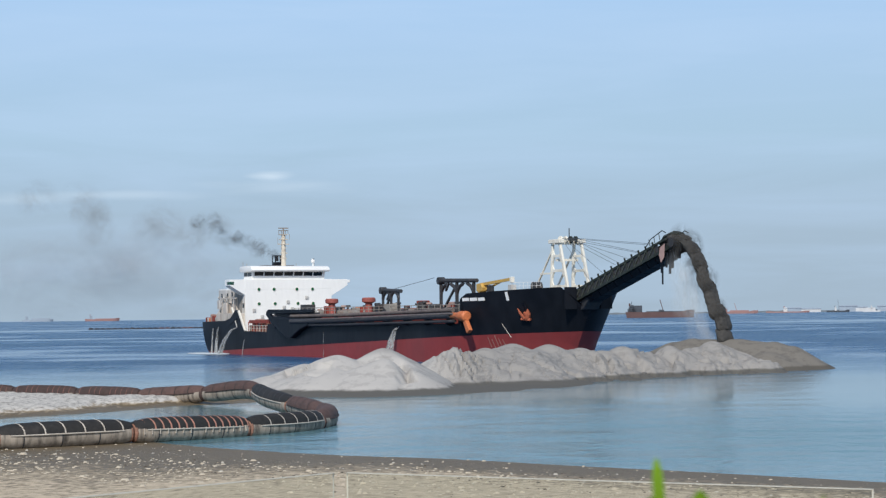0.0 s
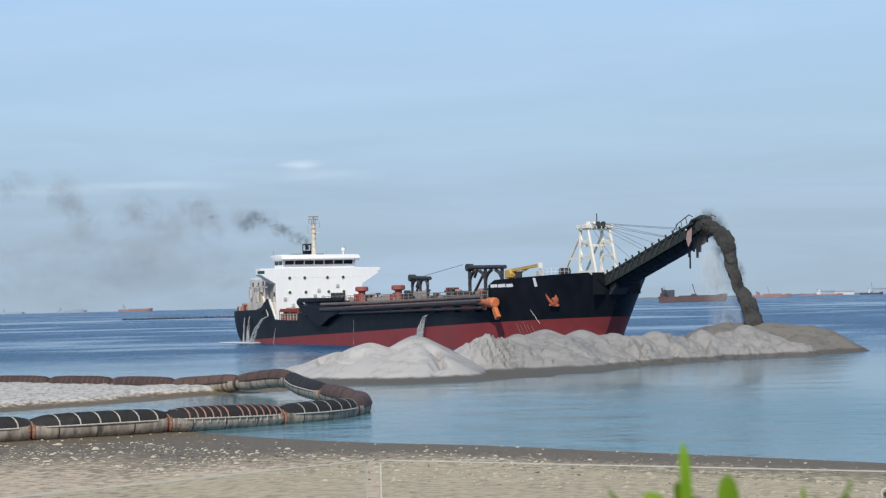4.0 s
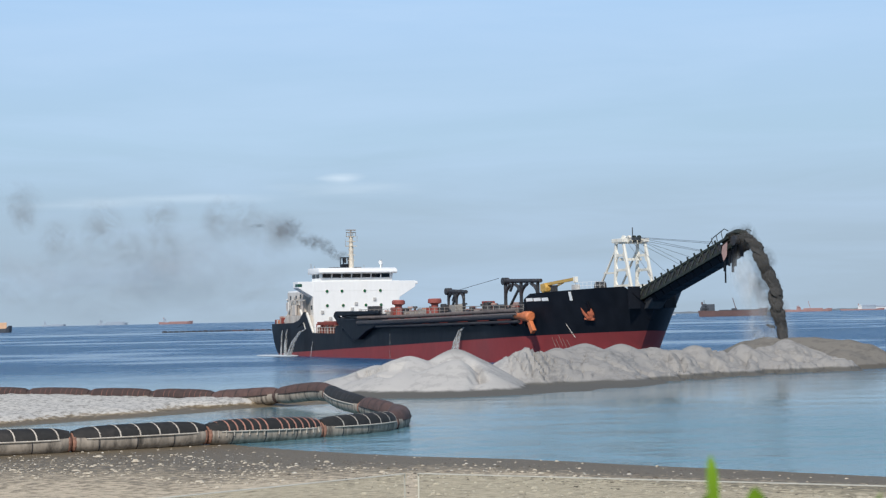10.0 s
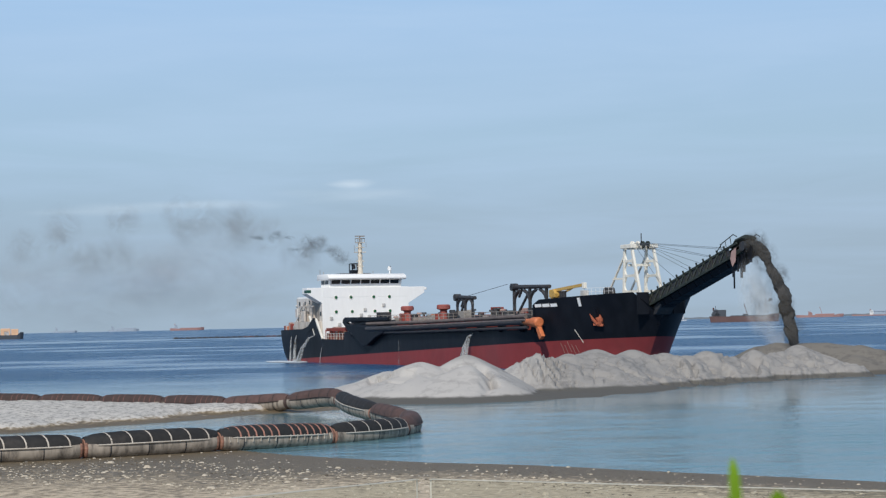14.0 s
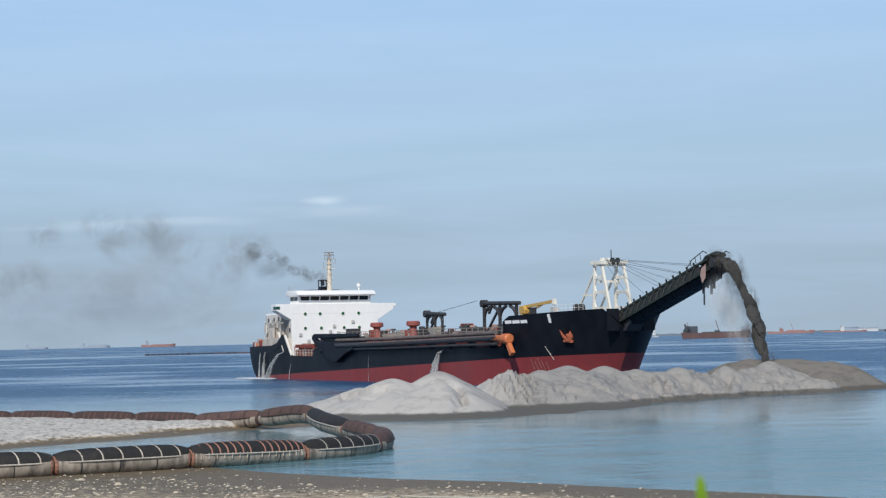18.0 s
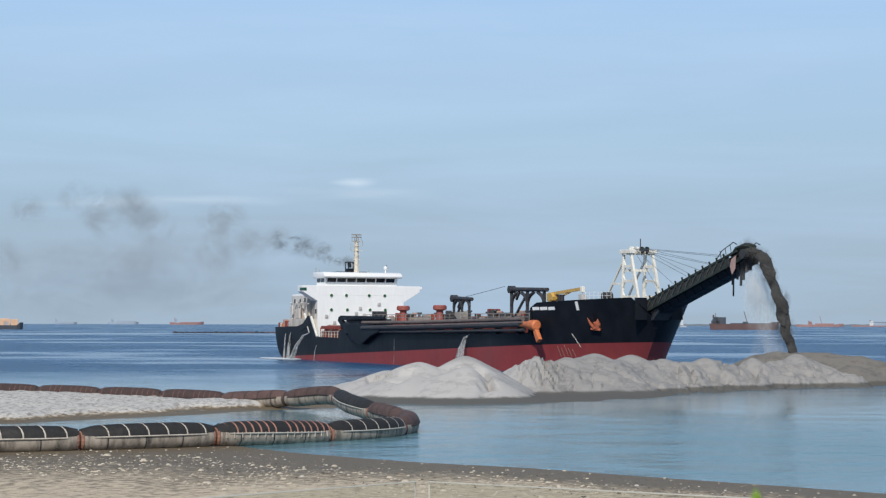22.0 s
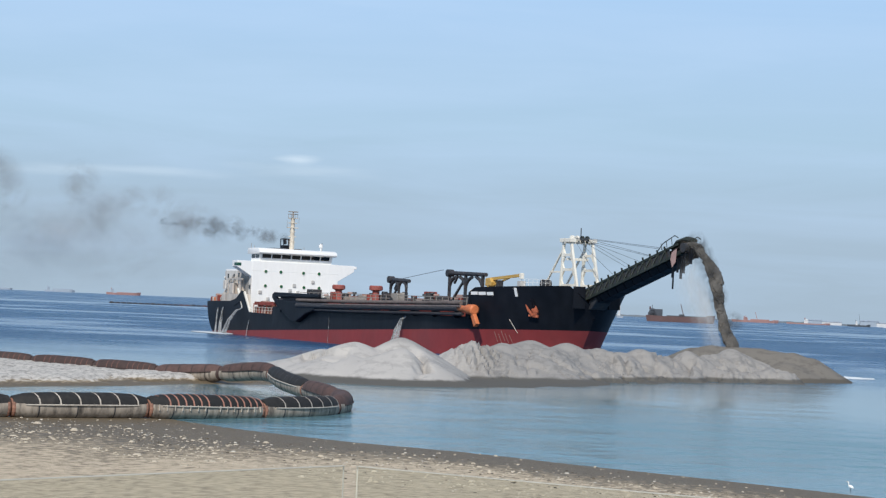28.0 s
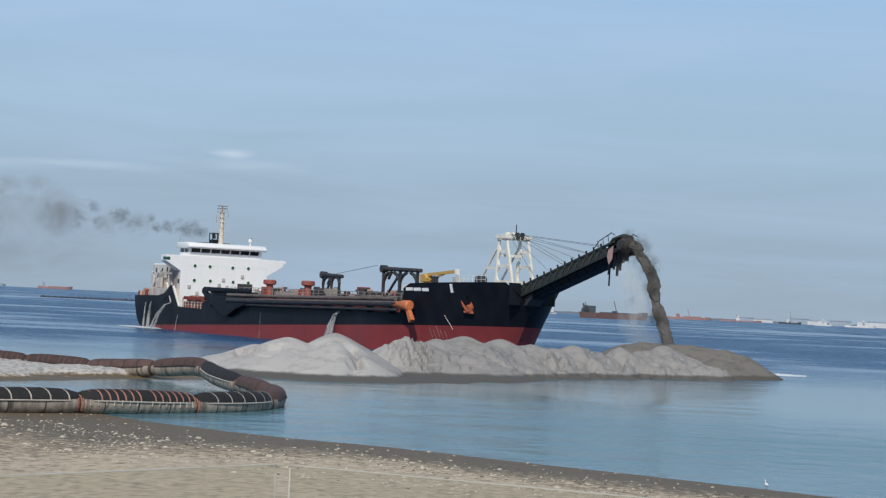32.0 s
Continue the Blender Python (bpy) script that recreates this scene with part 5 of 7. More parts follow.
for i in range(12):
    s0 = 1.6 + i * 2.05
    part("belly_pan", Geo().prism([(-1.25, -0.8), (1.25, -0.8), (0.85, -1.55), (-0.85, -1.55)], 0, 0, 1.9), M_BLACK, conv).matrix_local = Matrix.Translation(Vector(along(s0, 0, 0))) @ Matrix(((CD.x, 0, CU.x, 0), (0, 1, 0, 0), (CD.z, 0, CU.z, 0), (0, 0, 0, 1)))
part("head_pulley", Geo().tube([along(CL + 0.6, -1.3, 0.0), along(CL + 0.6, 1.3, 0.0)], 0.62, 18), M_STEEL, conv, smooth=True)
part("head_hood", Geo().tube([along(CL - 3.0, 0, 0.9), along(CL - 1.4, 0, 1.3), along(CL + 0.2, 0, 1.2), along(CL + 1.3, 0, 0.8)], [0.6, 0.9, 0.9, 0.6], 10, squash=0.5), M_GREEN, conv, smooth=True)
rail = Geo()
for y in (-1.7, 1.7):
    rail.tube([along(CL - 4.4, y, 0.9), along(CL - 3.0, y, 1.55), along(CL - 0.2, y, 1.8), along(CL + 0.5, y, 1.3)], 0.06, 6)
    for s in (-3.4, -2.2, -1.0):
        rail.tube([along(CL + s, y, 0.8), along(CL + s, y, 1.65)], 0.05, 5)
part("head_rail", rail, M_GREEN, conv)
for s, y, top, length, w in ((-1.6, -1.3, -0.6, 2.6, 0.42), (-1.35, -1.35, -0.6, 4.1, 0.28), (-0.7, -1.2, -0.9, 1.9, 0.42), (0.1, -1.2, -0.9, 2.9, 0.5), (0.5, -1.0, -0.6, 2.6, 0.5), (1.3, -0.6, -0.2, 2.0, 1.1), (2.2, -0.2, 0.0, 1.7, 1.0)):
    p = Vector(along(CL + s, y, top))
    part("rubber_flap", Geo().beam(p, p - Vector((0.1, 0, length)), w, 0.10, up=(0, 1, 0)), M_BLACK, conv, "hanging rubber flap", bevel=0.03)
p = Vector(along(CL - 1.3, -1.7, -0.1))
part("torn_sheet", Geo().add([p, p + Vector((1.3, -0.1, 0.5)), p + Vector((1.2, -0.15, -1.2)), p + Vector((0.5, -0.2, -1.9)), p + Vector((-0.1, -0.1, -0.9))], [(0, 1, 2, 3, 4)]), material("faded_pink_canvas", (0.42, 0.27, 0.24), 0.9), conv, "faded pink torn canvas")
part("support_knee", Geo().prism([(114.0, 6.7), (117.8, 7.4), (119.2, 8.6), (118.8, 9.1), (116, 8.0), (114.0, 7.4)], 1, -1.2, 1.2), M_STEEL, ship, bevel=0.1)
for k, (y0, sc) in enumerate(((-1.2, 8.5), (-0.9, 12), (-0.6, 15.5), (-0.3, 18.5), (-1.2, 21), (-0.4, 24.2), (0.4, 14), (0.8, 20), (1.2, 24.2))):
    part("hoist_cable", Geo().tube([(112.2, y0, 17.2), along(sc, math.copysign(1.5, y0), 0.9)], 0.026, 5), M_CABLE, ship)
part("rigging", Geo().tube([(84.2, -7, 12.4), (70, -7, 11.0)], 0.04, 5), M_CABLE, ship)

# water running from the hull
M_JET = wisp_material("falling_grey_white_water", (0.55, 0.57, 0.58), 0.48, 2.2, (1.5, 1.5, 0.3), rim=False, low=0.36, high=0.62)


def jet(points, radii):
    """Several thin strands of water that fan out as they fall."""
    g, r = Geo(), random.Random(len(points) * 10 + int(points[0][0]))
    for _ in range(12):
        u, v = r.gauss(0, 0.5), r.gauss(0, 0.5)
        g.tube([(p[0] + u * w, p[1] + v * w * 0.6, p[2]) for p, w in zip(points, radii)], [w * r.uniform(0.12, 0.30) for w in radii], 6)
    return g


for pts, rad in (([(80.2, -11.1, 5.2), (79.9, -11.7, 4.7), (79.4, -12.3, 2.8), (79.0, -12.7, 0.0)], [0.12, 0.34, 0.62, 0.95]),
                 ([(8.8, -11.0, 4.9), (8.0, -11.7, 4.5), (6.4, -12.5, 2.6), (5.1, -13.0, 0.0)], [0.2, 0.45, 0.75, 1.05]),
                 ([(-1.0, -11.05, 5.0), (-1.2, -11.15, 4.2), (-1.4, -11.3, 2.0), (-1.5, -11.4, 0.0)], [0.1, 0.26, 0.42, 0.55]),
                 ([(-4.2, -10.95, 4.8), (-4.3, -11.05, 3.9), (-4.4, -11.15, 2.0), (-4.5, -11.2, 0.0)], [0.1, 0.18, 0.28, 0.36]),
                 ([(13.2, -11.05, 2.8), (13.0, -11.25, 1.6), (12.9, -11.4, 0.0)], [0.04, 0.07, 0.12]),
                 ([(50.6, -11.04, 4.2), (50.7, -11.12, 2.0), (50.8, -11.2, 0.0)], [0.03, 0.04, 0.06])):
    tagged(part("water_jet", jet(pts, rad), M_JET, ship, "white water spouting from the hull", smooth=True), kind="stuff")
foam = Geo()
rnd = random.Random(3)
for i in range(190):
    a, r = rnd.uniform(0, 2 * math.pi), rnd.random() ** 0.6
    x, y, w = 0.0 + 9 * r * math.cos(a), -13.4 + 2.6 * r * math.sin(a), rnd.uniform(0.2, 0.7)
    foam.add([(x + w * 1.8 * math.cos(k * math.pi / 3), y + w * 0.7 * math.sin(k * math.pi / 3), 0.02 + 0.05 * (k % 2)) for k in range(6)] + [(x, y, 0.16)], [(k, (k + 1) % 6, 6) for k in range(6)])
tagged(part("stern_foam", foam, M_FOAM, ship, "white foam where the water falls"), kind="stuff")

# ---- floating discharge pipeline on the near shore ----
def path_points(pts, step):
    """Even steps along a smooth line through pts (Catmull-Rom)."""
    P = [Vector(p) for p in pts]
    P = [2 * P[0] - P[1]] + P + [2 * P[-1] - P[-2]]
    fine = []
    for i in range(1, len(P) - 2):
        for k in range(24):
            t = k / 24
            a, b, c, d = P[i - 1], P[i], P[i + 1], P[i + 2]
            fine.append(0.5 * ((2 * b) + (c - a) * t + (2 * a - 5 * b + 4 * c - d) * t * t + (3 * b - a - 3 * c + d) * t ** 3))
    fine.append(P[-2])
    out, need = [fine[0]], step
    for a, b in zip(fine, fine[1:]):
        d = (b - a).length
        while d >= need > 0:
            a = a + (b - a) * (need / d)
            d = (b - a).length
            out.append(a)
            need = step
        need -= d
    return out


def float_section(pts, style):
    """One float of the pipeline: grey lower body, dark rounded cover, straps and a coupling at the end."""
    ob = thing("pipeline_float", {"strap": "grey pipeline float with a black strapped cover", "stripe": "grey pipeline float with an orange striped cover", "brown": "pipeline float with a rusty brown cover", "plain": "pipeline float with a smooth red-brown cover", "black": "pipeline float with a black rubber cover"}[style], "float", Matrix.Translation(pts[0]), group="floats of the pipeline")
    loc = [p - pts[0] for p in pts]
    n = len(loc)
    body = Geo().tube(loc, [0.50 if i in (0, n - 1) else 0.62 for i in range(n)], 16)
    part("float_body", body, M_FLOATGREY, ob, smooth=True)
    r = [0.42] + [0.52 + 0.12 * math.sin(math.pi * min(1, 3 * min(i, n - 1 - i) / (n - 1)) / 2) for i in range(1, n - 1)] + [0.42]
    cover = Geo()
    rings = []
    for i, p in enumerate(loc):
        d = (loc[min(i + 1, n - 1)] - loc[max(i - 1, 0)]).normalized()
        s = d.cross(Vector((0, 0, 1))).normalized()
        rings.append([p + Vector((0, 0, 0.20)) + s * (math.cos(a) * r[i] * 1.02) + Vector((0, 0, math.sin(a) * r[i])) for a in [math.pi * k / 10 for k in range(11)]])
    cover.grid(rings)
    cover.add(rings[0], [tuple(range(11))]).add(rings[-1], [tuple(range(11))])
    part("float_cover", cover, {"brown": M_FLOATBROWN, "plain": M_FLOATPLAIN}.get(style, M_RUBBER), ob, smooth=True)
    count = {"strap": 6, "stripe": 15, "brown": 11, "plain": 4, "black": 7}[style]
    for k in range(count):
        if style == "stripe" and k == 7 or style == "brown" and k in (5, 9):
            continue
        f = (k + 1) / (count + 1) * (n - 1)
        i = int(f)
        p = loc[i].lerp(loc[min(i + 1, n - 1)], f - i)
        d = (loc[min(i + 1, n - 1)] - loc[i]).normalized()
        s = d.cross(Vector((0, 0, 1))).normalized()
        rad = r[i] + (r[min(i + 1, n - 1)] - r[i]) * (f - i)
        w = 0.05 if style == "stripe" else 0.04
        lean = {"strap": 0.36, "stripe": 0.24}.get(style, 0.1)
        band = []
        for kk in range(9):
            a = math.pi * (kk + 0.0) / 8
            o = p + Vector((0, 0, 0.20)) + s * (math.cos(a) * (rad + 0.025) * 1.02) + Vector((0, 0, math.sin(a) * (rad + 0.025))) + d * (lean * math.cos(a))
            band.append((o - d * w, o + d * w))
        part("strap", Geo().grid([[b[0] for b in band], [b[1] for b in band]]), {"strap": M_STRAP, "stripe": M_STRAPRED, "brown": M_STRAPBROWN, "plain": M_RUBBER, "black": M_STEEL}[style], ob)
        if style == "stripe":
            for sg in (-1, 1):
                part("strap_tail", Geo().beam(p + s * (sg * (rad * 1.02 + 0.02)) + Vector((0, 0, 0.24)), p + s * (sg * 0.645) + Vector((0, 0, -0.08)), 0.09, 0.03, up=d), M_STRAP, ob)
    # hoops round the body
    for f in (0.22, 0.5, 0.78):
        i = int(f * (n - 1))
        d = (loc[i + 1] - loc[i]).normalized()
        part("hoop", Geo().tube([loc[i] - d * 0.03, loc[i] + d * 0.03], 0.632, 18), M_STEEL, ob)
    # side seam
    seam = Geo()
    for sg in (-1, 1):
        seam.tube([p + Vector((0, 0, 0.17)) + (loc[min(i + 1, n - 1)] - loc[max(i - 1, 0)]).normalized().cross(Vector((0, 0, 1))).normalized() * (sg * (r[i] + 0.03)) for i, p in enumerate(loc)][1:-1], 0.045, 6)
    part("seam_rail", seam, M_STRAP if style not in ("brown", "plain") else M_FLOATBROWN, ob)
    for e, q in ((0, 1), (n - 1, n - 2)):
        d = (loc[q] - loc[e]).normalized()
        part("coupling_flange", Geo().tube([loc[e] - d * 0.06, loc[e] + d * 0.05, loc[e] + d * 0.22], [0.47, 0.545, 0.50], 14), M_COUPLING if style not in ("brown", "plain") else M_FLOATBROWN, ob, "rusty orange coupling")
    return ob


NEAR = [(-47, 88, 0.62), (-32, 95.4, 0.62), (-23.4, 98.6, 0.60), (-15.4, 103.6, 0.58), (-10.0, 108.3, 0.42), (-6.2, 113.6, 0.34), (-5.2, 120.8, 0.36), (-7.35, 129.0, 0.5), (-10.2, 137.0, 0.8), (-12.2, 143.4, 1.2), (-15.6, 147.6, 0.85), (-20.6, 152.2, 0.45), (-26.2, 157.0, 0.42), (-32.2, 161.6, 0.42), (-40, 167, 0.42), (-60, 180, 0.42)]
line = path_points(NEAR, 0.72)
SEC = 11
# couplings at two known places: beside the beach and where the line climbs the bank


def nearest(x, y):
    return min(range(len(line)), key=lambda i: (line[i].xy - Vector((x, y))).length)


i_near, i_bank = nearest(-15.5, 103.6), nearest(-15.9, 148.1)
joints = list(range(i_near % SEC, i_near + 2 * SEC + 1, SEC))
BLACK = i_bank - 2 * SEC - 4
bend = list(range(BLACK, joints[-1] + 4, -SEC))[::-1]
first = len(joints) - 3
joints += bend + list(range(i_bank - SEC, len(line) - SEC, SEC))
for k, (i, j) in enumerate(zip(joints, joints[1:])):
    if j - i < 4:
        continue
    seg = line[i:j]
    seg = [seg[0].lerp(seg[1], 0.12)] + seg[1:] + [seg[-1].lerp(line[j], 0.88)]
    if k < first:
        style = "strap"
    elif k == first:
        style = "stripe"
    elif k == first + 1:
        style = "strap"
    elif BLACK <= i < i_bank - SEC:
        style = "black"
    elif k < first + 4 or i_bank - SEC <= i < i_bank + 2:
        style = "plain"
    else:
        style = "brown"
    float_section(seg, style)

# ---- far shipping ----
# red greyed and paled: distance haze put into the hull colour
M_FARRED = material("hazed_red_hull", (0.33, 0.19, 0.175), 0.8, stain=0.3, stain_scale=0.05, scale=0.2, bump=0)
M_BARGERED = material("dull_red_barge_paint", (0.115, 0.066, 0.062), 0.8, stain=0.5, stain_scale=0.05, scale=0.2, bump=0, dirt=(0.1, 0.06, 0.06))
M_FARDARK = material("dark_grey_hull", (0.06, 0.07, 0.085), 0.8, stain=0.3, stain_scale=0.05, scale=0.2, bump=0)
# close to the sky's tone: horizon haze put into this colour
M_FARPALE = material("hazed_blue_grey_paint", (0.33, 0.39, 0.455), 0.8, stain=0.2, stain_scale=0.05, scale=0.2, bump=0)
M_FARORANGE = material("orange_deck_cargo", (0.72, 0.45, 0.28), 0.8, stain=0.3, stain_scale=0.05, scale=0.2, bump=0)
M_FARWHITE = material("white_far_paint", (0.60, 0.61, 0.61), 0.7, stain=0.2, stain_scale=0.05, scale=0.2, bump=0)


def bearing(az, dist):
    return dist * math.sin(radians(az)), dist * math.cos(radians(az))


def far_hull(length, beam, bow_h, mid_h):
    """Hull along x with a raked bow; its waterline at z = 0."""
    rows = []
    for x, hb, zt in ((-0.5, 0.8, bow_h * 0.8), (-0.42, 1, bow_h * 0.8), (-0.28, 1, mid_h), (0.30, 1, mid_h), (0.40, 0.75, bow_h), (0.5, 0.02, bow_h)):
        X = x * length
        rows.append([(X * (0.96 if abs(x) == 0.5 else 1), -hb * beam / 2, -1), (X, -hb * beam / 2, zt), (X, hb * beam / 2, zt), (X * (0.96 if abs(x) == 0.5 else 1), hb * beam / 2, -1)])
    return Geo().grid(rows)


def far_ship(az, dist, length, beam, bow_h, mid_h, house_at, house_h, hull_mat, house_mat, label, turn=0.0, cargo=None, mast=0.0):
    x, y = bearing(az, dist)
    ob = thing("cargo_ship", label, "ship", pose(x, y, 0, 0, 0, -az + turn), group="ships at anchor")
    part("hull", far_hull(length, beam, bow_h, mid_h), hull_mat, ob, bevel=0.0)
    hx = house_at * length
    part("deckhouse", Geo().box(hx - length * 0.045, hx + length * 0.045, -beam * 0.4, beam * 0.4, mid_h - 0.5, mid_h + house_h * 0.7).box(hx - length * 0.03, hx + length * 0.03, -beam * 0.45, beam * 0.45, mid_h + house_h * 0.7, mid_h + house_h), house_mat, ob, bevel=0.3)
    part("funnel", Geo().tube([(hx - length * 0.03, 0, mid_h + house_h * 0.8), (hx - length * 0.03, 0, mid_h + house_h * 1.25)], length * 0.012, 8), hull_mat, ob)
    if cargo:
        for a, b, h, m in cargo:
            part("deck_cargo", Geo().box(a * length, b * length, -beam * 0.4, beam * 0.4, mid_h - 0.3, mid_h + h), m, ob, bevel=0.3)
    if mast:
        part("mast", Geo().tube([(length * 0.05, 0, mid_h), (length * 0.0, 0, mid_h + mast)], length * 0.006, 6), hull_mat, ob)
        part("mast", Geo().tube([(hx, 0, mid_h + house_h), (hx, 0, mid_h + house_h * 1.5)], length * 0.004, 6), house_mat, ob)
    return ob


far_ship(7.83, 1950, 72, 12, 8.0, 6.0, -0.41, 7.5, M_BARGERED, M_FARDARK, "dull red split barge with a dark raised wheelhouse", cargo=[(-0.47, -0.34, 3.5, M_FARDARK), (-0.40, -0.26, 7.0, M_FARDARK), (-0.02, 0.06, 2.4, M_FARDARK), (-0.2, 0.42, 0.9, M_FARDARK)], mast=13)
far_ship(-9.33, 4300, 79, 14, 7, 4.6, -0.32, 9, M_FARRED, M_FARPALE, "red cargo ship with haze in its paint, at anchor on the horizon", cargo=[(-0.2, 0.4, 1.5, M_FARRED)])
far_ship(-11.25, 4700, 76, 14, 6, 4.5, -0.36, 8, M_FARPALE, M_FARPALE, "pale cargo ship with haze put into its paint, on the horizon", cargo=[(-0.2, 0.42, 4, M_FARPALE)])
far_ship(-13.0, 4800, 60, 14, 5, 3.5, -0.36, 9, M_FARPALE, M_FARPALE, "pale cargo ship with haze put into its paint, on the horizon", cargo=[(-0.2, 0.42, 2, M_FARPALE)])
far_ship(-14.72, 1650, 28, 9, 6.0, 3.6, -0.30, 4, M_FARDARK, M_FARORANGE, "dark barge stacked with orange deck cargo", cargo=[(-0.46, -0.22, 4.8, M_FARORANGE), (-0.2, 0.1, 5.8, M_FARORANGE), (0.12, 0.34, 5.2, M_FARORANGE), (-0.1, 0.06, 3.5, M_FARWHITE)])
far_ship(-15.8, 1650, 24, 9, 4, 3.0, 0.1, 4, M_FARRED, M_FARWHITE, "small white and brown workboat", cargo=[(0.15, 0.42, 4, M_FARWHITE)])
far_ship(10.1, 3600, 90, 15, 6, 4.0, -0.2, 6, M_FARRED, M_FARRED, "low red barge near the far shore", cargo=[(-0.1, 0.3, 2.5, M_FARRED)], mast=16)
far_ship(11.7, 3900, 90, 15, 4, 2.4, -0.05, 9, M_FARRED, M_FARWHITE, "red and white workboat near the far shore")
far_ship(13.2, 3800, 46, 12, 5, 3.2, -0.1, 8, M_FARDARK, M_FARWHITE, "white tug with a tall mast", mast=22)
far_ship(14.2, 3700, 36, 10, 4, 2.5, 0.0, 9, M_FARWHITE, M_FARWHITE, "small white ferry near the far shore", cargo=[(-0.3, 0.2, 6, M_FARWHITE)])
far_ship(15.3, 3600, 60, 12, 5, 3.0, 0.1, 10, M_FARWHITE, M_FARWHITE, "rounded white ship near the far shore", cargo=[(-0.1, 0.25, 7, M_FARWHITE)])
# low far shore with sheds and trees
# distance haze put into the shore colour as a blue-grey cast
M_SHORE = material("haze_painted_shore", (0.16, 0.19, 0.215), 0.9, stain=0.5, stain_scale=0.02, scale=0.05, bump=0, dirt=(0.26, 0.25, 0.22))
shore_rows = []
for i in range(78):
    az = 5.7 + i * 0.16
    h = 3.5 + 5.5 * abs(noise.noise((i * 0.31, 0, 0))) * (0.4 + 0.6 * smoothstep(18, 40, i))
    shore_rows.append([(*bearing(az, 4300), -1.0), (*bearing(az, 4320), h), (*bearing(az, 4450), h * 0.8), (*bearing(az, 4500), -1)])
solid("far_shore", Geo().grid(shore_rows), M_SHORE, "low far shore with haze put into its colour", "shore", kind="structure", smooth=True)
for i, (az, w, h) in enumerate(((11.9, 30, 9), (12.4, 44, 7), (13.5, 40, 12), (13.9, 26, 9), (14.7, 50, 11), (15.9, 60, 12), (16.4, 34, 14), (17.0, 50, 12))):
    x, y = bearing(az, 4290)
    shed = thing("waterside_shed", "pale low building on the far shore", "building", pose(x, y, 0, 0, 0, -az), group="sheds on the far shore")
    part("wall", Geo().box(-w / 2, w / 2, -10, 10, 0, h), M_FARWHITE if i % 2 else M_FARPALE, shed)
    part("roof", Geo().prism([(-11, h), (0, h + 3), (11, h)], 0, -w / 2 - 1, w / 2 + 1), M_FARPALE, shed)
# long floating line far behind the stern
boom = thing("floating_boom", "long dark floating pipeline out at sea", "pipeline")
bx0, by0 = bearing(-9.75, 1140)
bx1, by1 = bearing(-5.2, 1165)
for i in range(26):
    f0, f1 = i / 26, (i + 0.9) / 26
    part("boom_section", Geo().tube([(bx0 + (bx1 - bx0) * f, by0 + (by1 - by0) * f, 0.25 + 0.25 * noise.noise((i, 0, 0))) for f in (f0, (f0 + f1) / 2, f1)], [0.45, 0.7 if i % 7 else 1.0, 0.45], 8), M_BARGERED if i in (12, 13, 16, 17) else M_STEEL, boom, smooth=True)

# ---- glass balustrade of the terrace ----
def glass_material():
    m = bpy.data.materials.new("clear_glass")
    m.use_nodes = True
    n, l = m.node_tree.nodes, m.node_tree.links
    n.remove(n["Principled BSDF"])
    tr, gl, mx = n.new("ShaderNodeBsdfTransparent"), n.new("ShaderNodeBsdfGlossy"), n.new("ShaderNodeMixShader")
    tr.inputs["Color"].default_value = (0.95, 0.965, 0.95, 1)
    gl.inputs["Roughness"].default_value = 0.03
    mx.inputs["Fac"].default_value = 0.035
    l.new(tr.outputs[0], mx.inputs[1])
    l.new(gl.outputs[0], mx.inputs[2])
    l.new(mx.outputs[0], n["Material Output"].inputs["Surface"])
    return m


M_GLASS = glass_material()
M_EDGE = material("ground_glass_edge", (0.58, 0.56, 0.48), 0.9, grain=0.05, stain=0, bump=0, spec=0.05)
FLOOR = 5.55


def glass_point(az, el, d):
    return Vector((d * math.sin(radians(az)), d * math.cos(radians(az)), 7 + d * math.tan(radians(el))))


def glass_panel(a, b, label, fitting=False):
    """A frameless pane between the top corners a and b."""
    ob = thing("glass_panel", label, "glass panel", group="terrace balustrade")
    d = (b - a)
    d.z = 0
    s = d.normalized().cross(Vector((0, 0, 1))) * 0.006
    z0 = FLOOR - 0.12
    g = Geo().add([a + s, b + s, Vector((b.x, b.y, z0)) + s, Vector((a.x, a.y, z0)) + s, a - s, b - s, Vector((b.x, b.y, z0)) - s, Vector((a.x, a.y, z0)) - s],
                  [(0, 1, 2, 3), (7, 6, 5, 4)])
    pane = part("pane", g, M_GLASS, ob, "clear frameless pane")
    pane.visible_shadow = False
    part("polished_edge", Geo().beam(a, b, 0.012, 0.0016), M_EDGE, ob)
    part("polished_edge", Geo().beam(a, Vector((a.x, a.y, z0)), 0.0006, 0.0035, up=d), M_EDGE, ob)
    part("polished_edge", Geo().beam(b, Vector((b.x, b.y, z0)), 0.0006, 0.0035, up=d), M_EDGE, ob)
    if fitting:
        q = a.lerp(b, 0.965) - Vector((0, 0, 0.044))
        ring = d.normalized()
        part("round_fitting", Geo().tube([q + ring * (0.010 * math.cos(k * math.pi / 10)) + Vector((0, 0, 0.010 * math.sin(k * math.pi / 10))) for k in range(21)], 0.0028, 8), M_EDGE, ob, smooth=True)
        part("fitting_bolt", Geo().tube([q + s * 1.6, q - s * 1.6], 0.005, 12), M_STEEL, ob, smooth=True)
    return ob


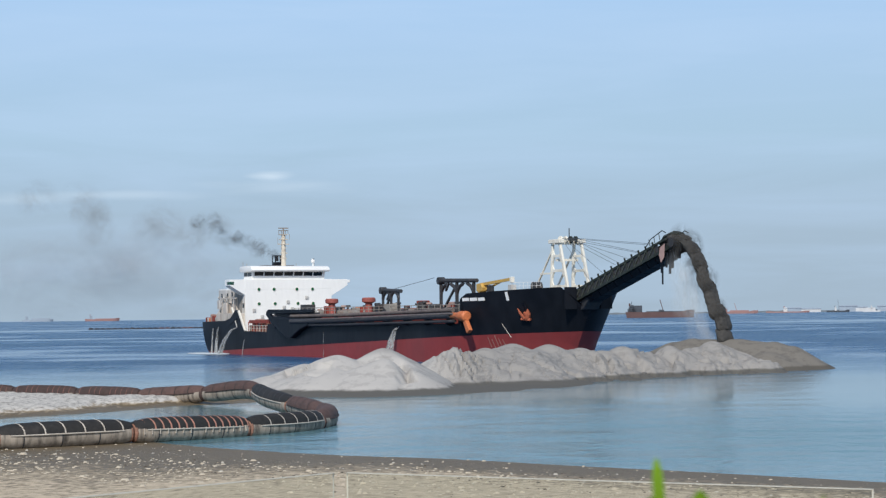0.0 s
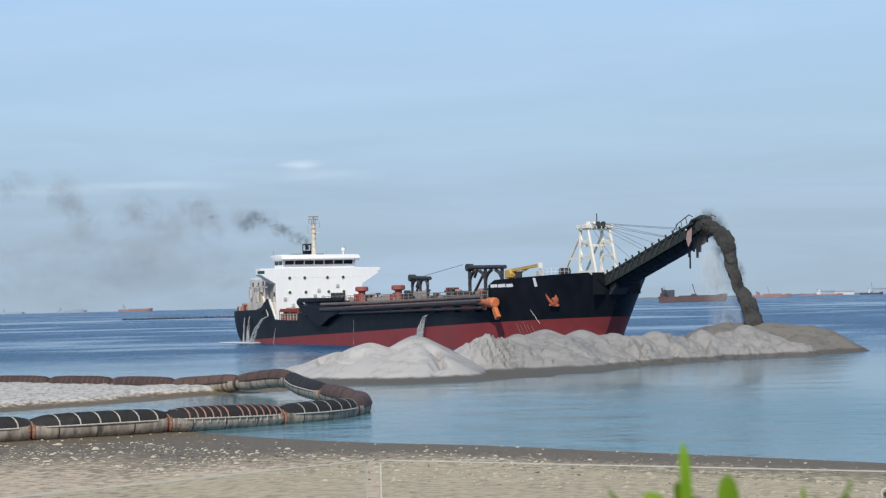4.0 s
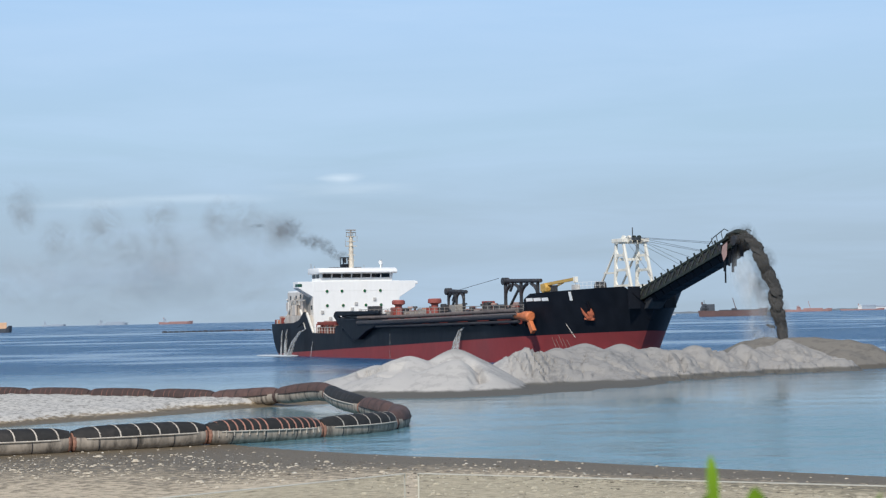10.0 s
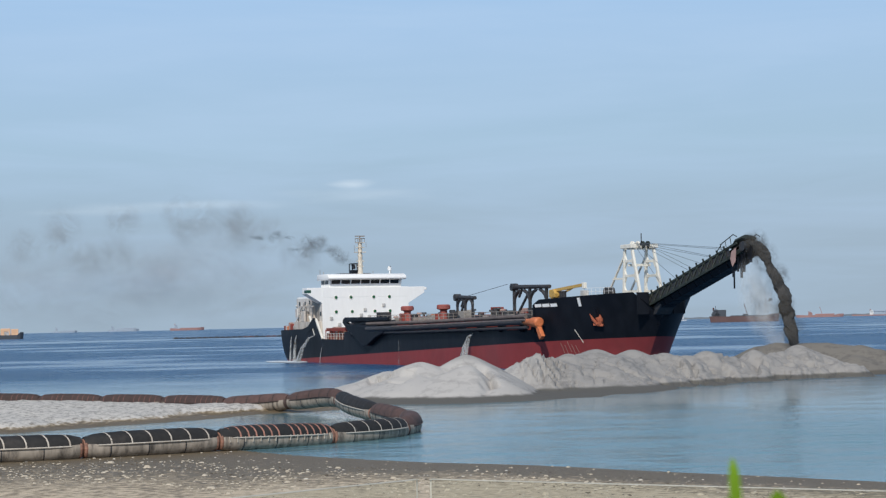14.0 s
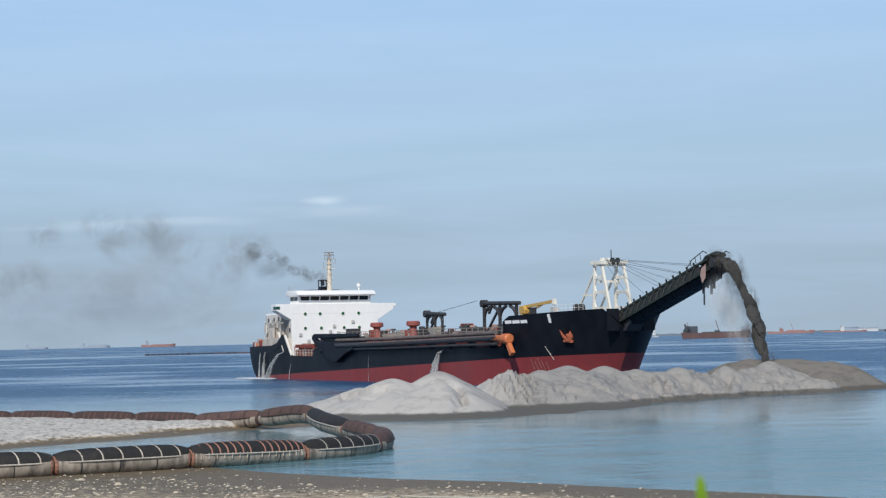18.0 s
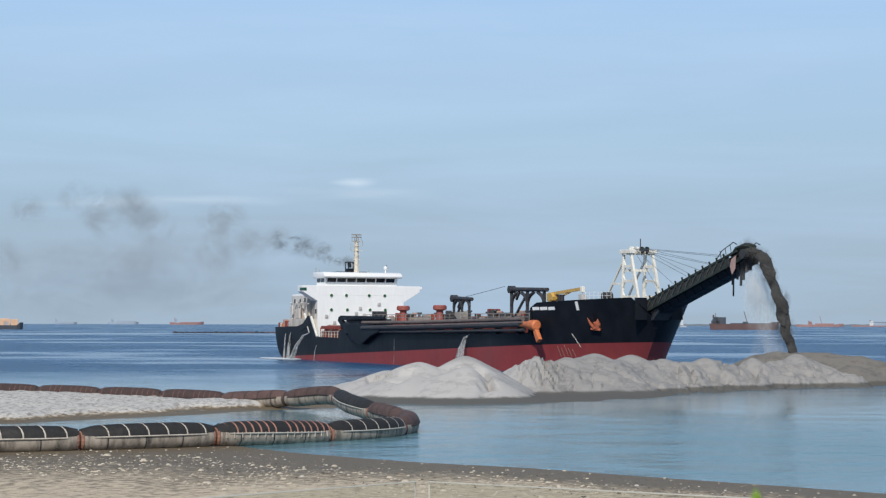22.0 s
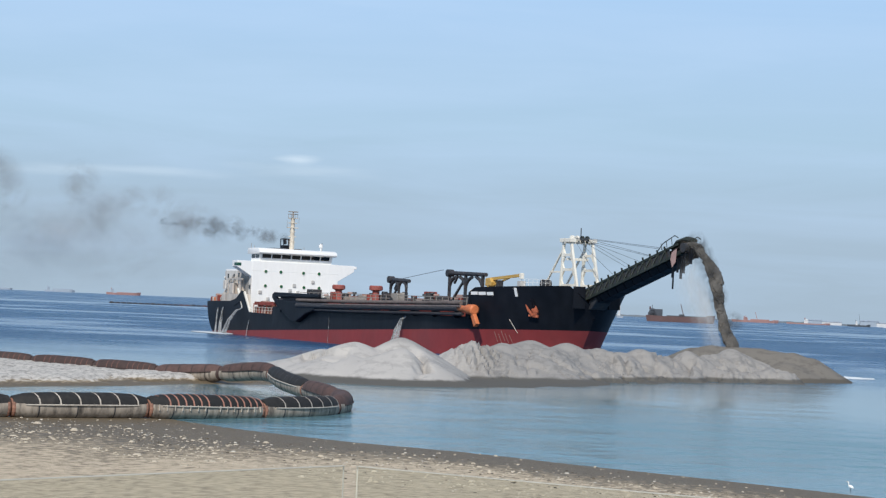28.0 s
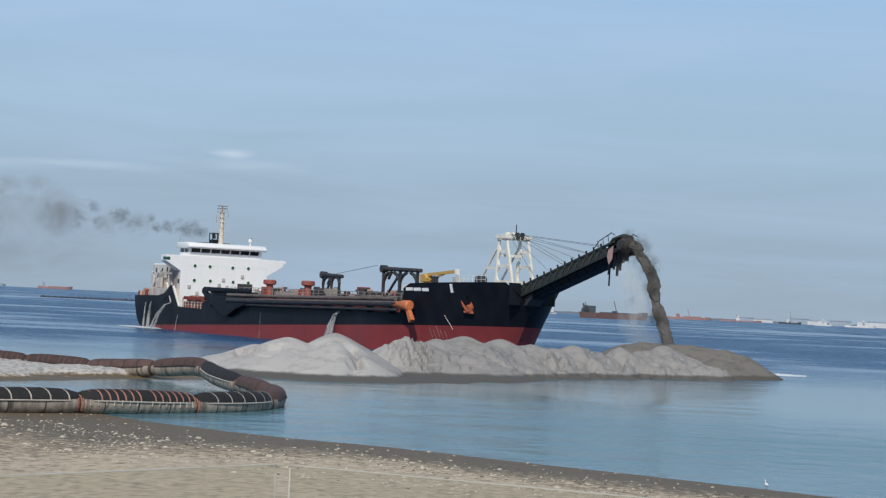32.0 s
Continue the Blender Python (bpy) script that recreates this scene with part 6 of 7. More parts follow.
joint_l, joint_r = glass_point(-2.36, -4.86, 4.2), glass_point(-1.93, -4.83, 4.2)
right_end = glass_point(14.08, -5.42, 3.75)
left_end = glass_point(-13.9, -5.66, 3.62)
joint_r.z = joint_l.z
right_end.z = left_end.z = joint_l.z
glass_panel(joint_r, right_end, "clear frameless glass balustrade panel with a round fitting", True)
glass_panel(left_end, joint_l, "clear frameless glass balustrade panel")
far_left = glass_point(-26, -6.5, 3.1)
far_left.z = joint_l.z
glass_panel(far_left, left_end + (left_end - joint_l).normalized() * 0.04, "clear frameless glass balustrade panel")
outer = right_end + (right_end - joint_r).normalized() * 0.04
end2 = glass_point(29, -6.4, 3.2)
end2.z = joint_l.z
glass_panel(outer, end2, "clear frameless glass balustrade panel")
M_TILE = material("terrace_concrete", (0.36, 0.35, 0.33), 0.8, scale=8, stain_scale=0.9)
solid("terrace_floor", Geo().prism([(-5, -4), (-5, 2.6), (-1.75, 3.35), (-0.15, 4.45), (1.1, 4.0), (4, 2.9), (5, -4)], 2, 4.9, FLOOR), M_TILE, "concrete terrace floor behind the balustrade", "terrace", kind="structure", bevel=0.02)
solid("terrace_wall", Geo().box(-5, 5, -4.4, -4.0, 0.2, 8.4).box(-4.6, 4.6, -4.0, 1.5, 0.2, 4.9), M_TILE, "plain concrete house wall under and behind the terrace", "wall", kind="structure")

stake = thing("green_stake", "thin dark green stake stuck in the beach", "stake", pose(*[55.0 * k for k in (math.sin(radians(-13.87)), math.cos(radians(-13.87)))], 0))
zg = ground_z(stake.location.x, stake.location.y)
part("rod", Geo().tube([(0, 0, zg - 0.2), (0, 0, 1.56)], 0.045, 8), material("dark_green_paint", (0.012, 0.045, 0.03), 0.6), stake)

# ---- shrub close to the camera ----
def leaf_material():
    m = material("fresh_green_leaf", (0.125, 0.228, 0.010), 0.55, grain=0.25, scale=60, stain=0.55, stain_scale=30, dirt=(0.07, 0.15, 0.008), bump=0.1, spread=0.25, spec=0.2)
    b = m.node_tree.nodes["Principled BSDF"]
    b.inputs["Subsurface Weight"].default_value = 0.15
    b.inputs["Subsurface Radius"].default_value = (0.004, 0.006, 0.001)
    return m


M_LEAF = leaf_material()


def leaf(base, tip, width, bend, taper=0.35):
    """A blade with a rounded tip, a crease and some thickness."""
    base, tip = Vector(base), Vector(tip)
    d = tip - base
    side = Vector((1, 0.25, 0)).cross(d).cross(d).normalized()
    face = side.cross(d).normalized()
    g, rows_f, rows_b = Geo(), [], []
    for i in range(15):
        f = i / 14
        w = width * (1.0 - taper * f) * (1 if f < 0.8 else math.sqrt(max(0.03, 1 - ((f - 0.8) / 0.2) ** 2)))
        c = base + d * f + face * (bend * f * f)
        rows_f.append([c - side * w / 2, c + face * (-0.12 * w) - side * w * 0.05, c + side * w / 2])
        rows_b.append([p - face * 0.0006 for p in rows_f[-1]])
    g.grid(rows_f).grid([list(reversed(r)) for r in rows_b])
    return g


shrub = thing("terrace_shrub", "small bright green shrub with strap-shaped leaves on the terrace", "plant")


def near(az, el, d=0.42):
    return Vector((d * math.sin(radians(az)), d * math.cos(radians(az)), 7 + d * math.tan(radians(el))))


# leaf rows: tip bearing and height, foot bearing and height, width in millimetres, distance
TALL_LEAVES = [(7.45, -4.55, 7.41, -8.1, 3.2, 0.42, 0.25), (6.25, -6.0, 7.29, -8.0, 6.4, 0.42, 0.1), (8.59, -5.49, 8.79, -8.4, 7.0, 0.425, 0.35), (10.56, -6.29, 9.94, -7.8, 4.2, 0.43, 0.3), (10.91, -5.87, 11.06, -7.8, 2.3, 0.47, 0.6), (12.18, -6.07, 11.44, -7.8, 4.7, 0.43, 0.4), (12.5, -5.73, 11.74, -6.9, 1.4, 0.43, 0.6), (7.04, -5.7, 7.32, -6.9, 2.8, 0.424, 0.2), (7.66, -6.13, 7.44, -7.5, 3.4, 0.418, 0.3)]
LOW_LEAVES = [(4.89, -7.08, 5.64, -8.1, 4.5, 0.41, 0.3), (5.11, -5.85, 6.54, -8.1, 1.9, 0.5, 0.4), (11.34, -6.11, 11.09, -7.2, 1.7, 0.47, 0.5), (6.17, -7.4, 6.44, -8.5, 5.3, 0.42, 0.2), (12.12, -6.9, 11.74, -8.3, 4.8, 0.425, 0.2), (9.35, -7.15, 9.24, -8.5, 4.8, 0.42, 0.2), (7.96, -7.25, 7.64, -8.5, 5.3, 0.42, 0.2), (10.79, -7.3, 10.44, -8.5, 4.8, 0.425, 0.2)]
for ta, te, fa, fe, w, d, thin in TALL_LEAVES + LOW_LEAVES:
    ob = part("leaf", leaf(near(fa, fe, d), near(ta, te, d), w / 1000, random.uniform(-0.004, 0.004), thin), M_LEAF, shrub, smooth=True)
M_STALK = material("green_stem", (0.11, 0.17, 0.04), 0.7, scale=40)
for fa, fe in ((6.9, -7.9), (8.6, -8.5), (10.6, -8.4), (5.7, -8.6)):
    p = near(fa, fe)
    part("stem", Geo().tube([p, p + Vector((0, 0.01, -0.10)), Vector((0.065, 0.43, 6.45)), Vector((0.06, 0.43, 6.0))], [0.002, 0.003, 0.004, 0.006], 8), M_STALK, shrub, smooth=True)
planter = thing("planter", "tall terracotta planter on the terrace floor", "planter")
part("pot", Geo().tube([(0.06, 0.43, FLOOR), (0.06, 0.43, FLOOR + 0.03), (0.06, 0.43, FLOOR + 0.42), (0.06, 0.43, FLOOR + 0.46)], [0.12, 0.13, 0.17, 0.18], 20), material("terracotta", (0.36, 0.15, 0.08), 0.8, scale=20), planter, smooth=True)

# ---- egret at the water's edge ----
egret = thing("egret", "small white egret standing at the water's edge", "bird", pose(20.8, 74.2, 0.02, 0, 0, 200))


def small(g, k=0.8):
    """The same shape at a smaller size."""
    g.v = [(p[0] * k, p[1] * k, p[2] * k) for p in g.v]
    return g


M_FEATHER = material("white_feather", (0.9, 0.9, 0.89), 0.8, scale=30, stain=0.1)
part("body", small(Geo().tube([(-0.17, 0, 0.16), (-0.10, 0, 0.19), (0, 0, 0.23), (0.09, 0, 0.27), (0.13, 0, 0.30)], [0.01, 0.06, 0.085, 0.06, 0.02], 12)), M_FEATHER, egret, smooth=True)
part("neck", small(Geo().tube([(0.10, 0, 0.28), (0.13, 0, 0.34), (0.10, 0, 0.40), (0.13, 0, 0.46), (0.17, 0, 0.47)], [0.035, 0.025, 0.022, 0.03, 0.02], 10)), M_FEATHER, egret, smooth=True)
part("bill", small(Geo().tube([(0.17, 0, 0.47), (0.26, 0, 0.455)], [0.012, 0.002], 8)), M_YELLOW, egret)
for y in (-0.03, 0.03):
    part("leg", small(Geo().tube([(0.02, y, 0.2), (0.0, y, 0.1), (0.02, y, -0.02)], 0.008, 6)), M_STEEL, egret)

# ---- shell litter and pebbles on the beach ----
M_SHELL = material("bleached_shell", (0.60, 0.56, 0.48), 0.7, scale=20, stain=0.4, stain_scale=6, spread=0.2)
M_PEBBLE = material("dark_pebble", (0.11, 0.092, 0.068), 0.8, scale=20, stain=0.3, stain_scale=6, spread=0.3)


def shell_shape(g, c, w, h, turn, flat):
    """A low irregular six-sided cap."""
    n = 6
    ring = [(c[0] + w * (0.75 + 0.5 * random.random()) * math.cos(turn + k * 2 * math.pi / n), c[1] + w * flat * (0.75 + 0.5 * random.random()) * math.sin(turn + k * 2 * math.pi / n), c[2]) for k in range(n)]
    top = [(c[0] + (p[0] - c[0]) * 0.5, c[1] + (p[1] - c[1]) * 0.5, c[2] + h) for p in ring]
    g.add(ring + top, [tuple(range(n, 2 * n))] + [(k, (k + 1) % n, n + (k + 1) % n, n + k) for k in range(n)])


def litter(name, count, mat, lo, hi, size, label, seed):
    random.seed(seed)
    g = Geo()
    made = 0
    while made < count:
        x = random.uniform(-30, 26)
        d = random.uniform(lo, hi) if random.random() < 0.75 else random.uniform(0.3, 26)
        y = lerp(SHORE, x) - d
        if y < 50:
            continue
        # drift lines and clusters
        if noise.noise((x * 0.25, d * 0.6, seed)) + random.uniform(-0.35, 0.35) < 0.0:
            continue
        w = size * random.lognormvariate(0, 0.45)
        shell_shape(g, (x, y, ground_z(x, y) - 0.005), w, w * random.uniform(0.25, 0.6), random.uniform(0, 6), random.uniform(0.4, 1.0))
        made += 1
    return solid(name, g, mat, label, "litter", kind="stuff")


litter("shell_litter", 560, M_SHELL, 5.0, 17, 0.038, "bleached shells and coral scattered along the beach", 21)
litter("pebble_litter", 3000, M_PEBBLE, 6.0, 18.0, 0.03, "dark pebbles and weed scattered along the tide line", 22)
litter("sand_clump_litter", 2600, material("dry_sand_clump", (0.52, 0.455, 0.355), 0.95, scale=12, spread=0.2), 10.0, 26.0, 0.05, "small dry clumps of sand on the beach", 23)

# ---- sailing boat on the horizon ----
sx, sy = bearing(5.98, 3000)
boat = thing("sailing_boat", "small white sailing boat far out on the sea", "boat", pose(sx, sy, 0, 0, 0, 20))
part("hull", far_hull(12, 3.5, 1.8, 1.4), M_FARWHITE, boat)
part("mast", Geo().tube([(0.5, 0, 1.0), (0.5, 0, 20)], 0.25, 6), M_FARPALE, boat)
part("sail", Geo().add([(0.4, 0, 3), (0.4, 0, 19.5), (-5, 0.6, 3), (0.4, 0.15, 3), (0.4, 0.15, 19.5), (-5, 0.75, 3)], [(0, 1, 2), (5, 4, 3), (0, 3, 4, 1), (1, 4, 5, 2), (2, 5, 3, 0)]), M_FARWHITE, boat)

# ---- small breaking wave off the end of the heap ----
wave_crest = thing("breaking_wave", "thin white crest of a small breaking wave", "wave")
random.seed(31)
curl = Geo()
for i in range(60):
    f = (i + random.random()) / 60
    x, w = -2.6 + 4.6 * f, 0.24 * (1 - 0.7 * f) * random.uniform(0.7, 1.4)
    y = 0.15 * math.sin(f * 9) + 1.6 * f * f + random.gauss(0, 0.12)
    curl.add([(x + w * 1.9 * math.cos(k * math.pi / 3), y + w * math.sin(k * math.pi / 3), 0.0) for k in range(6)] + [(x, y, 0.08 + w * 0.8)], [(k, (k + 1) % 6, 6) for k in range(6)])
tagged(part("foam", curl, M_FOAM, wave_crest), kind="stuff")


# ---- what moves: the ship, the falling sand, the smoke ----
def lump(seed, a, b, mat=M_SANDDARK):
    """A rough billow of falling sand, long along x, with loose grains round it."""
    bm = bmesh.new()
    bmesh.ops.create_icosphere(bm, subdivisions=4, radius=1)
    for v in bm.verts:
        n = 1 + 0.26 * noise.noise(v.co * 1.4 + Vector((seed * 7.1, 0, 0))) + 0.16 * noise.noise(v.co * 3.1 + Vector((0, seed * 5.3, 0))) + 0.07 * noise.noise(v.co * 8 + Vector((0, seed * 5.3, 0)))
        v.co = Vector((v.co.x * a, v.co.y * b, v.co.z * b * 0.5)) * n
    rnd = random.Random(seed)
    for _ in range(160):
        c = Vector((rnd.uniform(-1.1, 1.1) * a, rnd.gauss(0, 0.62) * b, rnd.gauss(-0.1, 0.4) * b))
        w = rnd.uniform(0.008, 0.02)
        q = Euler([rnd.uniform(0, 6) for _ in range(3)]).to_matrix()
        vs = [bm.verts.new(c + q @ (Vector(p) * w)) for p in ((1, 1, 1), (-1, -1, 1), (-1, 1, -1), (1, -1, -1))]
        for f in ((0, 1, 2), (0, 3, 1), (0, 2, 3), (1, 3, 2)):
            bm.faces.new([vs[k] for k in f])
    me = bpy.data.meshes.new("sand_clod")
    bm.to_mesh(me)
    bm.free()
    me.polygons.foreach_set("use_smooth", [True] * len(me.polygons))
    me.materials.append(mat)
    return me


def puff(name, mat, seed, bulge=0.35):
    """A curved scrap of smoke or spray, one metre in radius, bulging and rumpled."""
    g = Geo()
    rows = []
    for i in range(9):
        r = i / 8
        rows.append([(r * math.cos(k * math.pi / 10), -bulge * (1 - r * r) + 0.6 * bulge * r * noise.noise((2 * r * math.cos(k * math.pi / 10), 2 * r * math.sin(k * math.pi / 10), seed)), r * math.sin(k * math.pi / 10)) for k in range(21)])
    g.grid(rows)
    me = bpy.data.meshes.new(name)
    me.from_pydata(g.v, [], g.f)
    me.polygons.foreach_set("use_smooth", [True] * len(me.polygons))
    me.materials.append(mat)
    return me


HEAD = C1 - CD * 0.3 + CU * 0.55
V0 = Vector((5.7, 0, 1.45))


def fall(t, wob):
    """Place and way of a clod t seconds after it left the belt, in the ship's space."""
    p = HEAD + V0 * t + Vector((0, wob * t, -4.9 * t * t))
    d = V0 + Vector((0, wob, -9.8 * t))
    return p, d


def aim(p, d, spin):
    d = d.normalized()
    up = Vector((0, 1, 0))
    z = d.cross(up).normalized()
    m = Matrix((d, up, z)).transposed().to_4x4()
    return Matrix.Translation(p) @ m @ pose(0, 0, 0, spin)


def motions():
    walk(ship, [(r[0], ship_pose(r[0])) for r in SHIP_ROWS])

    # sand: each clod rides up the belt, flies off its end, drops on the heap and stays buried there
    stream = thing("sand_stream", "thick dark stream of wet sand pouring from the conveyor", "sand")
    clods = [lump(i, 1.4 + 0.12 * (i % 3), (1.12, 0.98, 0.84, 1.04, 0.70, 0.90)[i]) for i in range(6)]
    clods += [lump(i + 20, 1.4 + 0.12 * (i % 3), (0.94, 0.82, 0.70, 0.86, 0.60, 0.76)[i]) for i in range(6)]
    # clods that leave after 22.5 s take the paler brown colour
    clods += [lump(i, 1.4 + 0.12 * (i % 3), (0.98, 0.84, 0.70, 0.90, 0.62, 0.78)[i], M_SANDPALE) for i in range(6)]
    rnd = random.Random(4)
    gap, T_FALL = 0.105, 1.84
    count = int((32 + T_FALL) / gap)
    foot, hold = C0 + CD * 1.2 - CU * 0.05, Vector((104.0, 0, 5.0))
    for i in range(count):
        te = -T_FALL + 0.02 + i * gap
        wave = math.sin(i * 0.83) + 0.6 * math.sin(i * 0.37 + 1)
        ob = tagged(new("clod", clods[(0 if wave > 0.7 else 3 if wave > 0 else 1 if wave > -0.7 else 2) + (0 if te < 3.5 else 6) if te < 13 else (12 if te > 22.5 else 6) + (1 if wave > 0.6 else 5 if wave > -0.4 else 4)]), kind="stuff")
        ob.parent = stream
        push, wob, spin = 0.32 * wave + rnd.gauss(0, 0.04), rnd.gauss(0, 0.08), rnd.uniform(-14, 14) + 180 * (i % 2)
        jig = Vector((rnd.gauss(0, 0.06), rnd.gauss(0, 0.08), rnd.gauss(0, 0.05)))

        def flight(k):
            p, d = fall(k, wob)
            return p + Vector((push * k, 0, 0)) + jig * min(1, k * 3), d

        rows = []
        if te > 5.6:
            rows += [(0.0, ship_pose(0) @ aim(hold, CD, spin))]
            if te > 7.2:
                rows += [(te - 7.0, ship_pose(te - 7.0) @ aim(hold, CD, spin))]
            rows += [(te - 5.4 + 5.4 * k, ship_pose(te - 5.4 + 5.4 * k) @ aim(foot.lerp(HEAD - CU * 0.6, k), CD, spin)) for k in (0, 0.3, 0.6, 0.85, 0.96)]
        elif te > 0.12:
            rows += [(te * k, ship_pose(te * k) @ aim(foot.lerp(HEAD - CU * 0.6, 1 - te * (1 - k) / 5.4), CD, spin)) for k in (0, 0.4, 0.75, 0.93) if k == 0 or te > 1]
        elif te <= 0:
            p, d = flight(-te)
            rows.append((0.0, ship_pose(0) @ aim(p, d, spin)))
        for j in range(9):
            k = j * T_FALL / 8
            if 0.04 < te + k <= 32:
                p, d = flight(k) if j else (HEAD - CU * 0.45, CD)
                rows.append((te + k, ship_pose(te + k) @ aim(p, d, spin)))
        if 0.05 < 32 - te < T_FALL and rows[-1][0] < 31.97:
            p, d = flight(32 - te)
            rows.append((32.0, ship_pose(32) @ aim(p, d, spin)))
        end = te + T_FALL + 0.12
        if 0.05 < end < 32:
            p, d = flight(T_FALL)
            rows.append((end, ship_pose(end) @ aim(Vector((p.x, p.y, -0.6)), d, spin)))
        if rows[0][0] > 0:
            rows.insert(0, (0.0, ship_pose(0) @ aim(foot.lerp(HEAD - CU * 0.6, min(1, 1 - te / 5.4)), CD, spin)))
        rows.append((32.0 if rows[-1][0] < 31.95 else 32.1, rows[-1][1]))
        walk(ob, rows)

    # the egret walks in along the water's edge
    walk(egret, [(0.0, pose(20.8, 74.2, 0.02, 0, 0, 150)), (23.0, pose(19.3, 75.3, 0.02, 0, 0, 150)), (24.0, pose(18.57, 75.7, 0.02, 0, 0, 140)), (25.5, pose(18.28, 76.15, 0.02, 0, 0, 130)), (28.0, pose(17.96, 77.0, 0.02, 0, 0, 150)), (29.0, pose(17.62, 76.9, 0.02, 0, 0, 190)), (32.0, pose(17.12, 75.9, 0.02, 0, 0, 220))])
    # a small wave breaks at the end of the heap
    walk(wave_crest, [(0.0, pose(54.6, 231.0, -0.5)), (17.0, pose(54.6, 231.0, -0.5)), (22.0, pose(54.6, 231.0, 0.0)), (32.0, pose(55.0, 231.2, 0.02))])

    # pale spray that trails behind the stream
    veil = thing("spray_veil", "thin pale veil of spray behind the falling sand", "spray")
    sheets = [puff("spray_sheet", M_SPRAY, 40 + s) for s in range(3)]
    gap, T_V = 0.22, 2.0
    for i in range(int((32 + T_V) / gap)):
        te = -T_V + i * gap + 0.01
        ob = tagged(new("spray_tuft", sheets[i % 3]), kind="stuff")
        ob.parent = veil
        ob.scale = (rnd.uniform(2.2, 3.2), 1.0, rnd.uniform(3.0, 4.2))
        start = HEAD + Vector((rnd.uniform(1.0, 2.0), rnd.gauss(0, 0.3), -4.2))
        speed = 1.2 + 3.6 * rnd.random() ** 0.8
        face = pose(0, 0, 0, 0, rnd.uniform(-12, 4), 64 + rnd.uniform(-15, 15))

        def drop(k):
            return Matrix.Translation(start + Vector((speed * k, 0, -1.6 * k - 2.5 * k * k))) @ face

        rest = Matrix.Translation(Vector((0, 0, -9))) @ drop(T_V)
        rows = [(0.0, ship_pose(0) @ (drop(-te) if te <= 0 else rest))]
        if te > 0.4:
            rows.append((te - 1.0 / FPS, ship_pose(te) @ rest))
        for j in range(6):
            k = j * T_V / 5
            if 0.05 < te + k < 31.9 and te + k > rows[-1][0] + 0.5 / FPS:
                rows.append((te + k, ship_pose(te + k) @ drop(k)))
        if 0.1 < te + T_V + 0.15 < 31.9:
            rows.append((te + T_V + 0.15, ship_pose(te + T_V) @ drop(T_V * 1.2)))
        rows.append((32.0, rows[-1][1]))
        walk(ob, rows)

    # dark dust round the stream
    dust = thing("sand_dust", "soft dark dust round the falling sand", "dust")
    scraps = [puff("dust_scrap", M_DUST, 70 + s) for s in range(3)]
    for i in range(int((32 + T_FALL) / 0.3)):
        te = -T_FALL + 0.05 + i * 0.3
        ob = tagged(new("dust_tuft", scraps[i % 3]), kind="stuff")
        ob.parent = dust
        r = rnd.uniform(1.3, 2.1)
        ob.scale = (r, r, r * rnd.uniform(1.0, 1.5))
        off = Vector((rnd.gauss(-0.5, 0.6), rnd.gauss(-0.2, 0.35), rnd.gauss(0, 0.3)))
        near_side = Vector((1.3, -0.6, 0))
        face = pose(0, 0, 0, 0, 0, 64 + rnd.uniform(-20, 20))

        def trail(k):
            return Matrix.Translation(fall(k, 0)[0] + near_side * min(1, 0.2 + k) + off * (0.2 + 0.5 * k)) @ face

        rest = Matrix.Translation(Vector((0, 0, -8))) @ trail(T_FALL)
        rows = [(0.0, ship_pose(0) @ (trail(-te) if te <= 0 else rest))]
        if te > 0.4:
            rows.append((te - 1.0 / FPS, ship_pose(te) @ rest))
        for j in range(7):
            k = j * T_FALL / 6
            if 0.05 < te + k < 31.9 and te + k > rows[-1][0] + 0.5 / FPS:
                rows.append((te + k, ship_pose(te + k) @ trail(k)))
        if 0.1 < te + T_FALL + 0.2 < 31.9:
            rows.append((te + T_FALL + 0.2, ship_pose(te + T_FALL) @ Matrix.Translation(Vector((0, 0, -5))) @ trail(T_FALL)))
        rows.append((32.0, rows[-1][1]))
        walk(ob, rows)

    # smoke: scraps of soot leave the funnel, rise, billow apart and drift off downwind
    plume = thing("smoke_plume", "thin black exhaust smoke billowing from the funnel", "smoke")
    tufts = [puff("soot_scrap", M_SMOKE, s, 0.01) for s in range(5)] + [puff("smoke_scrap", M_SMOKETHIN, s, 0.02) for s in range(3)]
    rnd = random.Random(9)
    gap, life = 0.36, 17.0
    for i in range(int((32 + life) / gap)):
        te = -life + i * gap
        gust = 0.55 * math.sin(te * 1.05 + 0.8) + 0.45 * math.sin(te * 2.3 + 1)
        big = i % 5 == 0
        ob = tagged(new("soot_tuft", tufts[rnd.randrange(5, 8) if big else rnd.randrange(5)]), kind="stuff")
        ob.parent = plume
        r = rnd.uniform(3.4, 5.4) if big else rnd.uniform(1.2, 1.9) + 0.5 * max(0, gust)
        ob.scale = (r * rnd.uniform(1.0, 1.35), r * 0.7, r)
        high = 8.0 - 4.8 * smoothstep(12, 24, te)
        wind = 2.5 + 1.0 * smoothstep(16, 26, te)
        drift = Vector((-wind - 0.35 * gust + rnd.gauss(0, 0.12), rnd.gauss(0, 0.3), rnd.gauss(0, 0.10)))
        lift = high * (1 + 0.36 * gust) + rnd.gauss(0, 0.3)
        side = Vector((rnd.gauss(0, 0.5), rnd.gauss(0, 0.5), rnd.gauss(0, 0.45)))
        yaw, tilt, fade = rnd.uniform(-20, 20), rnd.uniform(-40, 40), rnd.uniform(2.0, 5.5) + 3.0 * smoothstep(16, 26, te)

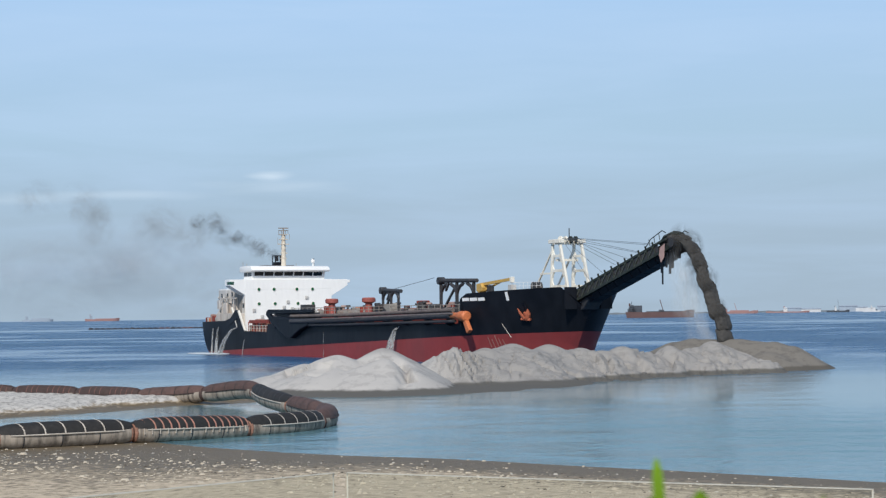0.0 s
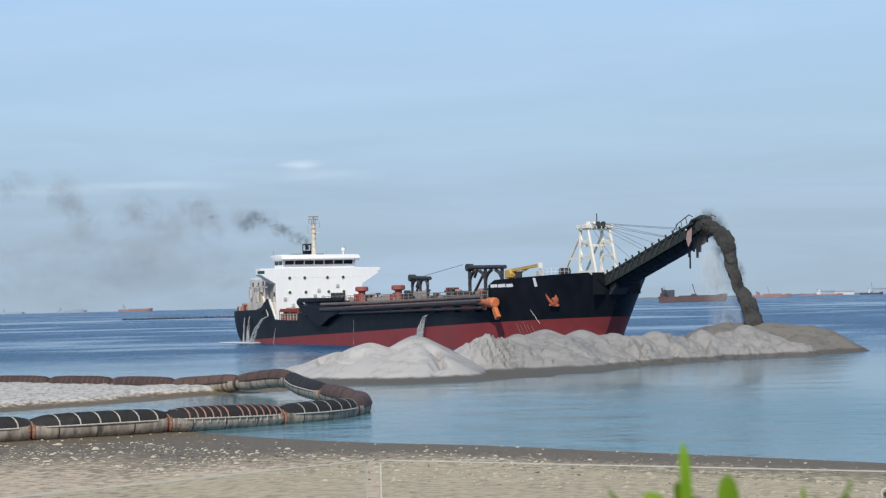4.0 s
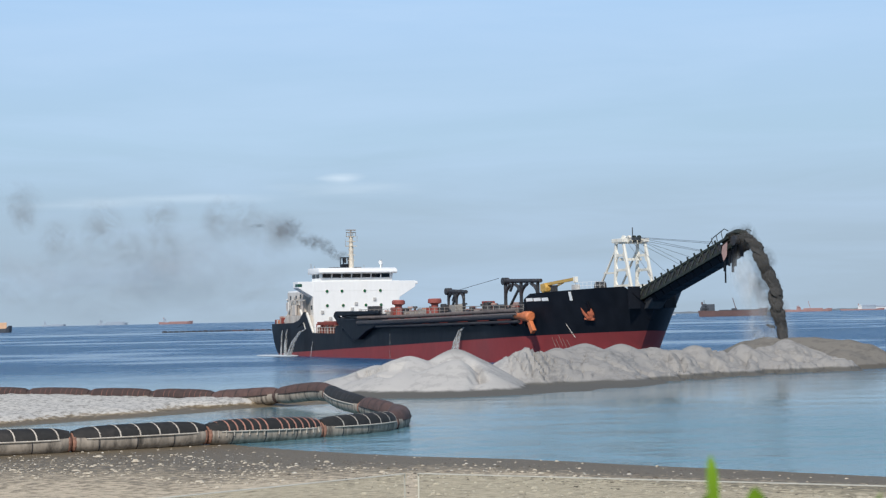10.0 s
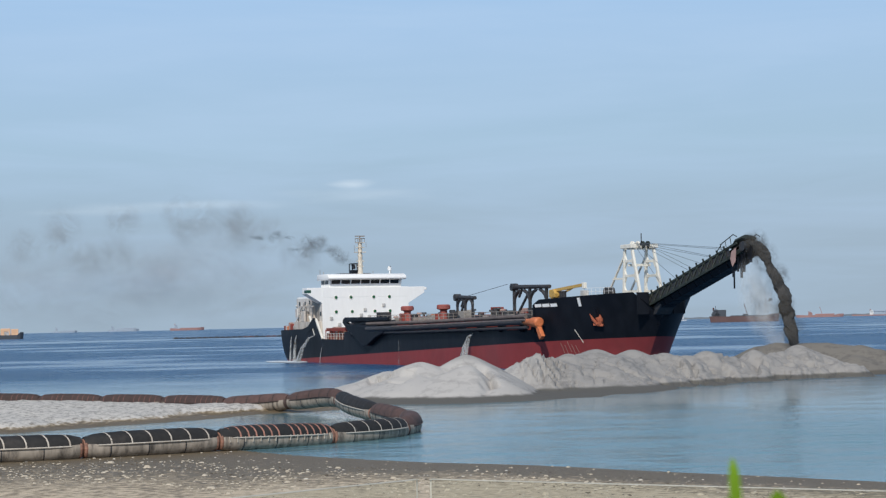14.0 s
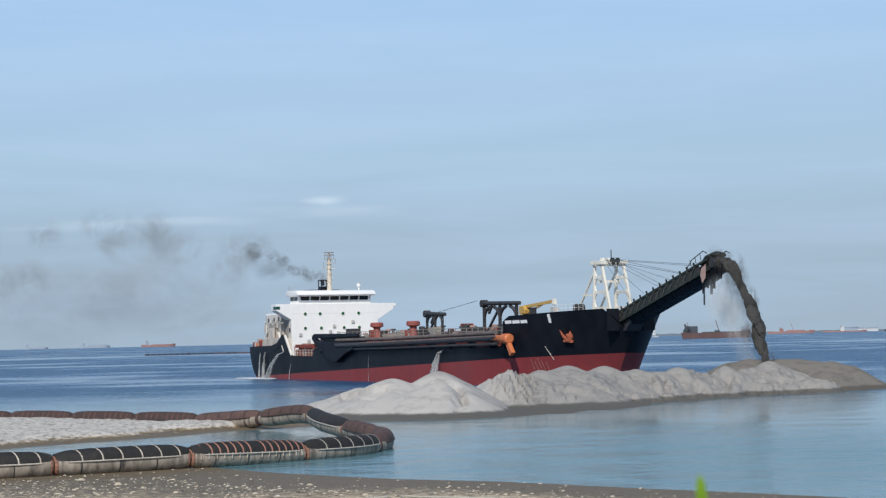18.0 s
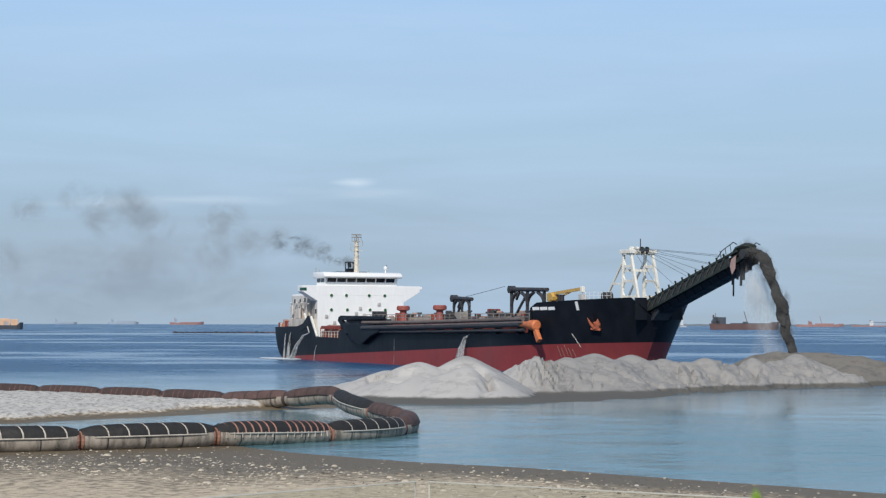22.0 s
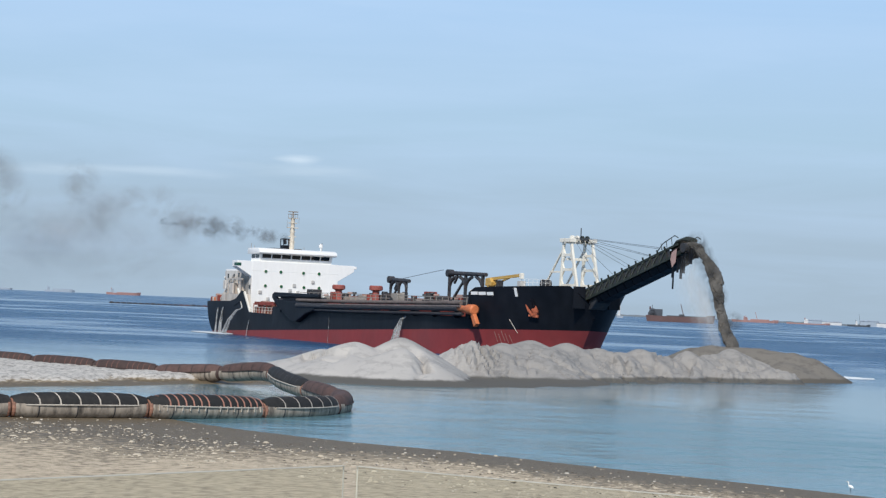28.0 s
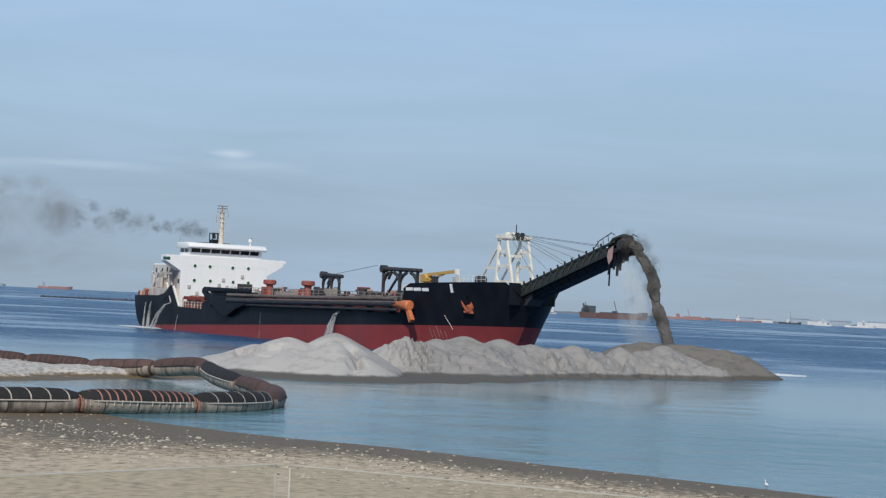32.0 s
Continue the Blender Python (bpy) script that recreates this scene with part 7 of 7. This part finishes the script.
        def at(age, t):
            foot = ship_pose(max(0, min(32, t - age))) @ Vector((1.6, 0.2, 18.1))
            flat = 1 - smoothstep(1.0, 5.5, age) if big else smoothstep(fade, fade + 3.0, age)
            p = foot + drift * age + side * (0.12 + (0.36 if big else 0.24) * age) + Vector((0.9 * gust * (1 - math.exp(-age / 3)), 0, lift * (1 - math.exp(-age / 4.2))))
            return Matrix.Translation(p + Vector((-1.8 if big else 0, 0, 0))) @ pose(0, 0, 0, 87.6 * flat, tilt * (1 - flat), yaw * (1 - flat))

        rest = pose(0, 0, 0, 87.6 if big else 0, 0 if big else tilt, 0 if big else yaw)
        rows = []
        a0 = 2.2 if big else 0.0   # the wide scraps unfold inside the plume
        if te + a0 > 0.1:
            rows.append((0.0, Matrix.Translation(ship_pose(0) @ Vector((1.6, 0.2, 9.0))) @ rest))
            if te + a0 > 0.4:
                rows.append((te + a0 - 0.06, Matrix.Translation(ship_pose(min(32, te + a0)) @ Vector((1.6, 0.2, 9.0))) @ rest))
        a0 = max(a0, -te)
        for age in [a0 + m * 0.8 for m in range(5)] + [a0 + 4 + m * 2.4 for m in range(14)]:
            t = te + age
            if 0 <= t < 31.9 and (big or age < fade + 2.3):
                rows.append((t, at(age, t)))
        gone = te + fade + 2.3   # a small scrap has thinned to nothing
        if big and te + 2.2 > 31.8:
            rows = rows[:1] + [(32.0, rows[0][1])]
        elif big or gone > 31.9:
            rows.append((32.0, at(32 - te, 32.0)))
        else:
            if gone > 0.1:
                rows.append((gone, at(fade + 2.3, gone)))
            rows += [(max(0.0, gone + 0.04), Matrix.Translation(ship_pose(0) @ Vector((-2, 0.2, 7.0))) @ rest), (32.0, Matrix.Translation(ship_pose(32) @ Vector((-2, 0.2, 7.0))) @ rest)]
        walk(ob, rows)

    # thin old smoke that hangs over the water downwind
    veil = thing("smoke_haze", "thin grey-brown haze of old smoke over the sea", "smoke")
    wisps = [puff("haze_scrap", M_HAZE, 60 + s) for s in range(3)]
    for i in range(16):
        ob = tagged(new("haze_wisp", wisps[i % 3]), kind="stuff")
        ob.parent = veil
        ob.scale = (rnd.uniform(11, 18), 6, rnd.uniform(7, 11))
        far = 12 + i * 7.4 + rnd.uniform(-3, 3)
        start = ship_pose(0) @ Vector((0, 0, 13)) + Vector((-far, rnd.uniform(-8, 8), rnd.gauss(0.0, 2.5) + min(far, 50) * 0.08))
        turned = pose(0, 0, 0, 0, rnd.uniform(-25, 25), rnd.uniform(-25, 25))
        walk(ob, [(0.0, Matrix.Translation(start) @ turned), (32.0, Matrix.Translation(start + Vector((-20, 0, rnd.uniform(-0.5, 1.5)))) @ turned)])


motions()
